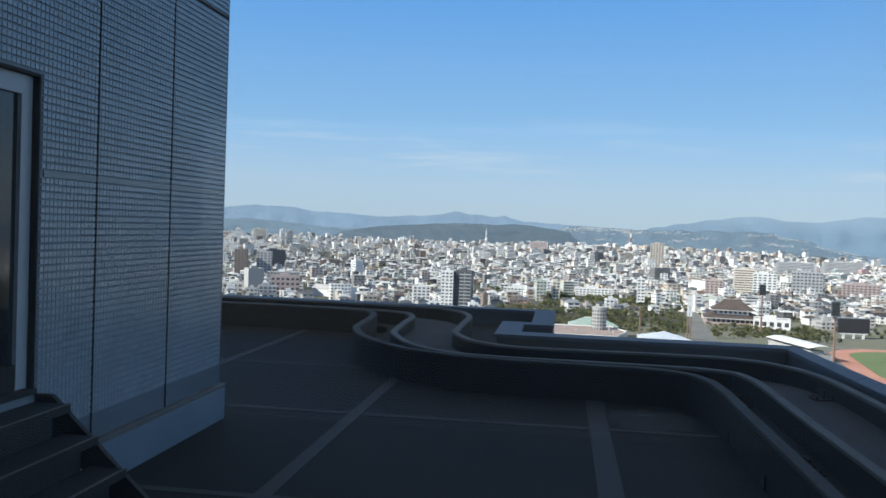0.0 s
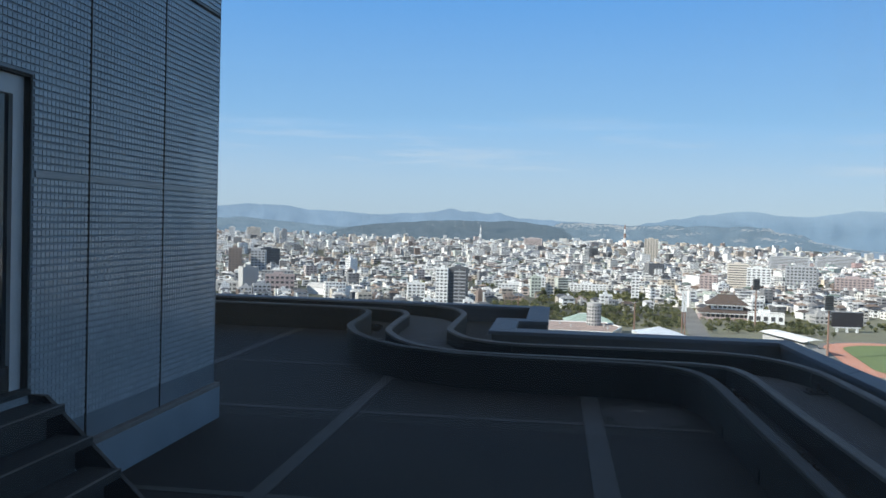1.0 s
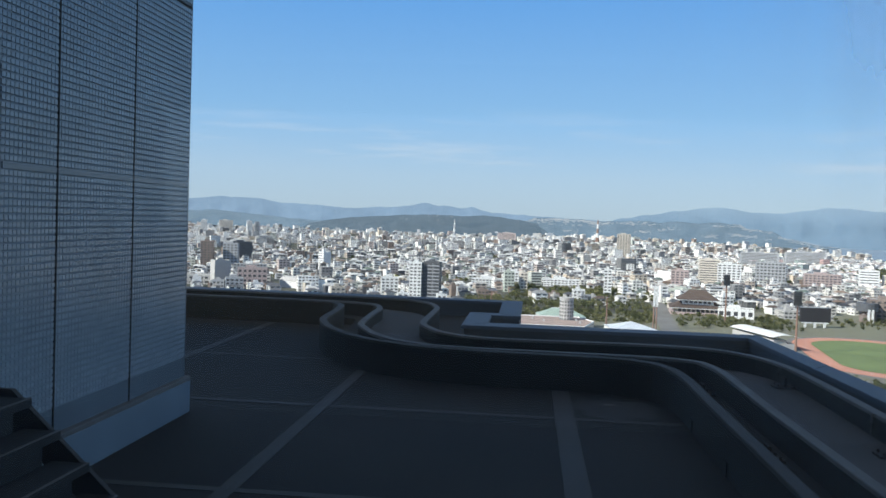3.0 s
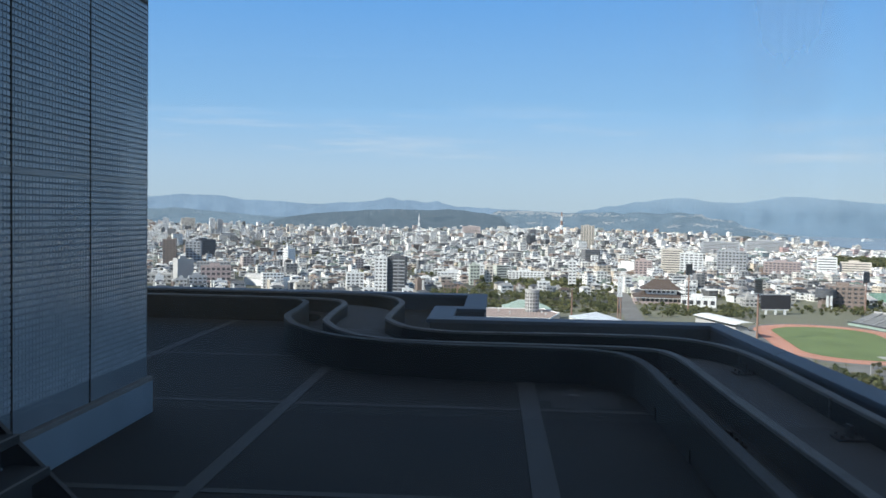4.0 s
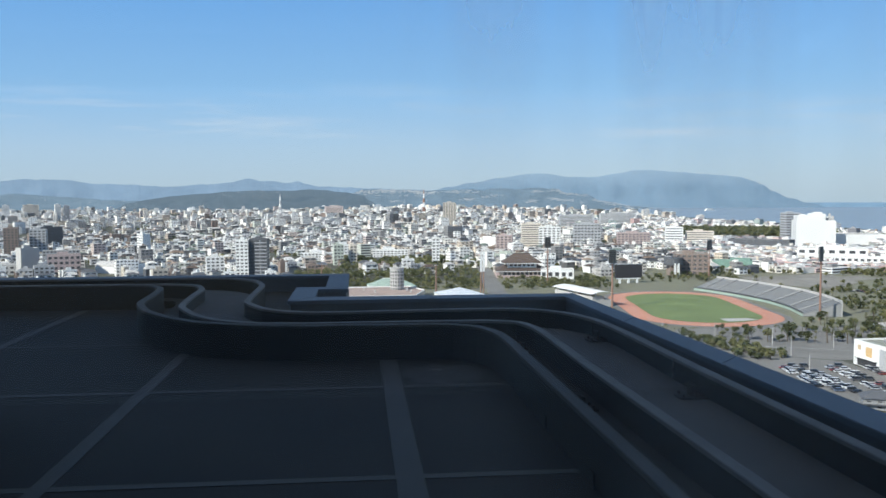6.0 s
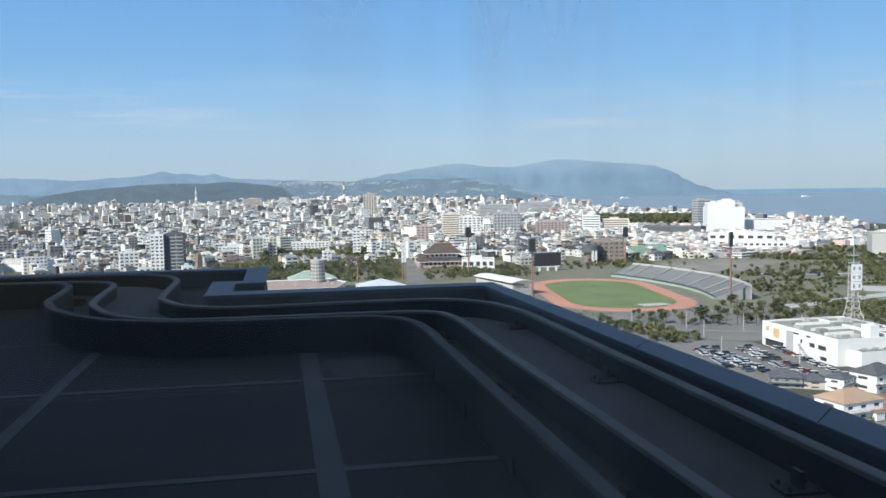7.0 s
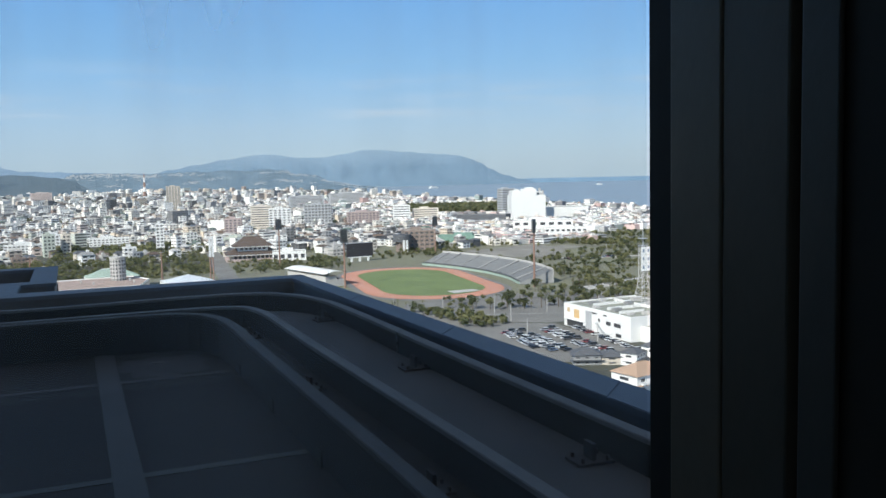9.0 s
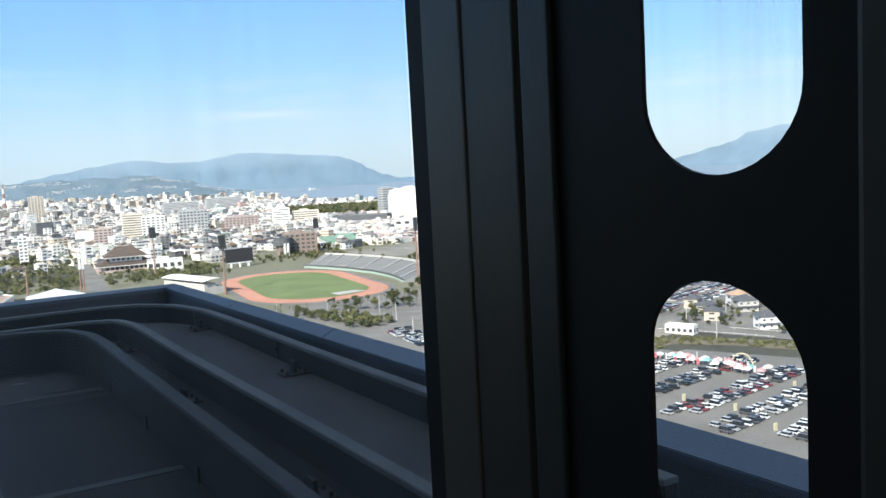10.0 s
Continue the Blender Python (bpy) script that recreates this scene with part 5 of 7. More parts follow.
M_CREAM = material("cream_facade", (0.70, 0.63, 0.54), 0.8, vary=0.1, scale=0.1, fine=1, bump=0)
M_ROSE = material("rose_facade", (0.64, 0.53, 0.49), 0.8, vary=0.1, scale=0.1, fine=1, bump=0)
M_NET = material("green_netting", (0.17, 0.28, 0.235), 0.9, vary=0.3, scale=0.4, fine=2, bump=0)
M_SAGE = material("pale_green_facade", (0.50, 0.54, 0.47), 0.8, vary=0.1, scale=0.1, fine=1, bump=0)
for name, x, y, w, d, h, rot, mat, label, floors, bays in (
        ("slab_apartments", 470, 1853, 76, 14, 30, -12, M_GREYW, "long grey ten-storey apartment slab", 10, 14),
        ("slab_apartments", 610, 2013, 86, 14, 30, -14, M_GREYW, "long grey apartment slab near the bay", 10, 16),
        ("slab_apartments", -79, 2936, 60, 16, 38, 4, M_ROSE, "pinkish stepped apartment slab below the hills", 13, 12),
        # another face in shade, put in as dark walls
        ("dark_office", -455, 1344, 34, 16, 31, 30, M_DARKW, "office block beside a brown tower, its shaded face painted dark", 8, 7),
        ("low_office", -287, 887, 30, 14, 20, 17, M_PINK, "pinkish low office with band windows", 4, 6),
        ("apartment_tower", -1030, 2684, 19, 16, 50, 20, M_WHITE, "slim white apartment tower before the hills", 15, 3),
        ("apartment_tower", -797, 2424, 15, 15, 54, 24, M_WHITE, "white apartment tower beside a grey one", 20, 3),
        ("apartment_tower", -776, 2428, 14, 15, 51, 24, M_GREYW, "grey apartment tower beside a white one", 19, 3),
        ("slab_apartments", -993, 2780, 44, 14, 50, 22, M_CREAM, "cream apartment slab before the hills", 15, 7),
        ("office_block", -22, 974, 11, 12, 22, 8, M_SAGE, "pale green narrow office block", 6, 3),
        ("office_block", -6, 983, 8, 12, 21, 8, M_CREAM, "cream narrow office block", 6, 2),
        ("office_block", 84, 946, 8, 12, 30, -4, M_WHITE, "slim white nine-storey block", 9, 2),
        ("apartment_block", 190, 1126, 21, 14, 23, -14, M_PINK, "pink-grey seven-storey apartment block", 7, 4),
        ("apartment_block", 253, 1265, 29, 14, 33, -10, M_CREAM, "cream apartment block with a white neighbour", 10, 5),
        ("apartment_block", 264, 1190, 30, 14, 31, -12, M_WHITE, "white ten-storey apartment block", 9, 5),
        ("low_hall", 182, 788, 30, 18, 8, -12, M_WHITE, "white low hall beside the avenue", 1, 5),
        ("low_hall", 167, 972, 38, 18, 10, -8, M_SAGE, "low hall with a pale green front", 2, 7),
        ("warehouse_wing", 530, 934, 72, 26, 15, -28, M_WHITE, "white two-storey depot before the plant", 2, 7),
        ("warehouse_wing", 519, 862, 48, 18, 10, -28, M_WHITE, "low white depot beside the park", 2, 8),
        ("net_hall", 397, 869, 60, 12, 7, -39, M_NET, "low hall hung with pale green netting", 0, 1),
        ("apartment_block", 470, 1266, 26, 16, 26, -18, M_WHITE, "white eight-storey apartment block", 7, 5),
        ("apartment_block", 508, 1262, 40, 16, 20, -18, M_CREAM, "cream six-storey apartment block", 6, 8)):
    building(name, x, y, w, d, h, rot, mat, label, floors, bays, sides=(0, 3) if x > 0 else (0, 1), band=y > 1200)

# far broadcasting masts
for x, y, h, mat, lab in ((-320, 3676, 80, M_GREYW, "slim pale tower on the skyline"), (236, 3130, 94, M_ORANGE, "red and white lattice mast on the skyline")):
    ob = base("mast", x, y, GROUND)
    for k in range(6):
        bm = bmesh.new()
        r = 7.5 * (1 - k / 7)
        add_tube(bm, (0, 0, h * k / 6), (0, 0, h * (k + 1) / 6), r, r * 0.86, 6)
        part("segment", bm, mat if k % 2 else M_WHITE, ob)
    tagged(ob, label=lab, category="mast")

# ---- houses near the tower ----
def hip_house(x, y, w, d, h, rot, wallmat, roofmat, label):
    ob = base("house", x, y, GROUND, rot)
    part("wall", boxes((-w / 2, w / 2, -d / 2, d / 2, 0, h)), wallmat, ob)
    bm = bmesh.new()
    lo = [bm.verts.new((sx * (w / 2 + 0.7), sy * (d / 2 + 0.7), h)) for sx, sy in ((-1, -1), (1, -1), (1, 1), (-1, 1))]
    rise, rl = d * 0.27, max(0.5, (w - d) / 2)
    r = [bm.verts.new((-rl, 0, h + rise)), bm.verts.new((rl, 0, h + rise))]
    bm.faces.new((lo[0], lo[1], r[1], r[0]))
    bm.faces.new((lo[1], lo[2], r[1]))
    bm.faces.new((lo[2], lo[3], r[0], r[1]))
    bm.faces.new((lo[3], lo[0], r[0]))
    bm.faces.new(lo[::-1])
    rf = part("roof", bm, roofmat, ob)
    part("ridge", boxes((-rl, rl, -0.15, 0.15, h + rise - 0.1, h + rise + 0.15)), roofmat, rf)
    part("eaves_roof", boxes((-w / 2 - 1.2, w / 2 + 1.2, -d / 2 - 1.4, -d / 2 - 0.02, h * 0.48, h * 0.48 + 0.15)), roofmat, ob)
    if h > 6.2:
        part("balcony", boxes((-w * 0.42, w * 0.1, -d / 2 - 1.5, -d / 2 - 0.02, h * 0.52, h * 0.52 + 0.12), (-w * 0.42, w * 0.1, -d / 2 - 1.5, -d / 2 - 1.42, h * 0.52 + 0.12, h * 0.52 + 1.0)), wallmat, ob)
        part("porch", boxes((w * 0.2, w * 0.42, -d / 2 - 2.2, -d / 2 - 0.02, 0, 2.7)), wallmat, ob)
        part("porch_roof", boxes((w * 0.17, w * 0.45, -d / 2 - 2.6, -d / 2 - 0.02, 2.7, 2.85)), roofmat, ob)
    for fl in (0.25, 0.75):
        for sd, n in ((0, 3), (3, 1), (1, 1)):
            L = w if sd % 2 == 0 else d
            for k in range(n):
                window_on(ob, sd, (k + 0.5 - n / 2) * L / n, h * fl, L / n * 0.34, h * 0.16, w, d)
    return tagged(ob, label=label, category="house", group="houses below the tower")


hip_house(216, 284, 15, 11, 6.6, 20, M_WHITE, M_SLATE, "white two-storey house with a grey hipped roof")
hip_house(229, 282, 10, 9, 3.8, 20, M_WHITE, M_SLATE, "low white annexe with a grey roof")
hip_house(182, 252, 17, 12, 6.4, 12, M_WHITE, M_TERRA, "white two-storey house with a tan roof")
hip_house(187, 296, 11, 9, 4.0, -24, M_CONCDARK, M_SLATE, "grey house with a dark slate roof")
hip_house(196, 291.5, 9, 8, 3.2, 62, M_BEIGE, M_SLATE, "low beige house with a dark slate roof")
hip_house(202, 285, 8, 7, 5.0, 30, M_WHITE, M_SLATE, "small house with a dark slate roof")
hip_house(340, 287, 10, 9, 5.6, -30, M_CONC, M_SLATE, "pale grey house with a steep dark roof")
hip_house(356, 283, 7, 9, 6.4, -30, M_WHITE, M_SLATE, "tall white gabled house")
hip_house(320, 294, 8, 7, 5.0, 10, M_CONC, M_SLATE, "pale grey house with a grey roof")
hip_house(330, 311, 8, 7, 5.0, 25, M_BEIGE, M_SLATE, "beige house with a slate roof")
for hx, hy, hw, hd, hh_, hr, wm, rm, lab in ((313, 252, 10, 8, 5.6, -28, M_WHITE, M_SLATE, "small white house with a grey roof"), (312, 282, 8, 7, 4.6, 35, M_BEIGE, M_SLATE, "small beige house with a grey roof"), (352, 300, 12, 8, 5.5, -26, M_WHITE, M_TERRA, "white house with a tan roof"), (366, 276, 10, 8, 6.0, -30, M_WHITE, M_SLATE, "white house with a dark roof"), (345, 262, 9, 8, 5.0, 50, M_CONC, M_SLATE, "grey house with a slate roof"), (384, 262, 12, 9, 6.4, -34, M_WHITE, M_SLATE, "wide white house with a slate roof"), (378, 300, 10, 8, 5.4, 20, M_WHITE, M_SLATE, "white house beside the car lots")):
    hip_house(hx, hy, hw, hd, hh_, hr, wm, rm, lab)
building("white_shed", 279, 270, 13, 5, 3.2, -69, M_WHITE, "long low white shed beside the lane", 1, 5, plant=False)
building("warehouse", 372, 248, 46, 24, 9.5, -38, M_GREYW, "grey warehouse with small dark windows", 2, 7)

# ---- shop with a lattice sign mast ----
M_SHOPROOF = material("weathered_roof_coat", (0.27, 0.28, 0.235), 0.9, vary=0.25, scale=0.25, fine=2, bump=0)
shop = base("retail_building", 246.5, 348, GROUND, 2)
part("wall", boxes((-21.5, 21.5, -27, 27, 0, 10.6)), M_WHITE, shop)
part("wing", boxes((-16, 2.6, -34.5, -27.02, 0, 6.4)), M_WHITE, shop)
roof = part("roof", boxes((-20.9, 20.9, -26.4, 26.4, 10.6, 10.68)), M_SHOPROOF, shop)
part("roof_rim", boxes((-21.5, 21.5, -27, -26.4, 10.6, 11.4), (-21.5, 21.5, 26.4, 27, 10.6, 11.4), (-21.5, -20.9, -26.4, 26.4, 10.6, 11.4), (20.9, 21.5, -26.4, 26.4, 10.6, 11.4)), M_WHITE, roof)
part("wing_roof", boxes((-15.5, 2.1, -34.0, -27.1, 6.4, 6.48)), M_SHOPROOF, shop)
part("wing_rim", boxes((-16, 2.6, -34.5, -34.0, 6.4, 7.1), (-16, -15.5, -34.0, -27.1, 6.4, 7.1), (2.1, 2.6, -34.0, -27.1, 6.4, 7.1)), M_WHITE, shop)
for x0, x1, y0, y1 in ((-14, 8, 12, 12.5), (-16, 4, -2, -1.5), (4, 4.5, -26, 20), (-18, -4, -14, -13.6), (8, 18, -12, -11.5)):
    part("roof_partition", boxes((x0, x1, y0, y1, 10.68, 12.0)), M_WHITE, roof)
part("stair_house", boxes((-5.5, -1.2, -26.2, -20.5, 10.68, 16.2), bevel=0.05), M_WHITE, roof, "white rooftop stair house")
for k, (x, y, w, d, h) in enumerate(((-16, -8, 4, 3, 1.6), (-10, -22, 3, 2.4, 1.4), (-17, -20, 3, 2, 1.2), (0, 4, 4, 3, 1.8), (8, 0, 5, 3, 1.4), (12, 14, 5, 4, 1.6), (-12, 18, 6, 2, 1.0), (-4, 20, 3, 3, 1.8), (10, -22, 6, 3, 1.2), (14, -6, 3, 5, 1.5), (-18, 4, 2.4, 4, 1.1), (6, 22, 4, 2, 1.2))):
    part("roof_unit", boxes((x, x + w, y, y + d, 10.68, 10.68 + h), bevel=0.08), M_CONC if k % 3 else M_CONCDARK, roof)
for k in range(6):
    part("wing_unit", boxes((-14.5 + 2.8 * k, -12.9 + 2.8 * k, -33 + (k % 2) * 2.5, -31.2 + (k % 2) * 2.5, 6.48, 7.9), bevel=0.05), M_CONC if k % 2 else M_CONCDARK, shop)
part("entrance", boxes((-21.62, -21.45, 10.5, 24, 0.3, 3.8)), M_WIN, shop, "dark shop entrance")
part("canopy", boxes((-23.0, -21.52, 9.5, 25, 3.9, 4.3)), M_WHITE, shop)
part("sign", boxes((-21.62, -21.52, 13.5, 18, 5.0, 9.2)), material("sign_yellow", (0.62, 0.42, 0.20), 0.7, bump=0), shop, "yellow and brown shop sign")
part("sign", boxes((-21.62, -21.52, 21.5, 24, 7.2, 9.4)), material("sign_gold", (0.55, 0.42, 0.26), 0.7, bump=0), shop)
part("downpipe_bay", boxes((-21.7, -21.52, 3, 8, 0.3, 9.8)), M_GREYW, shop, "pale blue-grey wall bay")
for y0, y1, z0, z1 in ((-12, -8.5, 5.2, 7.0), (-19.5, -14.5, 5.2, 7.0), (-3.5, -2.2, 5.6, 7.4), (-20, -16, 0.8, 2.4), (-1, 3, 9.0, 9.7), (-9, -6, 9.0, 9.7)):
    part("window", boxes((-21.6, -21.45, y0, y1, z0, z1)), M_WIN, shop)
bm = bmesh.new()
for k in range(8):
    add_box(bm, -22.9, -21.55, -2 - 0.9 * k, -1.2 - 0.9 * k, 5.0 - 0.6 * k, 5.15 - 0.6 * k)
part("outside_stair", bm, M_STEEL, shop)
tagged(shop, label="white flat-roofed shop building with a green roof", category="shop")
building("low_store", 266, 317, 21, 10, 4.4, 1, M_DARKW, "low dark store with a grey canopy roof", 0, plant=False, roofmat=M_CONC)

ms = base("sign_mast", 257, 354, GROUND + 10.68)
LEGS = [(6.8, 0), (4.6, 3), (3.0, 7.5), (2.2, 13), (2.0, 29)]
for k in range(4):
    a = radians(45 + 90 * k)
    bm = bmesh.new()
    for (r0, z0), (r1, z1) in zip(LEGS, LEGS[1:]):
        add_tube(bm, (r0 * math.cos(a), r0 * math.sin(a), z0), (r1 * math.cos(a), r1 * math.sin(a), z1), 0.22, 0.18, 6)
    part("leg", bm, M_CONC, ms)


def mast_radius(z):
    for (r0, z0), (r1, z1) in zip(LEGS, LEGS[1:]):
        if z0 <= z <= z1:
            return r0 + (r1 - r0) * (z - z0) / (z1 - z0)
    return LEGS[-1][0]


for z0 in range(2, 28, 3):
    bm = bmesh.new()
    c, e = [[Vector((mast_radius(z) * math.cos(radians(45 + 90 * k)), mast_radius(z) * math.sin(radians(45 + 90 * k)), z)) for k in range(4)] for z in (z0, z0 + 3)]
    for k in range(4):
        add_tube(bm, c[k], c[(k + 1) % 4], 0.12, 0.12, 5)
        add_tube(bm, c[k], e[(k + 1) % 4], 0.10, 0.10, 5)
    part("bracing", bm, M_CONC, ms)
for i in range(2):
    for j in range(3):
        bd = part("sign_panel", boxes((-2.75 + 2.8 * i, -0.05 + 2.8 * i, -2.4, -2.1, 16.4 + 4.0 * j, 20.2 + 4.0 * j), bevel=0.05), M_WHITE, ms, "white square sign panel")
        part("mark", boxes((-1.9 + 2.8 * i, -0.9 + 2.8 * i, -2.44, -2.41, 17.5 + 4.0 * j, 19.1 + 4.0 * j)), material("sign_blue", (0.22, 0.28, 0.36), 0.6, bump=0) if not (i or j) else bpy.data.materials["sign_blue"], bd)
for z0 in (28.6, 32.0):
    bm = bmesh.new()
    add_tube(bm, (0, 0, z0), (0, 0, z0 + 0.15), 2.4, 2.4, 12)
    pf = part("platform", bm, M_STEEL, ms)
    for k in range(6):
        a = radians(60 * k + 15)
        bm = bmesh.new()
        add_tube(bm, (2.3 * math.cos(a), 2.3 * math.sin(a), z0 + 0.15), (2.3 * math.cos(a), 2.3 * math.sin(a), z0 + 2.0), 0.08, 0.08, 5)
        part("antenna", bm, M_STEEL, pf)
bm = bmesh.new()
add_tube(bm, (0, 0, 28.5), (0, 0, 39), 0.4, 0.1, 6)
part("aerial", bm, M_STEEL, ms)
tagged(ms, label="grey lattice mast with six white sign panels", category="sign mast")
ps = base("pole_sign", 311, 384, GROUND)
part("pole", boxes((-0.8, 0.8, -0.5, 0.5, 0, 10)), M_WHITE, ps)
part("board", boxes((-4.5, 4.5, -0.6, 0.6, 10, 13), bevel=0.1), M_WHITE, ps)
tagged(ps, label="white roadside pole sign", category="sign")

# ---- stadium ----
SC, ST = Vector((224.5, 576)), radians(-7)


def oval(r, half, n=28, z=0.0, squash=1.0):
    pts = []
    for k in range(n + 1):
        a = math.pi * k / n
        pts.append((r * math.cos(a), half + r * math.sin(a)))
    for k in range(n + 1):
        a = math.pi + math.pi * k / n
        pts.append((r * math.cos(a), -half + r * math.sin(a)))
    c, s = math.cos(ST), math.sin(ST)
    return [(SC.x + x * c - y * s, SC.y + x * s + y * c) for x, y in pts]


def sheet(name, pts, z, mat, label, category):
    bm = bmesh.new()
    f = bm.faces.new([bm.verts.new((x, y, GROUND + z)) for x, y in pts])
    if f.calc_area() and f.normal.z < 0:
        f.normal_flip()
    bmesh.ops.triangulate(bm, faces=bm.faces)
    return structure(finish(name, bm, mat), label, category)


sheet("park_ground", [(120, 330), (170, 390), (250, 400), (330, 330), (640, 420), (700, 900), (520, 960), (230, 860), (60, 770), (-20, 700), (0, 560)], 0.08, M_PARK, "dry grass and sandy ground of the sports park", "park ground")
sheet("stadium_apron", oval(51, 46), 0.18, M_ASPHALT, "grey paved apron round the running track", "paving")
sheet("running_track", oval(46.5, 45), 0.28, M_TRACK, "red all-weather running track", "running track")
sheet("field", oval(34.5, 42.5), 0.38, M_FIELD, "mown green stadium field", "field")
cs, ss = math.cos(ST), math.sin(ST)


def stadium_at(x, y):
    return SC.x + x * cs - y * ss, SC.y + x * ss + y * cs


sheet("pit_area", [stadium_at(*p) for p in ((6, -72), (26, -66), (22, -58), (4, -60))], 0.48, M_CONC, "pale jump area beside the field", "paving")
for k in range(1, 6):
    r0 = 35.5 + k * 1.7
    a, b = oval(r0, 43.3 + k * 0.3), oval(r0 + 0.12, 43.3 + k * 0.3)
    bm = bmesh.new()
    va = [bm.verts.new((x, y, GROUND + 0.42)) for x, y in a]
    vb = [bm.verts.new((x, y, GROUND + 0.42)) for x, y in b]
    for i in range(len(a)):
        j = (i + 1) % len(a)
        bm.faces.new((va[i], va[j], vb[j], vb[i]))
    structure(finish("lane_line", bm, M_WHITELINE), "white lane line on the track", "lane line")

# curved east stand with stepped terraces
inner = spline([(266, 672), (272, 655), (280, 625), (285, 585), (283, 550), (276, 520)], 6)
stand = base("grandstand", 0, 0, GROUND)
ROWS = 10
for k in range(ROWS):
    bm = bmesh.new()
    o0, o1 = 1 + 2.3 * k, 1 + 2.3 * (k + 1)
    z1 = 1.8 + 0.74 * k
    sweep(bm, inner, [(o0, 0.3), (o1, 0.3), (o1, z1), (o0, z1)])
    st = part("terrace", bm, M_CONCDARK, stand)
    bm = bmesh.new()
    sweep(bm, inner, [(o0 + 0.5, z1), (o1 - 0.5, z1), (o1 - 0.5, z1 + 0.42), (o0 + 0.5, z1 + 0.42)])
    part("seat_row", bm, M_SEAT, st, "grey-blue bench row")
bm = bmesh.new()
sweep(bm, inner, [(24.0, 0.3), (24.6, 0.3), (24.6, 10.4), (24.0, 10.4)])
part("back_wall", bm, M_CONC, stand)
bm = bmesh.new()
sweep(bm, inner, [(0.5, 0.3), (0.95, 0.3), (0.95, 2.2), (0.5, 2.2)])
part("front_wall", bm, M_ROOFGREEN, stand, "pale green front wall")
bm = bmesh.new()
sweep(bm, inner, [(0.3, 2.22), (1.0, 2.22), (1.0, 3.1), (0.3, 3.1)])
part("front_rail", bm, M_LAMP, stand, "dark railing along the front")
nrm = offsets(inner)
for i in range(3, len(inner) - 2, 4):
    p, n = inner[i], nrm[i]
    bm = bmesh.new()
    a, b = p + n * 1.2, p + n * 23.5
    add_tube(bm, (a.x, a.y, 2.0), (b.x, b.y, 9.6), 0.6, 0.6, 4)
    part("aisle", bm, M_CONCDARK, stand, "pale stepped aisle")
tagged(stand, label="long curved grandstand with grey seat rows", category="grandstand")

# main stand roof on the west side
ws = base("main_stand", 156, 633, GROUND, 14.6)
bm = bmesh.new()
rows = []
for k in range(9):
    t = k / 8
    rows.append([bm.verts.new((-13 + 22 * t, y, 8.0 + 2.8 * math.sin(math.pi * (0.15 + 0.8 * t)))) for y in (-54, 4)])
for p, q in zip(rows, rows[1:]):
    bm.faces.new((p[0], q[0], q[1], p[1]))
part("roof", bm, M_WHITE, ws, "white curved roof")
part("tier", boxes((-11, -2, -52, 3, 0.1, 7.5), (-2, 4, -52, 3, 0.1, 5)), M_CONC, ws)
for k in range(5):
    part("column", boxes((-6.5, -5.7, -48 + 12 * k, -47.2 + 12 * k, 7.5, 10.0)), M_WHITE, ws)
tagged(ws, label="main stand with a white curved roof", category="grandstand")

# score board
sb = base("scoreboard", 233, 736, GROUND, 6)
bd = part("board", boxes((-12.4, 12.4, -1, 1, 4.6, 16.2), bevel=0.15), material("display_board", (0.032, 0.03, 0.033), 0.6, vary=0.2, scale=0.6, fine=3, bump=0), sb, "dark display board")
part("rim", boxes((-12.6, 12.6, -0.9, 0.9, 16.22, 16.8)), M_STEEL, bd)
part("beam", boxes((-11, 11, -0.8, 0.8, 3.6, 4.58)), M_WHITE, sb)
for x in (-8, 0, 8):
    part("leg", boxes((x - 0.8, x + 0.8, -0.8, 0.8, 0, 3.6)), M_WHITE, sb, "white leg")
tagged(sb, label="dark scoreboard on white legs behind the track", category="scoreboard")


def floodlight(x, y, h, rot, mat, label):
    ob = base("floodlight_mast", x, y, GROUND, rot)
    bm = bmesh.new()
    add_tube(bm, (0, 0, 0), (0, 0, h - 7), 0.8, 0.45, 10)
    part("pole", bm, mat, ob)
    fr = part("lamp_frame", boxes((-2.9, 2.9, -0.4, 0.4, h - 9, h), bevel=0.05), M_LAMP, ob, "dark floodlight frame")
    for i in range(4):
        for j in range(6):
            bm = bmesh.new()
            add_tube(bm, (-2.1 + 1.4 * i, -0.4, h - 8.2 + 1.45 * j), (-2.1 + 1.4 * i, -0.9, h - 8.3 + 1.45 * j), 0.35, 0.55, 8)
            part("lamp", bm, M_LAMPGLASS, fr)
    bm = bmesh.new()
    add_box(bm, -3.2, 3.2, -1.2, -0.45, h - 9.3, h - 9.1)
    part("platform", bm, M_STEEL, fr)
    return tagged(ob, label=label, category="floodlight mast", group="floodlight masts")


for x, y, h, rot, mat in ((170, 572, 40, 22, M_ORANGE), (164, 746, 40, 20, M_ORANGE), (280, 505, 45, 222, M_ORANGE), (317, 764, 35, 200, M_ORANGE)):
    floodlight(x, y, h, rot, mat, "tall red-brown floodlight mast")
ob = base("board_tower", 96, 672, GROUND, 8)
for x in (-1.1, 1.1):
    bm = bmesh.new()
    add_tube(bm, (x, 0, 0), (x, 0, 34), 0.55, 0.4, 8)
    part("leg", bm, M_ORANGE, ob)
    part("panel", boxes((x - 0.85, x + 0.85, -0.75, -0.45, 17.5, 33.5), bevel=0.05), M_WHITE, ob, "tall white panel")
for z in (8, 16, 25):
    part("tie_beam", boxes((-1.0, 1.0, -0.2, 0.2, z, z + 0.4)), M_ORANGE, ob)
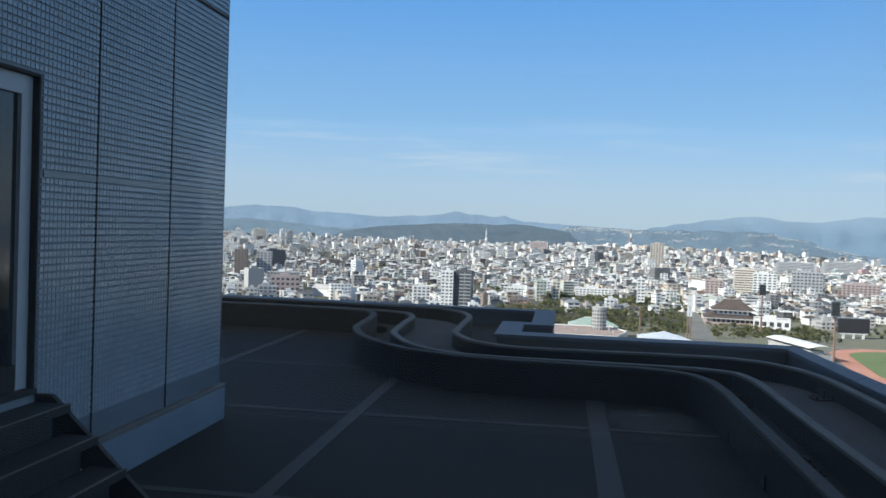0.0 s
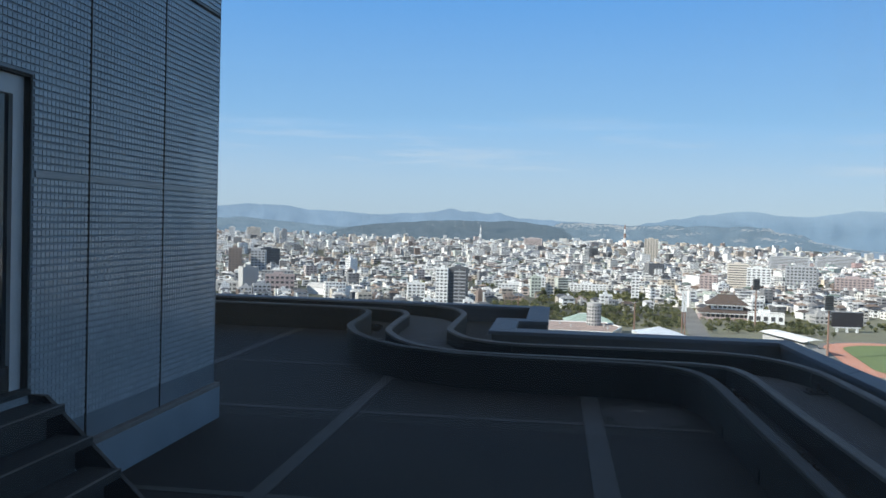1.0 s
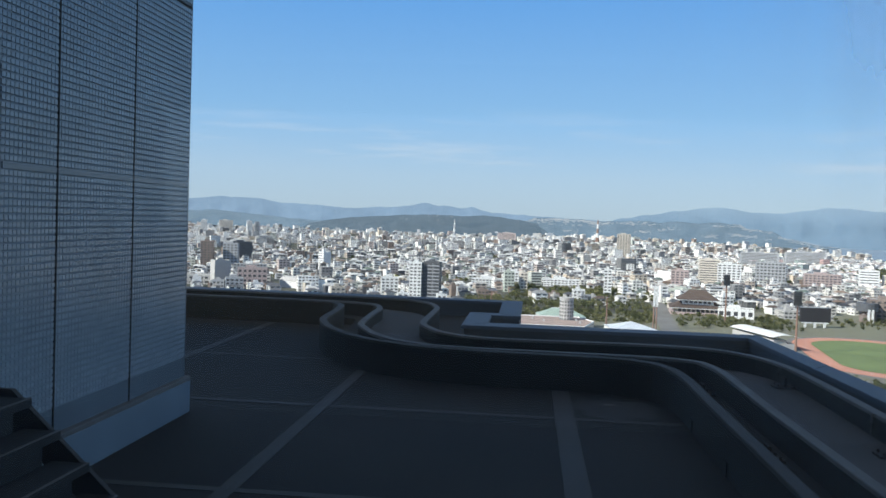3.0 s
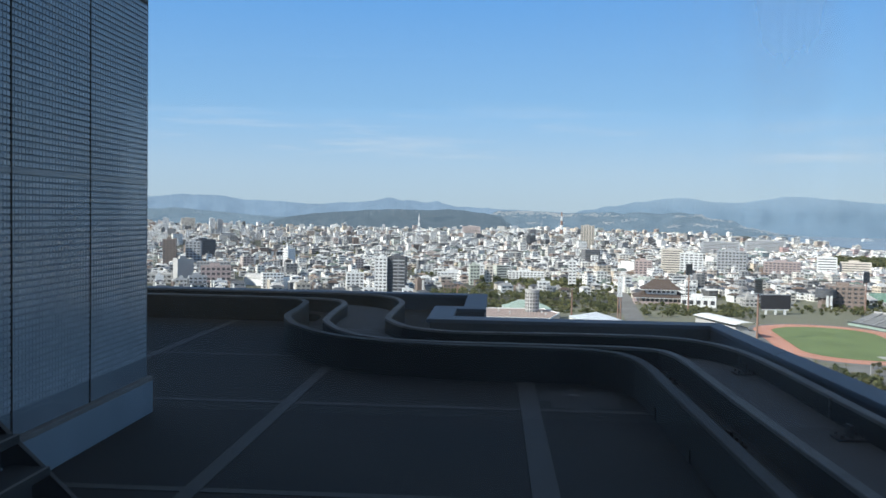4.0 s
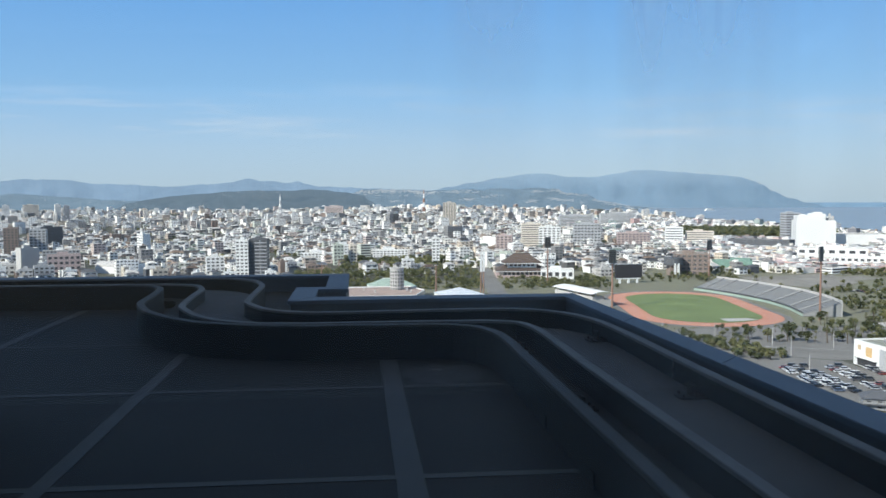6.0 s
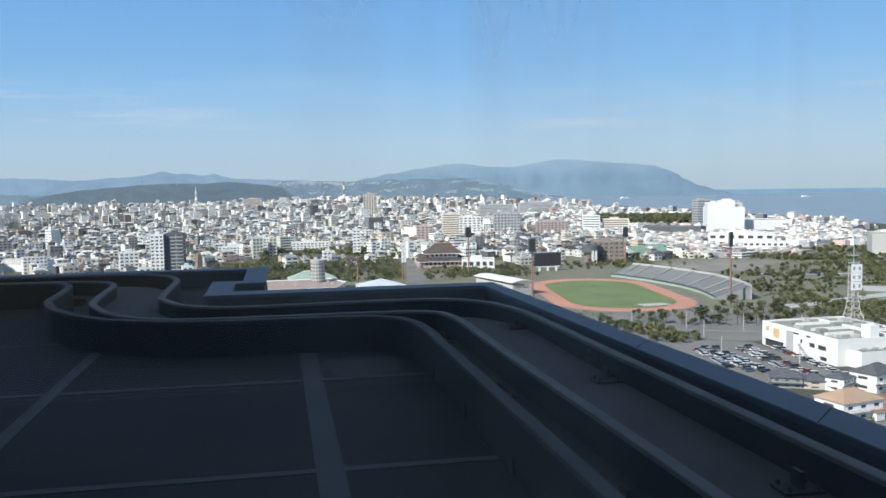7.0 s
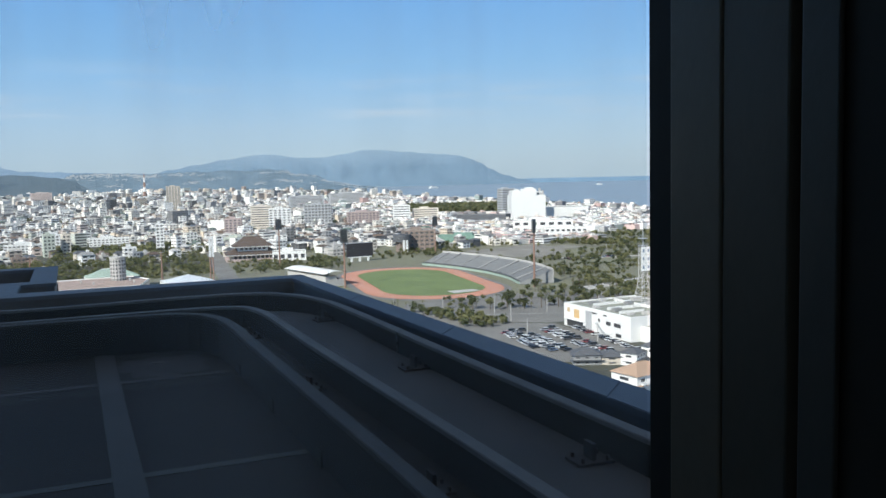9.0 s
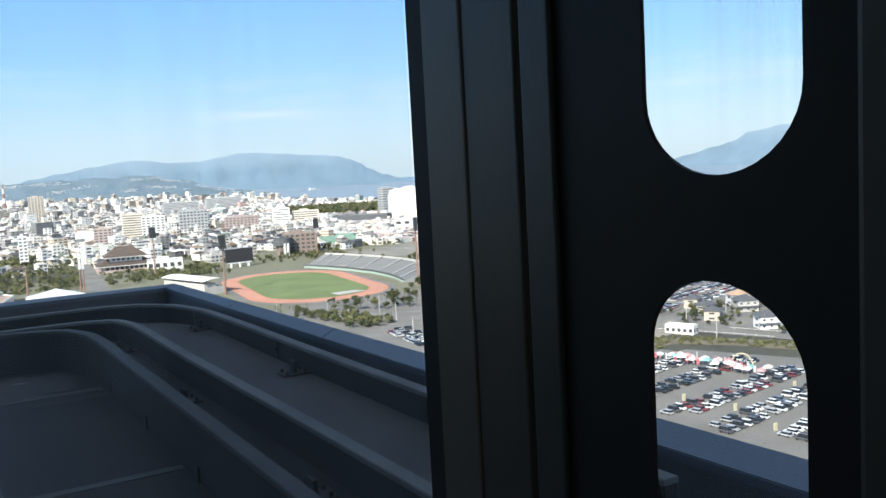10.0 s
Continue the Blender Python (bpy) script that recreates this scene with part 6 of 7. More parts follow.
tagged(ob, label="tall mast with two white panels on red-brown legs", category="mast")
for x, y, h in ((60, 673, 24), (-30, 720, 22)):
    ob = base("pole", x, y, GROUND)
    bm = bmesh.new()
    add_tube(bm, (0, 0, 0), (0, 0, h), 0.7, 0.35, 8)
    part("shaft", bm, M_ORANGE, ob)
    part("crossarm", boxes((-1.6, 1.6, -0.2, 0.2, h - 1.2, h - 0.8)), M_STEEL, ob)
    tagged(ob, label="slim red-brown pole by the sports ground", category="pole")

# ---- roads, lots, canal ----
def strip(name, pts, width, z, mat, label, category):
    path = [Vector(p) for p in pts]
    bm = bmesh.new()
    nr = offsets(path)
    row = [(bm.verts.new((p.x + n.x * width / 2, p.y + n.y * width / 2, GROUND + z)), bm.verts.new((p.x - n.x * width / 2, p.y - n.y * width / 2, GROUND + z))) for p, n in zip(path, nr)]
    for a, b in zip(row, row[1:]):
        bm.faces.new((a[0], a[1], b[1], b[0]))
    bmesh.ops.recalc_face_normals(bm, faces=bm.faces)
    return structure(finish(name, bm, mat), label, category)


sheet("parking_lot", [(120, 300), (222, 300), (222, 380), (150, 425), (110, 400)], 0.12, M_ASPHALT, "asphalt car park in front of the shop", "car park")
sheet("parking_lot", [(110, 80), (310, 80), (282, 190), (256, 246), (110, 229)], 0.12, M_ASPHALT, "large asphalt car park", "car park")
sheet("parking_lot", [(286, 300), (420, 345), (470, 420), (330, 420)], 0.14, M_ASPHALT, "asphalt car park beyond the canal", "car park")
M_BANK = material("canal_bank", (0.24, 0.20, 0.15), 0.95, vary=0.35, scale=0.1, fine=1, bump=0, tint=(0.19, 0.18, 0.11))
M_CANAL = material("canal_water", (0.19, 0.18, 0.145), 0.8, vary=0.2, scale=0.1, fine=1, bump=0, spec=0.1)
sheet("yard_ground", [(194, 256), (240, 266), (286, 272), (300, 296), (232, 277), (196, 262)], 0.16, M_YARD, "brown earth yard beside the houses", "yard")
sheet("yard_ground", [(302, 232), (420, 226), (430, 345), (286, 300), (284, 284)], 0.1, M_ASPHALT, "grey worn ground between the small houses", "yard")
sheet("forecourt", [(150, 425), (222, 382), (300, 384), (330, 400), (300, 470), (250, 488), (180, 480)], 0.11, M_ASPHALT, "grey asphalt forecourt south of the stadium", "forecourt")
M_COURT = material("court_surface", (0.30, 0.36, 0.31), 0.9, vary=0.1, scale=0.05, fine=1, bump=0)
sheet("court", [(405, 548), (424, 552), (462, 532), (450, 516)], 0.2, M_COURT, "pale green sports court in the park", "sports court")
sheet("court", [(376, 494), (392, 500), (424, 488), (414, 474)], 0.2, M_COURT, "pale green sports court in the park", "sports court")
sheet("open_field", [(370, 715), (378, 752), (460, 764), (470, 738)], 0.2, M_YARD, "dry sandy field in the park", "field")
sheet("dry_field", [(349, 767), (443, 792), (433, 717), (383, 664), (340, 713)], 0.17, M_YARD, "dry olive lawn with scattered small trees", "lawn")
sheet("court", [(412, 559), (456, 524), (436, 500), (395, 532)], 0.21, M_CONC, "pale paved court in the park", "paving")
strip("park_lane", [(385, 656), (430, 636), (520, 628)], 6, 0.22, M_CONC, "pale lane through the park", "lane")
M_SOIL = material("brown_soil", (0.25, 0.175, 0.13), 0.95, vary=0.4, scale=0.15, fine=1.5, bump=0)
sheet("soil_plot", [(194, 253.5), (216, 252), (238, 259), (240, 275), (198, 276)], 0.2, M_SOIL, "bare brown soil plot beside the houses", "soil plot")
strip("canal_bank", [(212, 251), (232, 257), (262, 263), (280, 241), (296, 206), (330, 130)], 14, 0.22, M_BANK, "brown grassy canal bank", "bank")
strip("canal", [(224, 253), (234, 256), (264, 261), (283, 239), (299, 205), (333, 130)], 4, 0.30, M_CANAL, "narrow dark canal", "canal")
strip("road_5", [(90, 231), (190, 239.5), (226, 244), (250, 249)], 8, 0.25, M_ASPHALT, "asphalt lane between the car park and the houses", "road")
strip("road_1", [(60, 470), (160, 440), (240, 405), (330, 372), (520, 330)], 13, 0.16, M_ASPHALT, "asphalt road past the shop", "road")
strip("road_2", [(105, 630), (109, 680), (118, 780), (132, 905), (150, 1300)], 15, 0.14, M_ASPHALT, "grey avenue into the town", "road")
strip("road_3", [(262, 300), (282, 283), (301, 233), (312, 190), (330, 140)], 8, 0.26, M_ASPHALT, "asphalt lane along the canal", "road")
strip("road_4", [(300, 480), (420, 520), (560, 560), (760, 620)], 12, 0.16, M_CONC, "pale park road", "road")
for name, pts in (("road_line", [(60, 470), (160, 440), (240, 405), (330, 372), (520, 330)]),):
    strip(name, pts, 0.4, 0.22, M_WHITELINE, "white centre line", "road line")

# ---- cars ----
def car_template(paint, label, van=False):
    ob = base("car")
    h0 = 0.85 if not van else 0.95
    bm = bmesh.new()
    add_box(bm, -0.84, 0.84, -2.1, 2.1, 0.30, h0)
    bmesh.ops.bevel(bm, geom=[e for e in bm.edges], offset=0.13, segments=2, affect="EDGES")
    part("body", bm, paint, ob)
    bm = bmesh.new()
    y0, y1, ht = (-1.2, 1.9, 1.45) if not van else (-1.5, 2.0, 1.9)
    lo = [bm.verts.new(p) for p in ((-0.76, y0, h0 - 0.02), (0.76, y0, h0 - 0.02), (0.76, y1, h0 - 0.02), (-0.76, y1, h0 - 0.02))]
    hi = [bm.verts.new(p) for p in ((-0.62, y0 + 0.6, ht - 0.06), (0.62, y0 + 0.6, ht - 0.06), (0.62, y1 - 0.35, ht - 0.06), (-0.62, y1 - 0.35, ht - 0.06))]
    for k in range(4):
        bm.faces.new((lo[k], lo[(k + 1) % 4], hi[(k + 1) % 4], hi[k]))
    part("windows", bm, M_CARGLASS, ob, "dark car windows")
    part("cabin_roof", boxes((-0.63, 0.63, y0 + 0.58, y1 - 0.33, ht - 0.06, ht)), paint, ob)
    for sx in (-0.78, 0.78):
        for sy in (-1.3, 1.3):
            bm = bmesh.new()
            add_tube(bm, (sx - 0.1, sy, 0.31), (sx + 0.1, sy, 0.31), 0.31, 0.31, 10)
            part("wheel", bm, M_RUBBER, ob)
    return tagged(ob, label=label, category="car", group="parked cars")


paints = [("white", (0.78, 0.78, 0.78)), ("white", (0.78, 0.78, 0.78)), ("silver", (0.45, 0.46, 0.48)), ("black", (0.03, 0.03, 0.035)), ("dark grey", (0.10, 0.10, 0.11)), ("red", (0.27, 0.06, 0.06)), ("blue", (0.13, 0.17, 0.25))]
cars = []
for k, (nm, col) in enumerate(paints):
    m = material("car_paint_" + nm.replace(" ", "_") + str(k), col, 0.3, 0.1, vary=0.04, bump=0)
    van = k in (1, 4)
    cars.append(car_template(m, f"{nm} parked {'van' if van else 'car'} on the asphalt", van))
spots = []


def car_rows(ox, oy, ang, rows, cols, row_gap, fill, jitter=0.25, gap=2.8):
    a = radians(ang)
    c, s = math.cos(a), math.sin(a)
    for r in range(rows):
        for k in range(cols):
            if rnd.random() > fill:
                continue
            u, v = k * gap + rnd.uniform(-jitter, jitter), r // 2 * row_gap + (r % 2) * 5.3 + rnd.uniform(-jitter, jitter)
            spots.append((ox + u * c - v * s, oy + u * s + v * c, ang + (180 if rnd.random() < 0.4 else 0) + rnd.uniform(-2, 2)))


car_rows(188, 203.5, 9, 2, 24, 17, 0.76, gap=3.1)
car_rows(188, 182.2, 9, 2, 24, 17, 0.82, gap=3.1)
car_rows(186, 164.0, 9, 2, 24, 17, 0.80, gap=3.1)
car_rows(190, 146.0, 9, 2, 14, 17, 0.7, gap=3.1)
car_rows(214, 226, 9, 2, 12, 17, 0.85)
car_rows(183, 218, 9, 2, 8, 17, 0.85)
car_rows(183, 330, 84, 1, 14, 16, 0.8)
car_rows(192, 318, 84, 2, 19, 16, 0.72)
car_rows(206.5, 308, 84, 2, 22, 16, 0.72)
car_rows(217, 298, 84, 1, 24, 16, 0.8)
car_rows(240, 283, 15, 2, 5, 17, 0.8)
spots = spots[:330]
close_cars = len(spots)
car_rows(342, 318, 18, 10, 32, 15, 0.85)
car_rows(306, 312, 18, 3, 10, 15, 0.8)
car_rows(336, 300, -33, 2, 12, 15, 0.85)
car_rows(322, 262, -60, 2, 8, 15, 0.7)
car_rows(386, 640, 2, 2, 18, 15, 0.8)
car_rows(308, 372, 16, 4, 14, 15, 0.8)
car_rows(335, 398, 16, 4, 16, 15, 0.8)
far_cars = spots[close_cars:]
for k, (x, y, r) in enumerate(spots[:close_cars]):
    src = cars[rnd.choice((0, 0, 0, 0, 1, 1, 1, 2, 2, 2, 2, 3, 3, 3, 4, 4, 4, 5, 6))]
    copy_thing(src, pose(x, y, GROUND + 0.16, 0, 0, r))
for k, ob in enumerate(cars):
    ob.matrix_basis = pose(200 + 2.8 * k, 226, GROUND + 0.16, 0, 0, 4)

# cars of the lots beyond the canal, too small to pick apart
M_FARCAR = palette("car_paints", [c for _, c in paints], 0.4)
bag = Bag()
for x, y, r in far_cars:
    a = radians(r)
    bag.block(x, y, 1.68, 4.2, GROUND + 0.35, GROUND + 0.95, a, 0, 0)
    k = len(bag.v)
    c, s = math.cos(a), math.sin(a)
    for hw, y0, y1, z in ((0.78, -1.3, 1.9, 0.93), (0.62, -0.7, 1.5, 1.45)):
        bag.v += [(x + u * c - v * s, y + u * s + v * c, GROUND + z) for u, v in ((-hw, y0), (hw, y0), (hw, y1), (-hw, y1))]
    for q, mi in (((0, 1, 5, 4), 1), ((1, 2, 6, 5), 1), ((2, 3, 7, 6), 1), ((3, 0, 4, 7), 1)):
        bag.f.append(tuple(i + k for i in q))
        bag.m.append(mi)
    bag.quad([bag.v[k + 4 + i] for i in range(4)], 0)
fc = bag.make("far_parked_cars", [M_FARCAR, M_CARGLASS])
tagged(fc, label="parked cars in the lots beyond the canal", category="cars", kind="stuff")

# banners and tents of a car fair in the lot
M_FLAG = material("red_banner", (0.66, 0.36, 0.36), 0.7, bump=0)
M_YELLOW = material("yellow_paint", (0.55, 0.50, 0.34), 0.7, bump=0)
M_TEAL = material("teal_canvas", (0.22, 0.48, 0.50), 0.7, bump=0)
for k in range(26):
    x, y = 238 + 0.33 * k + rnd.uniform(-5, 2), 243 - 1.75 * k + rnd.uniform(-1.5, 1.5)
    ob = base("tent", x, y, GROUND + 0.12, 30 + rnd.uniform(-8, 8))
    bg_ = Bag()
    bg_.gable(0, 0, 2.6, 2.2, 2.2, 0.8, 0, 0, 0)
    rf = bg_.make("canopy", [M_TEAL if k % 9 == 4 else (M_FLAG if k % 3 == 1 else M_WHITE)])
    rf.parent = ob
    for sx in (-1.2, 1.2):
        for sy in (-1.0, 1.0):
            bm = bmesh.new()
            add_tube(bm, (sx, sy, 0), (sx, sy, 2.4), 0.05, 0.05, 5)
            part("post", bm, M_STEEL, ob)
    tagged(ob, label="small teal sales tent in the car park" if k % 9 == 4 else "small pinkish red sales tent in the car park" if k % 3 == 1 else "small white sales tent in the car park", category="tent", group="sales tents")
M_FLAGRED = material("red_flag_cloth", (0.55, 0.12, 0.13), 0.8, bump=0)
for k in range(30):
    x, y = 236 + 0.33 * k + rnd.uniform(-6, 5), 244 - 1.6 * k + rnd.uniform(-3, 3)
    ob = base("banner_flag", x, y, GROUND + 0.12, rnd.uniform(0, 180))
    bm = bmesh.new()
    add_tube(bm, (0, 0, 0), (0, 0, 3.4), 0.05, 0.04, 5)
    part("pole", bm, M_STEEL, ob)
    cloth = rnd.choice(((M_FLAGRED, "red"), (M_WHITE, "white"), (M_FLAG, "pink"), (M_FLAGRED, "red")))
    part("cloth", boxes((0.05, 0.95, -0.015, 0.015, 1.2, 3.35)), cloth[0], ob)
    tagged(ob, label=f"tall {cloth[1]} banner flag beside the sales tents", category="flag", group="banner flags")
for x, y in ((250, 213),):
    ob = base("balloon_arch", x, y, GROUND + 0.12, -52)
    bm = bmesh.new()
    pts = [Vector((-3.8 * math.cos(math.pi * k / 12), 0, 4.6 * math.sin(math.pi * k / 12))) for k in range(13)]
    for a, b in zip(pts, pts[1:]):
        add_tube(bm, a, b, 0.3, 0.3, 7, caps=False)
    part("arch", bm, M_YELLOW, ob)
    tagged(ob, label="pale yellow balloon arch in the car park", category="arch")
for x, y in ((201.4, 194.6), (204.6, 177.0), (238.6, 182.0), (197.5, 157)):
    ob = base("pillar_sign", x, y, GROUND + 0.12)
    part("post", boxes((-0.6, 0.6, -0.25, 0.25, 0, 2.2), bevel=0.05), M_YELLOW, ob)
    tagged(ob, label="yellow pillar sign in the car park", category="sign", group="pillar signs")

# white guard rails along the canal lane
for pts in ([(268, 292), (279, 280), (292, 250), (297, 236)], [(300, 262), (309, 236), (318, 205)]):
    rail = base("guard_rail", 0, 0, GROUND)
    path = [Vector(p) for p in pts]
    bm = bmesh.new()
    sweep(bm, path, [(-0.05, 0.6), (0.05, 0.6), (0.05, 0.8), (-0.05, 0.8)])
    part("beam", bm, M_CONC, rail)
    for p, q in zip(path, path[1:]):
        for k in range(int((q - p).length / 4)):
            c = p.lerp(q, (k + 0.5) / max(1, int((q - p).length / 4)))
            part("post", boxes((c.x - 0.08, c.x + 0.08, c.y - 0.08, c.y + 0.08, 0.2, 0.95)), M_WHITE, rail)
    tagged(rail, label="white steel guard rail along the lane", category="guard rail", group="guard rails")

# street lamps and poles
def street_lamp(x, y, h=9):
    ob = base("street_lamp", x, y, GROUND, rnd.uniform(0, 360))
    bm = bmesh.new()
    add_tube(bm, (0, 0, 0), (0, 0, h), 0.24, 0.16, 6)
    part("pole", bm, M_CONC, ob)
    bm = bmesh.new()
    add_tube(bm, (0, 0, h), (1.6, 0, h + 0.3), 0.07, 0.06, 5)
    part("arm", bm, M_STEEL, ob)
    part("lamp", boxes((1.4, 2.3, -0.15, 0.15, h + 0.22, h + 0.38)), M_CONC, ob)
    return tagged(ob, label="grey street lamp on a tall pole", category="street lamp", group="street lamps")


lamp0 = street_lamp(160, 447)
for x, y in ((185, 437), (210, 424), (236, 412), (262, 401), (290, 391), (320, 380), (352, 372), (300, 287), (330, 290), (365, 298), (282, 253), (310, 243), (205, 395), (190, 350), (215, 330), (420, 500), (455, 520), (490, 535), (470, 640), (440, 660)):
    copy_thing(lamp0, pose(x, y, GROUND, 0, 0, rnd.uniform(0, 360)))

# fishing boats and ships in the bay
def ship(x, y, l, rot, label):
    ob = base("ship", x, y, GROUND + 0.6, rot)
    bm = bmesh.new()
    prism(bm, [(-l / 2, -l * 0.07), (l * 0.36, -l * 0.07), (l / 2, 0), (l * 0.36, l * 0.07), (-l / 2, l * 0.07)], 0, l * 0.055)
    part("hull", bm, M_WHITE, ob)
    part("superstructure", boxes((-l * 0.42, l * 0.25, -l * 0.055, l * 0.055, l * 0.055, l * 0.13), (-l * 0.30, l * 0.12, -l * 0.045, l * 0.045, l * 0.13, l * 0.17)), M_WHITE, ob)
    part("funnel", boxes((-l * 0.2, -l * 0.14, -l * 0.02, l * 0.02, l * 0.17, l * 0.23)), M_DARKW, ob)
    return tagged(ob, label=label, category="ship")


ship(1490, 3590, 62, 25, "white ferry under way in the bay")
ship(2140, 3265, 42, 12, "small white ship far out in the bay")

# ---- trees ----
def crown_faces(put, cx, cy, cz, rx, rz, n, size, r):
    """Scatters bent leaf clumps over an uneven crown."""
    lobes = [(r.uniform(-0.45, 0.45) * rx, r.uniform(-0.45, 0.45) * rx, r.uniform(-0.35, 0.4) * rz, r.uniform(0.45, 0.75)) for _ in range(6)]
    for _ in range(n):
        lx, ly, lz, lr = r.choice(lobes)
        d = Vector((r.gauss(0, 1), r.gauss(0, 1), r.gauss(0, 1))).normalized()
        rad = lr * (0.55 + 0.5 * r.random())
        p = Vector((cx + lx + d.x * rx * rad, cy + ly + d.y * rx * rad, cz + lz + d.z * rz * rad))
        up = (d + Vector((r.gauss(0, 0.5), r.gauss(0, 0.5), 0.6 + r.gauss(0, 0.4)))).normalized()
        e = up.orthogonal().normalized()
        g = up.cross(e)
        s = size * r.uniform(0.6, 1.3)
        put([tuple(p + e * s - g * s * 0.7), tuple(p + e * s * 0.2 + g * s + up * s * 0.2), tuple(p - e * s + g * s * 0.3), tuple(p - e * s * 0.4 - g * s - up * s * 0.2)])


def tree_template(h, rx, rz, leaf, label, seed, n=190, size=0.55):
    r = random.Random(seed)
    ob = base("tree")
    bm = bmesh.new()
    add_tube(bm, (0, 0, 0), (0.1, 0.05, h * 0.5), 0.26, 0.15, 7)
    for k in range(4):
        a = r.uniform(0, 6.3)
        add_tube(bm, (0.08, 0.04, h * (0.34 + 0.05 * k)), (math.cos(a) * rx * 0.6, math.sin(a) * rx * 0.6, h * (0.6 + 0.06 * k)), 0.11, 0.04, 5)
    part("trunk", bm, M_TRUNK, ob)
    bg_ = Bag()
    crown_faces(lambda q: bg_.quad(q, 0), 0, 0, h * 0.66, rx, rz, n, size, r)
    cr_ = bg_.make("crown", [leaf])
    cr_.parent = ob
    return tagged(ob, label=label, category="tree", group="park trees")


def palm_template(h, seed, label):
    r = random.Random(seed)
    ob = base("palm_tree")
    bm = bmesh.new()
    add_tube(bm, (0, 0, 0), (0.2, 0.1, h), 0.28, 0.2, 7)
    part("trunk", bm, M_TRUNK, ob)
    bg_ = Bag()
    for k in range(22):
        a, tilt = r.uniform(0, 6.3), r.uniform(-0.5, 0.9)
        p = Vector((0.2, 0.1, h))
        side = Vector((-math.sin(a), math.cos(a), 0))
        for s in range(4):
            d = Vector((math.cos(a) * math.cos(tilt), math.sin(a) * math.cos(tilt), math.sin(tilt)))
            q = p + d * 0.75
            w0, w1 = 0.34 * (1 - s / 5), 0.34 * (1 - (s + 1) / 5)
            bg_.quad([tuple(p - side * w0), tuple(q - side * w1), tuple(q + side * w1), tuple(p + side * w0)], 0)
            p, tilt = q, tilt - 0.42
    fr = bg_.make("fronds", [M_LEAFWARM])
    fr.parent = ob
    return tagged(ob, label=label, category="palm tree", group="park trees")


trees = [tree_template(9, 3.6, 3.2, M_LEAF, "dense dark green broadleaf tree in the park", 1), tree_template(7, 3.0, 2.6, M_LEAFWARM, "yellowing broadleaf tree in the park", 2), tree_template(11, 4.4, 3.8, M_LEAF, "tall dark green broadleaf tree in the park", 3, 230, 0.62), tree_template(6, 2.6, 2.3, M_LEAF, "small round green tree in the park", 4, 150, 0.48)]
palms = [palm_template(8.5, 5, "tall palm tree with drooping fronds"), palm_template(6.5, 6, "shorter palm tree with drooping fronds")]


def off_limits(x, y):
    if 640 < y < 900 and abs(x - 109 - 0.085 * (y - 680)) < 9.5:
        return True
    u, v = x - SC.x, y - SC.y
    lx, ly = u * cs + v * ss, -u * ss + v * cs
    if abs(lx) < 54 and abs(ly) < 100 or (240 < x < 318 and 500 < y < 700):
        return True
    if 372 < x < 466 and 472 < y < 555 and abs((y - 512) + 0.6 * (x - 418)) < 60 or 368 < x < 472 and 712 < y < 766:
        return True
    return 220 < x < 278 and 310 < y < 380 or 135 < x < 186 and 570 < y < 680 or 215 < x < 250 and 726 < y < 745


places = []
for region, n in (((168, 300, 425, 475), 80), ((262, 420, 385, 500), 70), ((318, 560, 480, 700), 200), ((300, 600, 690, 800), 80), ((200, 330, 735, 800), 60), ((55, 215, 690, 775), 110), ((255, 330, 470, 500), 14), ((300, 420, 262, 300), 30), ((238, 262, 262, 296), 9), ((286, 400, 238, 312), 34), ((236, 300, 376, 396), 20), ((440, 640, 560, 660), 60)):
    a, b, c, d = region
    for _ in range(n):
        x, y = rnd.uniform(a, b), rnd.uniform(c, d)
        if not off_limits(x, y):
            places.append((x, y))
places.sort(key=lambda q: math.hypot(*q))
picked = places[:290]
for k, (x, y) in enumerate(picked):
    src = rnd.choice(trees + palms) if y > 380 else rnd.choice(trees)
    s = rnd.uniform(0.45, 0.85) * (0.8 if y < 480 else 0.9)
    ob = copy_thing(src, pose(x, y, GROUND, 0, 0, rnd.uniform(0, 360)))
    ob.scale = (s, s, s * rnd.uniform(0.9, 1.1))
for k, ob in enumerate(trees + palms):
    ob.matrix_basis = pose(205 + 9 * k, 441 - 3.5 * k, GROUND, 0, 0, 40 * k)

bag = Bag()
far_places = places[290:] + woods
for x, y in ((rnd.uniform(-60, 112), rnd.uniform(715, 850)) for _ in range(330)):
    far_places.append((x, y))
for d, a in ((rnd.uniform(1600, 1890), radians(rnd.uniform(20.8, 27.4))) for _ in range(620)):
    far_places.append((d * math.sin(a), d * math.cos(a)))
for x, y in ((rnd.uniform(330, 640), rnd.uniform(800, 860)) for _ in range(150)):
    far_places.append((x, y))
for x, y in ((rnd.uniform(-20, 130), rnd.uniform(880, 1030)) for _ in range(170)):
    far_places.append((x, y))
for region, n in (((320, 640, 470, 720), 640), ((300, 640, 700, 800), 320), ((250, 330, 430, 500), 60), ((300, 470, 392, 470), 90)):
    a, b, c, d = region
    for _ in range(n):
        x, y = rnd.uniform(a, b), rnd.uniform(c, d)
        if not off_limits(x, y) and noise.noise((x * 0.02, y * 0.02, 3)) > -0.15:
            far_places.append((x, y))
shrub = random.Random(12)
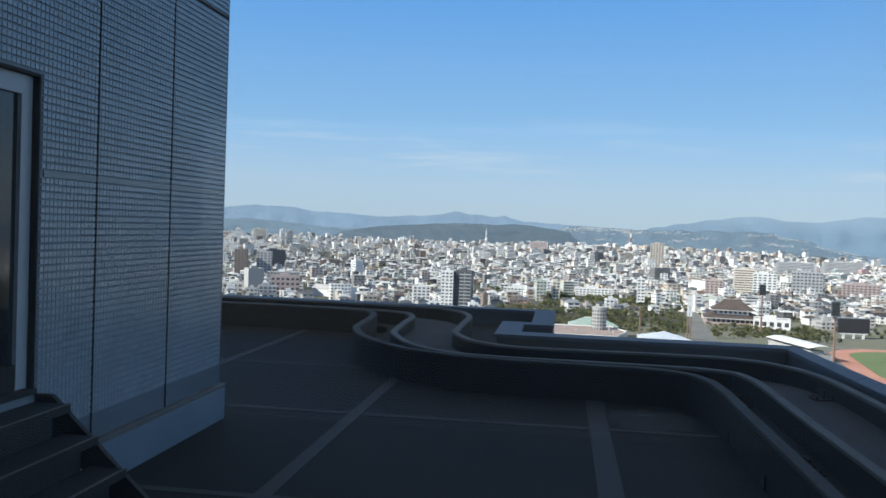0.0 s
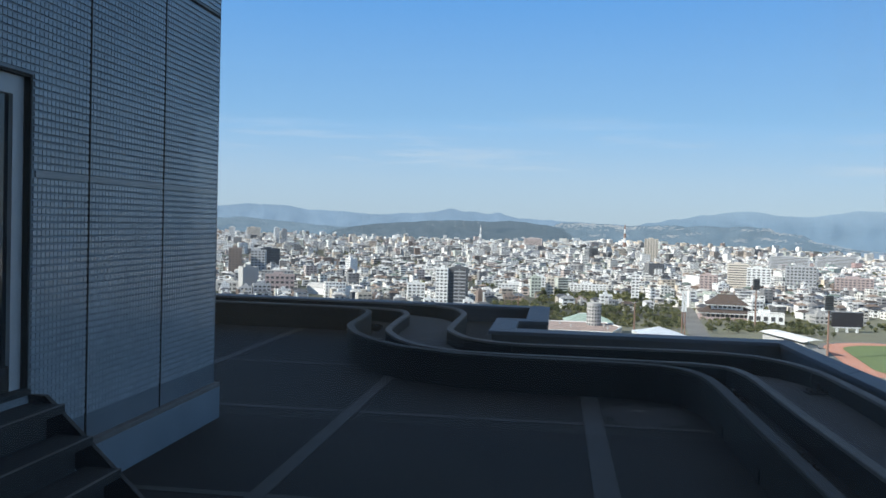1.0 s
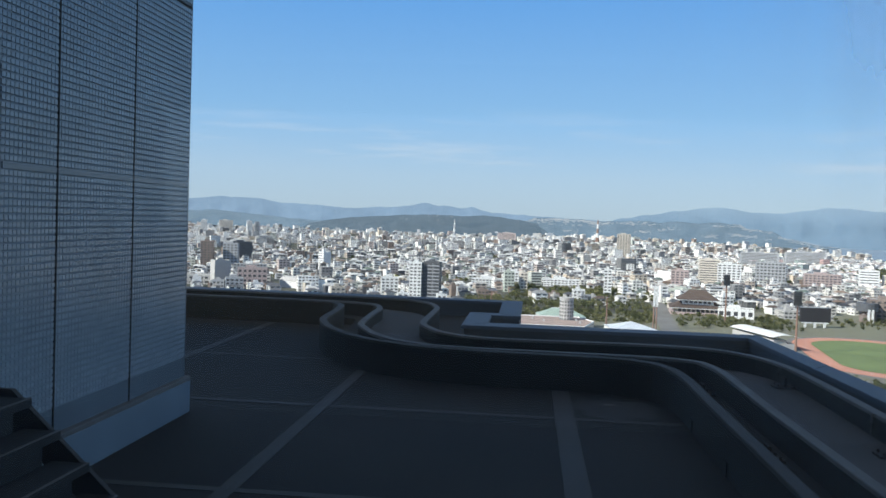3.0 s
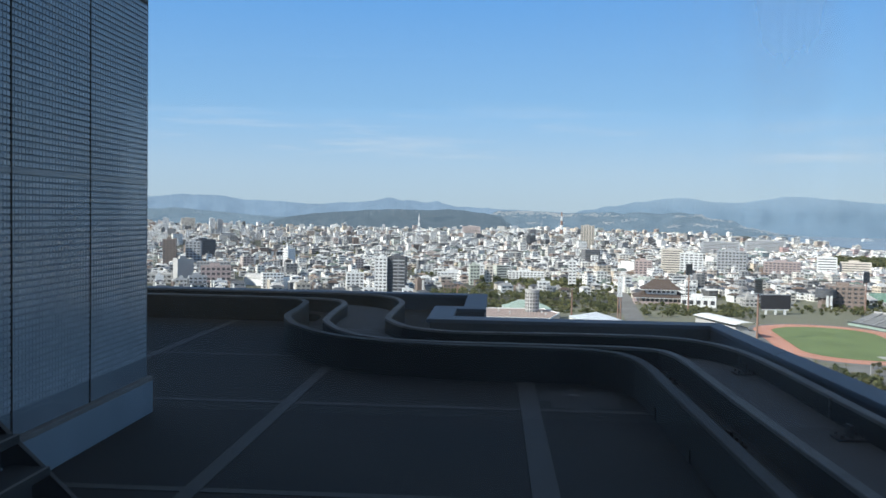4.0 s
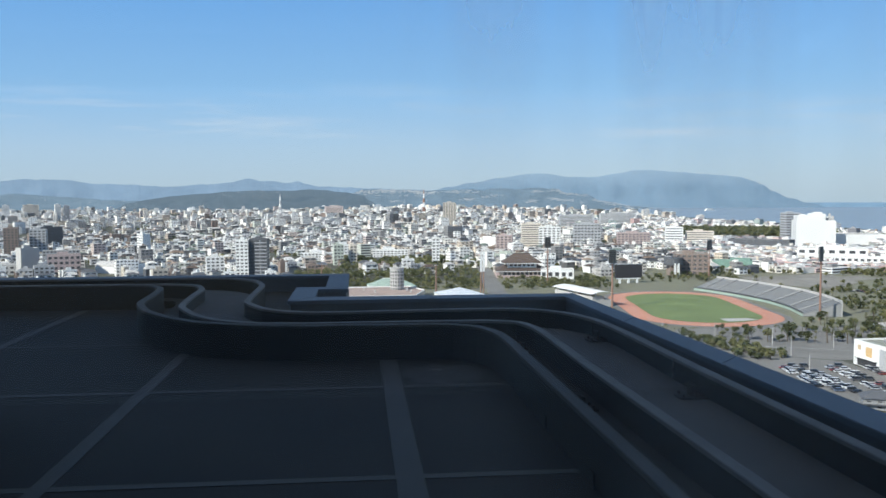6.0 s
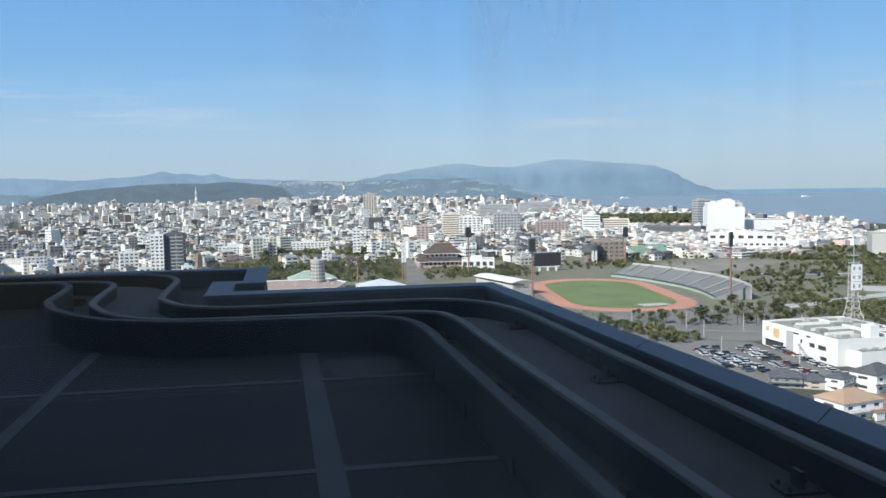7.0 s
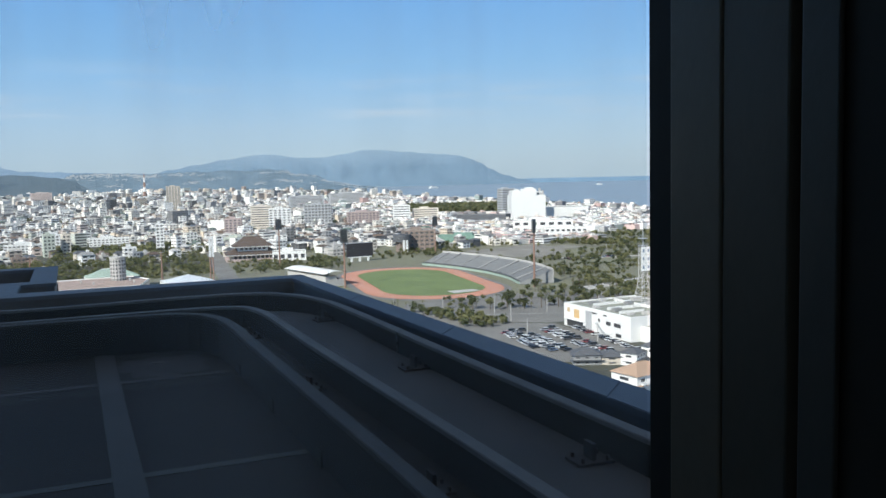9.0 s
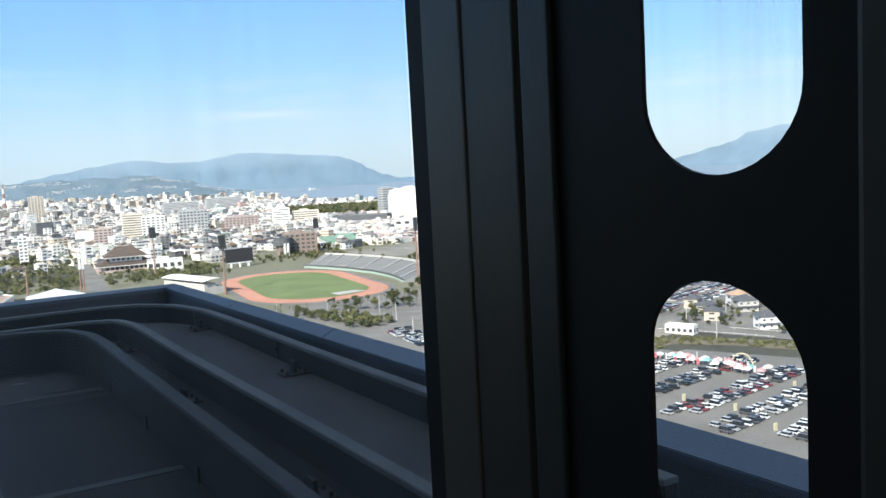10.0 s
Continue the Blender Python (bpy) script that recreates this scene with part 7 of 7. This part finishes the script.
for x0, y0, x1, y1, count in ((350, 470, 375, 430, 60), (460, 880, 560, 866, 150), (500, 700, 520, 640, 70), (178, 440, 190, 385, 40), (320, 500, 345, 470, 40)):
    for k in range(count):
        far_places.append((x0 + (x1 - x0) * k / count + shrub.gauss(0, 6), y0 + (y1 - y0) * k / count + shrub.gauss(0, 6)))
for k in range(15):
    x0, y0 = 318 + 14 * k, 486 + 17 * (k % 5) + 6 * k
    for j in range(46):
        x, y = x0 + 3.1 * j, y0 + 34 + 9 * math.sin(0.05 * j + k) - 0.55 * 3.1 * j * 0.6
        if x < 640 and y > 452 and not off_limits(x, y) and noise.noise((x * 0.03, y * 0.03, k)) > -0.12:
            low = shrub.uniform(1.2, 2.6)
            crown_faces(lambda q: bag.quad(q, k % 2), x, y, GROUND + low * 0.5, low * 0.8, low * 0.5, 14, 0.8, shrub)
for x, y in ((shrub.uniform(380, 640), 768 - 0.10 * shrub.uniform(0, 200) + shrub.uniform(-12, 10)) for _ in range(150)):
    if not off_limits(x, y):
        far_places.append((x, y))
for x, y in ((shrub.uniform(316, 362), shrub.uniform(394, 468)) for _ in range(60)):
    far_places.append((x, y))
for x, y in ((shrub.gauss(189, 3.5), shrub.uniform(386, 442)) for _ in range(16)):
    far_places.append((x, y))
bank = [Vector(p) for p in ((236, 256), (262, 264), (280, 243), (296, 208), (312, 170))]
for p, q in zip(bank, bank[1:]):
    for _ in range(int((q - p).length * 2.2)):
        c = p.lerp(q, shrub.random())
        low = shrub.uniform(0.7, 1.9)
        crown_faces(lambda f: bag.quad(f, 1), c.x + shrub.gauss(0, 3.6), c.y + shrub.gauss(0, 3.6), GROUND + 0.2 + low * 0.45, low * 0.9, low * 0.5, 22, 0.34, shrub)
hedge = [Vector(p) for p in ((176, 247), (196, 247.5), (216, 249), (238, 254))]
for p, q in zip(hedge, hedge[1:]):
    for k in range(int((q - p).length * 2.5)):
        c = p.lerp(q, shrub.random())
        low = shrub.uniform(0.9, 1.9)
        crown_faces(lambda f: bag.quad(f, int(k % 3 == 0)), c.x + shrub.gauss(0, 0.8), c.y + shrub.gauss(0, 0.8), GROUND + 0.2 + low * 0.45, low * 0.8, low * 0.5, 24, 0.3, shrub)
for _ in range(60):
    low = shrub.uniform(1.0, 2.6)
    crown_faces(lambda f: bag.quad(f, 0), shrub.uniform(300, 395), shrub.uniform(240, 300), GROUND + 0.15 + low * 0.5, low * 0.7, low * 0.5, 26, 0.4, shrub)
for x, y in far_places:
    if off_limits(x, y) or 338 < x < 446 and 660 < y < 792 and rnd.random() < 0.8 or 392 < x < 460 and 498 < y < 562:
        continue
    d = math.hypot(x, y)
    h = rnd.uniform(8, 14) if 1590 < d < 1900 and 560 < x < 880 else rnd.uniform(5, 9) if -60 < x < 130 and 790 < y < 1030 else rnd.uniform(2.4, 5.6)
    n = 48 if d < 900 else (34 if d < 1600 else 16)
    mi = 0 if rnd.random() < 0.38 else 1
    crown_faces(lambda q: bag.quad(q, mi), x, y, GROUND + h * 0.6, h * 0.5, h * 0.42, n, 0.65 if d < 900 else (1.3 if d < 1600 else 2.2), rnd)
    bag.quad([(x - 0.2, y, GROUND), (x + 0.2, y, GROUND), (x + 0.12, y, GROUND + h * 0.5), (x - 0.12, y, GROUND + h * 0.5)], 2)
for _ in range(900):
    x, y = shrub.uniform(-55, 215), shrub.uniform(706, 792)
    if not off_limits(x, y) and noise.noise((x * 0.02, y * 0.05, 7)) > -0.12:
        low = shrub.uniform(1.6, 3.4)
        crown_faces(lambda q: bag.quad(q, shrub.randint(0, 1)), x, y, GROUND + low * 0.5, low * 0.85, low * 0.5, 18, 0.7, shrub)
wd = bag.make("far_woods", [M_LEAF, M_LEAFWARM, M_TRUNK])
tagged(wd, label="dark green trees between the town blocks", category="trees", kind="stuff")

# ---- nearest town houses, one by one ----
walls = [(M_WHITE, "white"), (M_WHITE, "white"), (M_CONC, "pale grey"), (M_WHITE, "white"), (M_DARKW, "dark"), (M_BEIGE, "beige"), (M_GREYW, "grey"), (M_WHITE, "white"), (M_DARKW, "dark"), (M_CONC, "pale grey"), (M_WHITE, "white"), (M_BEIGE, "beige"), (M_GREYW, "grey"), (M_BROWN, "brown")]
roofs = [(M_SLATE, "slate-grey"), (M_SLATE, "slate-grey"), (M_SLATE, "slate-grey"), (M_CONC, "pale grey"), (M_CONCDARK, "grey"), (M_CONC, "pale grey"), (M_SLATE, "slate-grey"), (M_TEMPLE, "brown")]
for x, y, w, d, h, floors, style, flat, rot in near_spots:
    wm, wname = rnd.choice(walls)
    rm, rname = rnd.choice(roofs)
    deg = math.degrees(rot)
    words = {1: "one", 2: "two", 3: "three", 4: "four", 5: "five", 6: "six", 7: "seven", 8: "eight", 9: "nine", 10: "ten", 11: "eleven"}[floors]
    if flat:
        building("town_block", x, y, w, d, h, deg, wm, f"{wname} {words}-storey flat-roofed town block", floors, max(1, round(w / 4.2)), sides=(0, 1) if x < 0 else (0, 3), group="town blocks", category="building")
    else:
        building("town_house", x, y, w, d, h, deg, wm, f"{wname} {words}-storey house with a {rname} roof", floors, 2, sides=(0,), roofmat=rm, roof="hip", group="town houses", category="house")
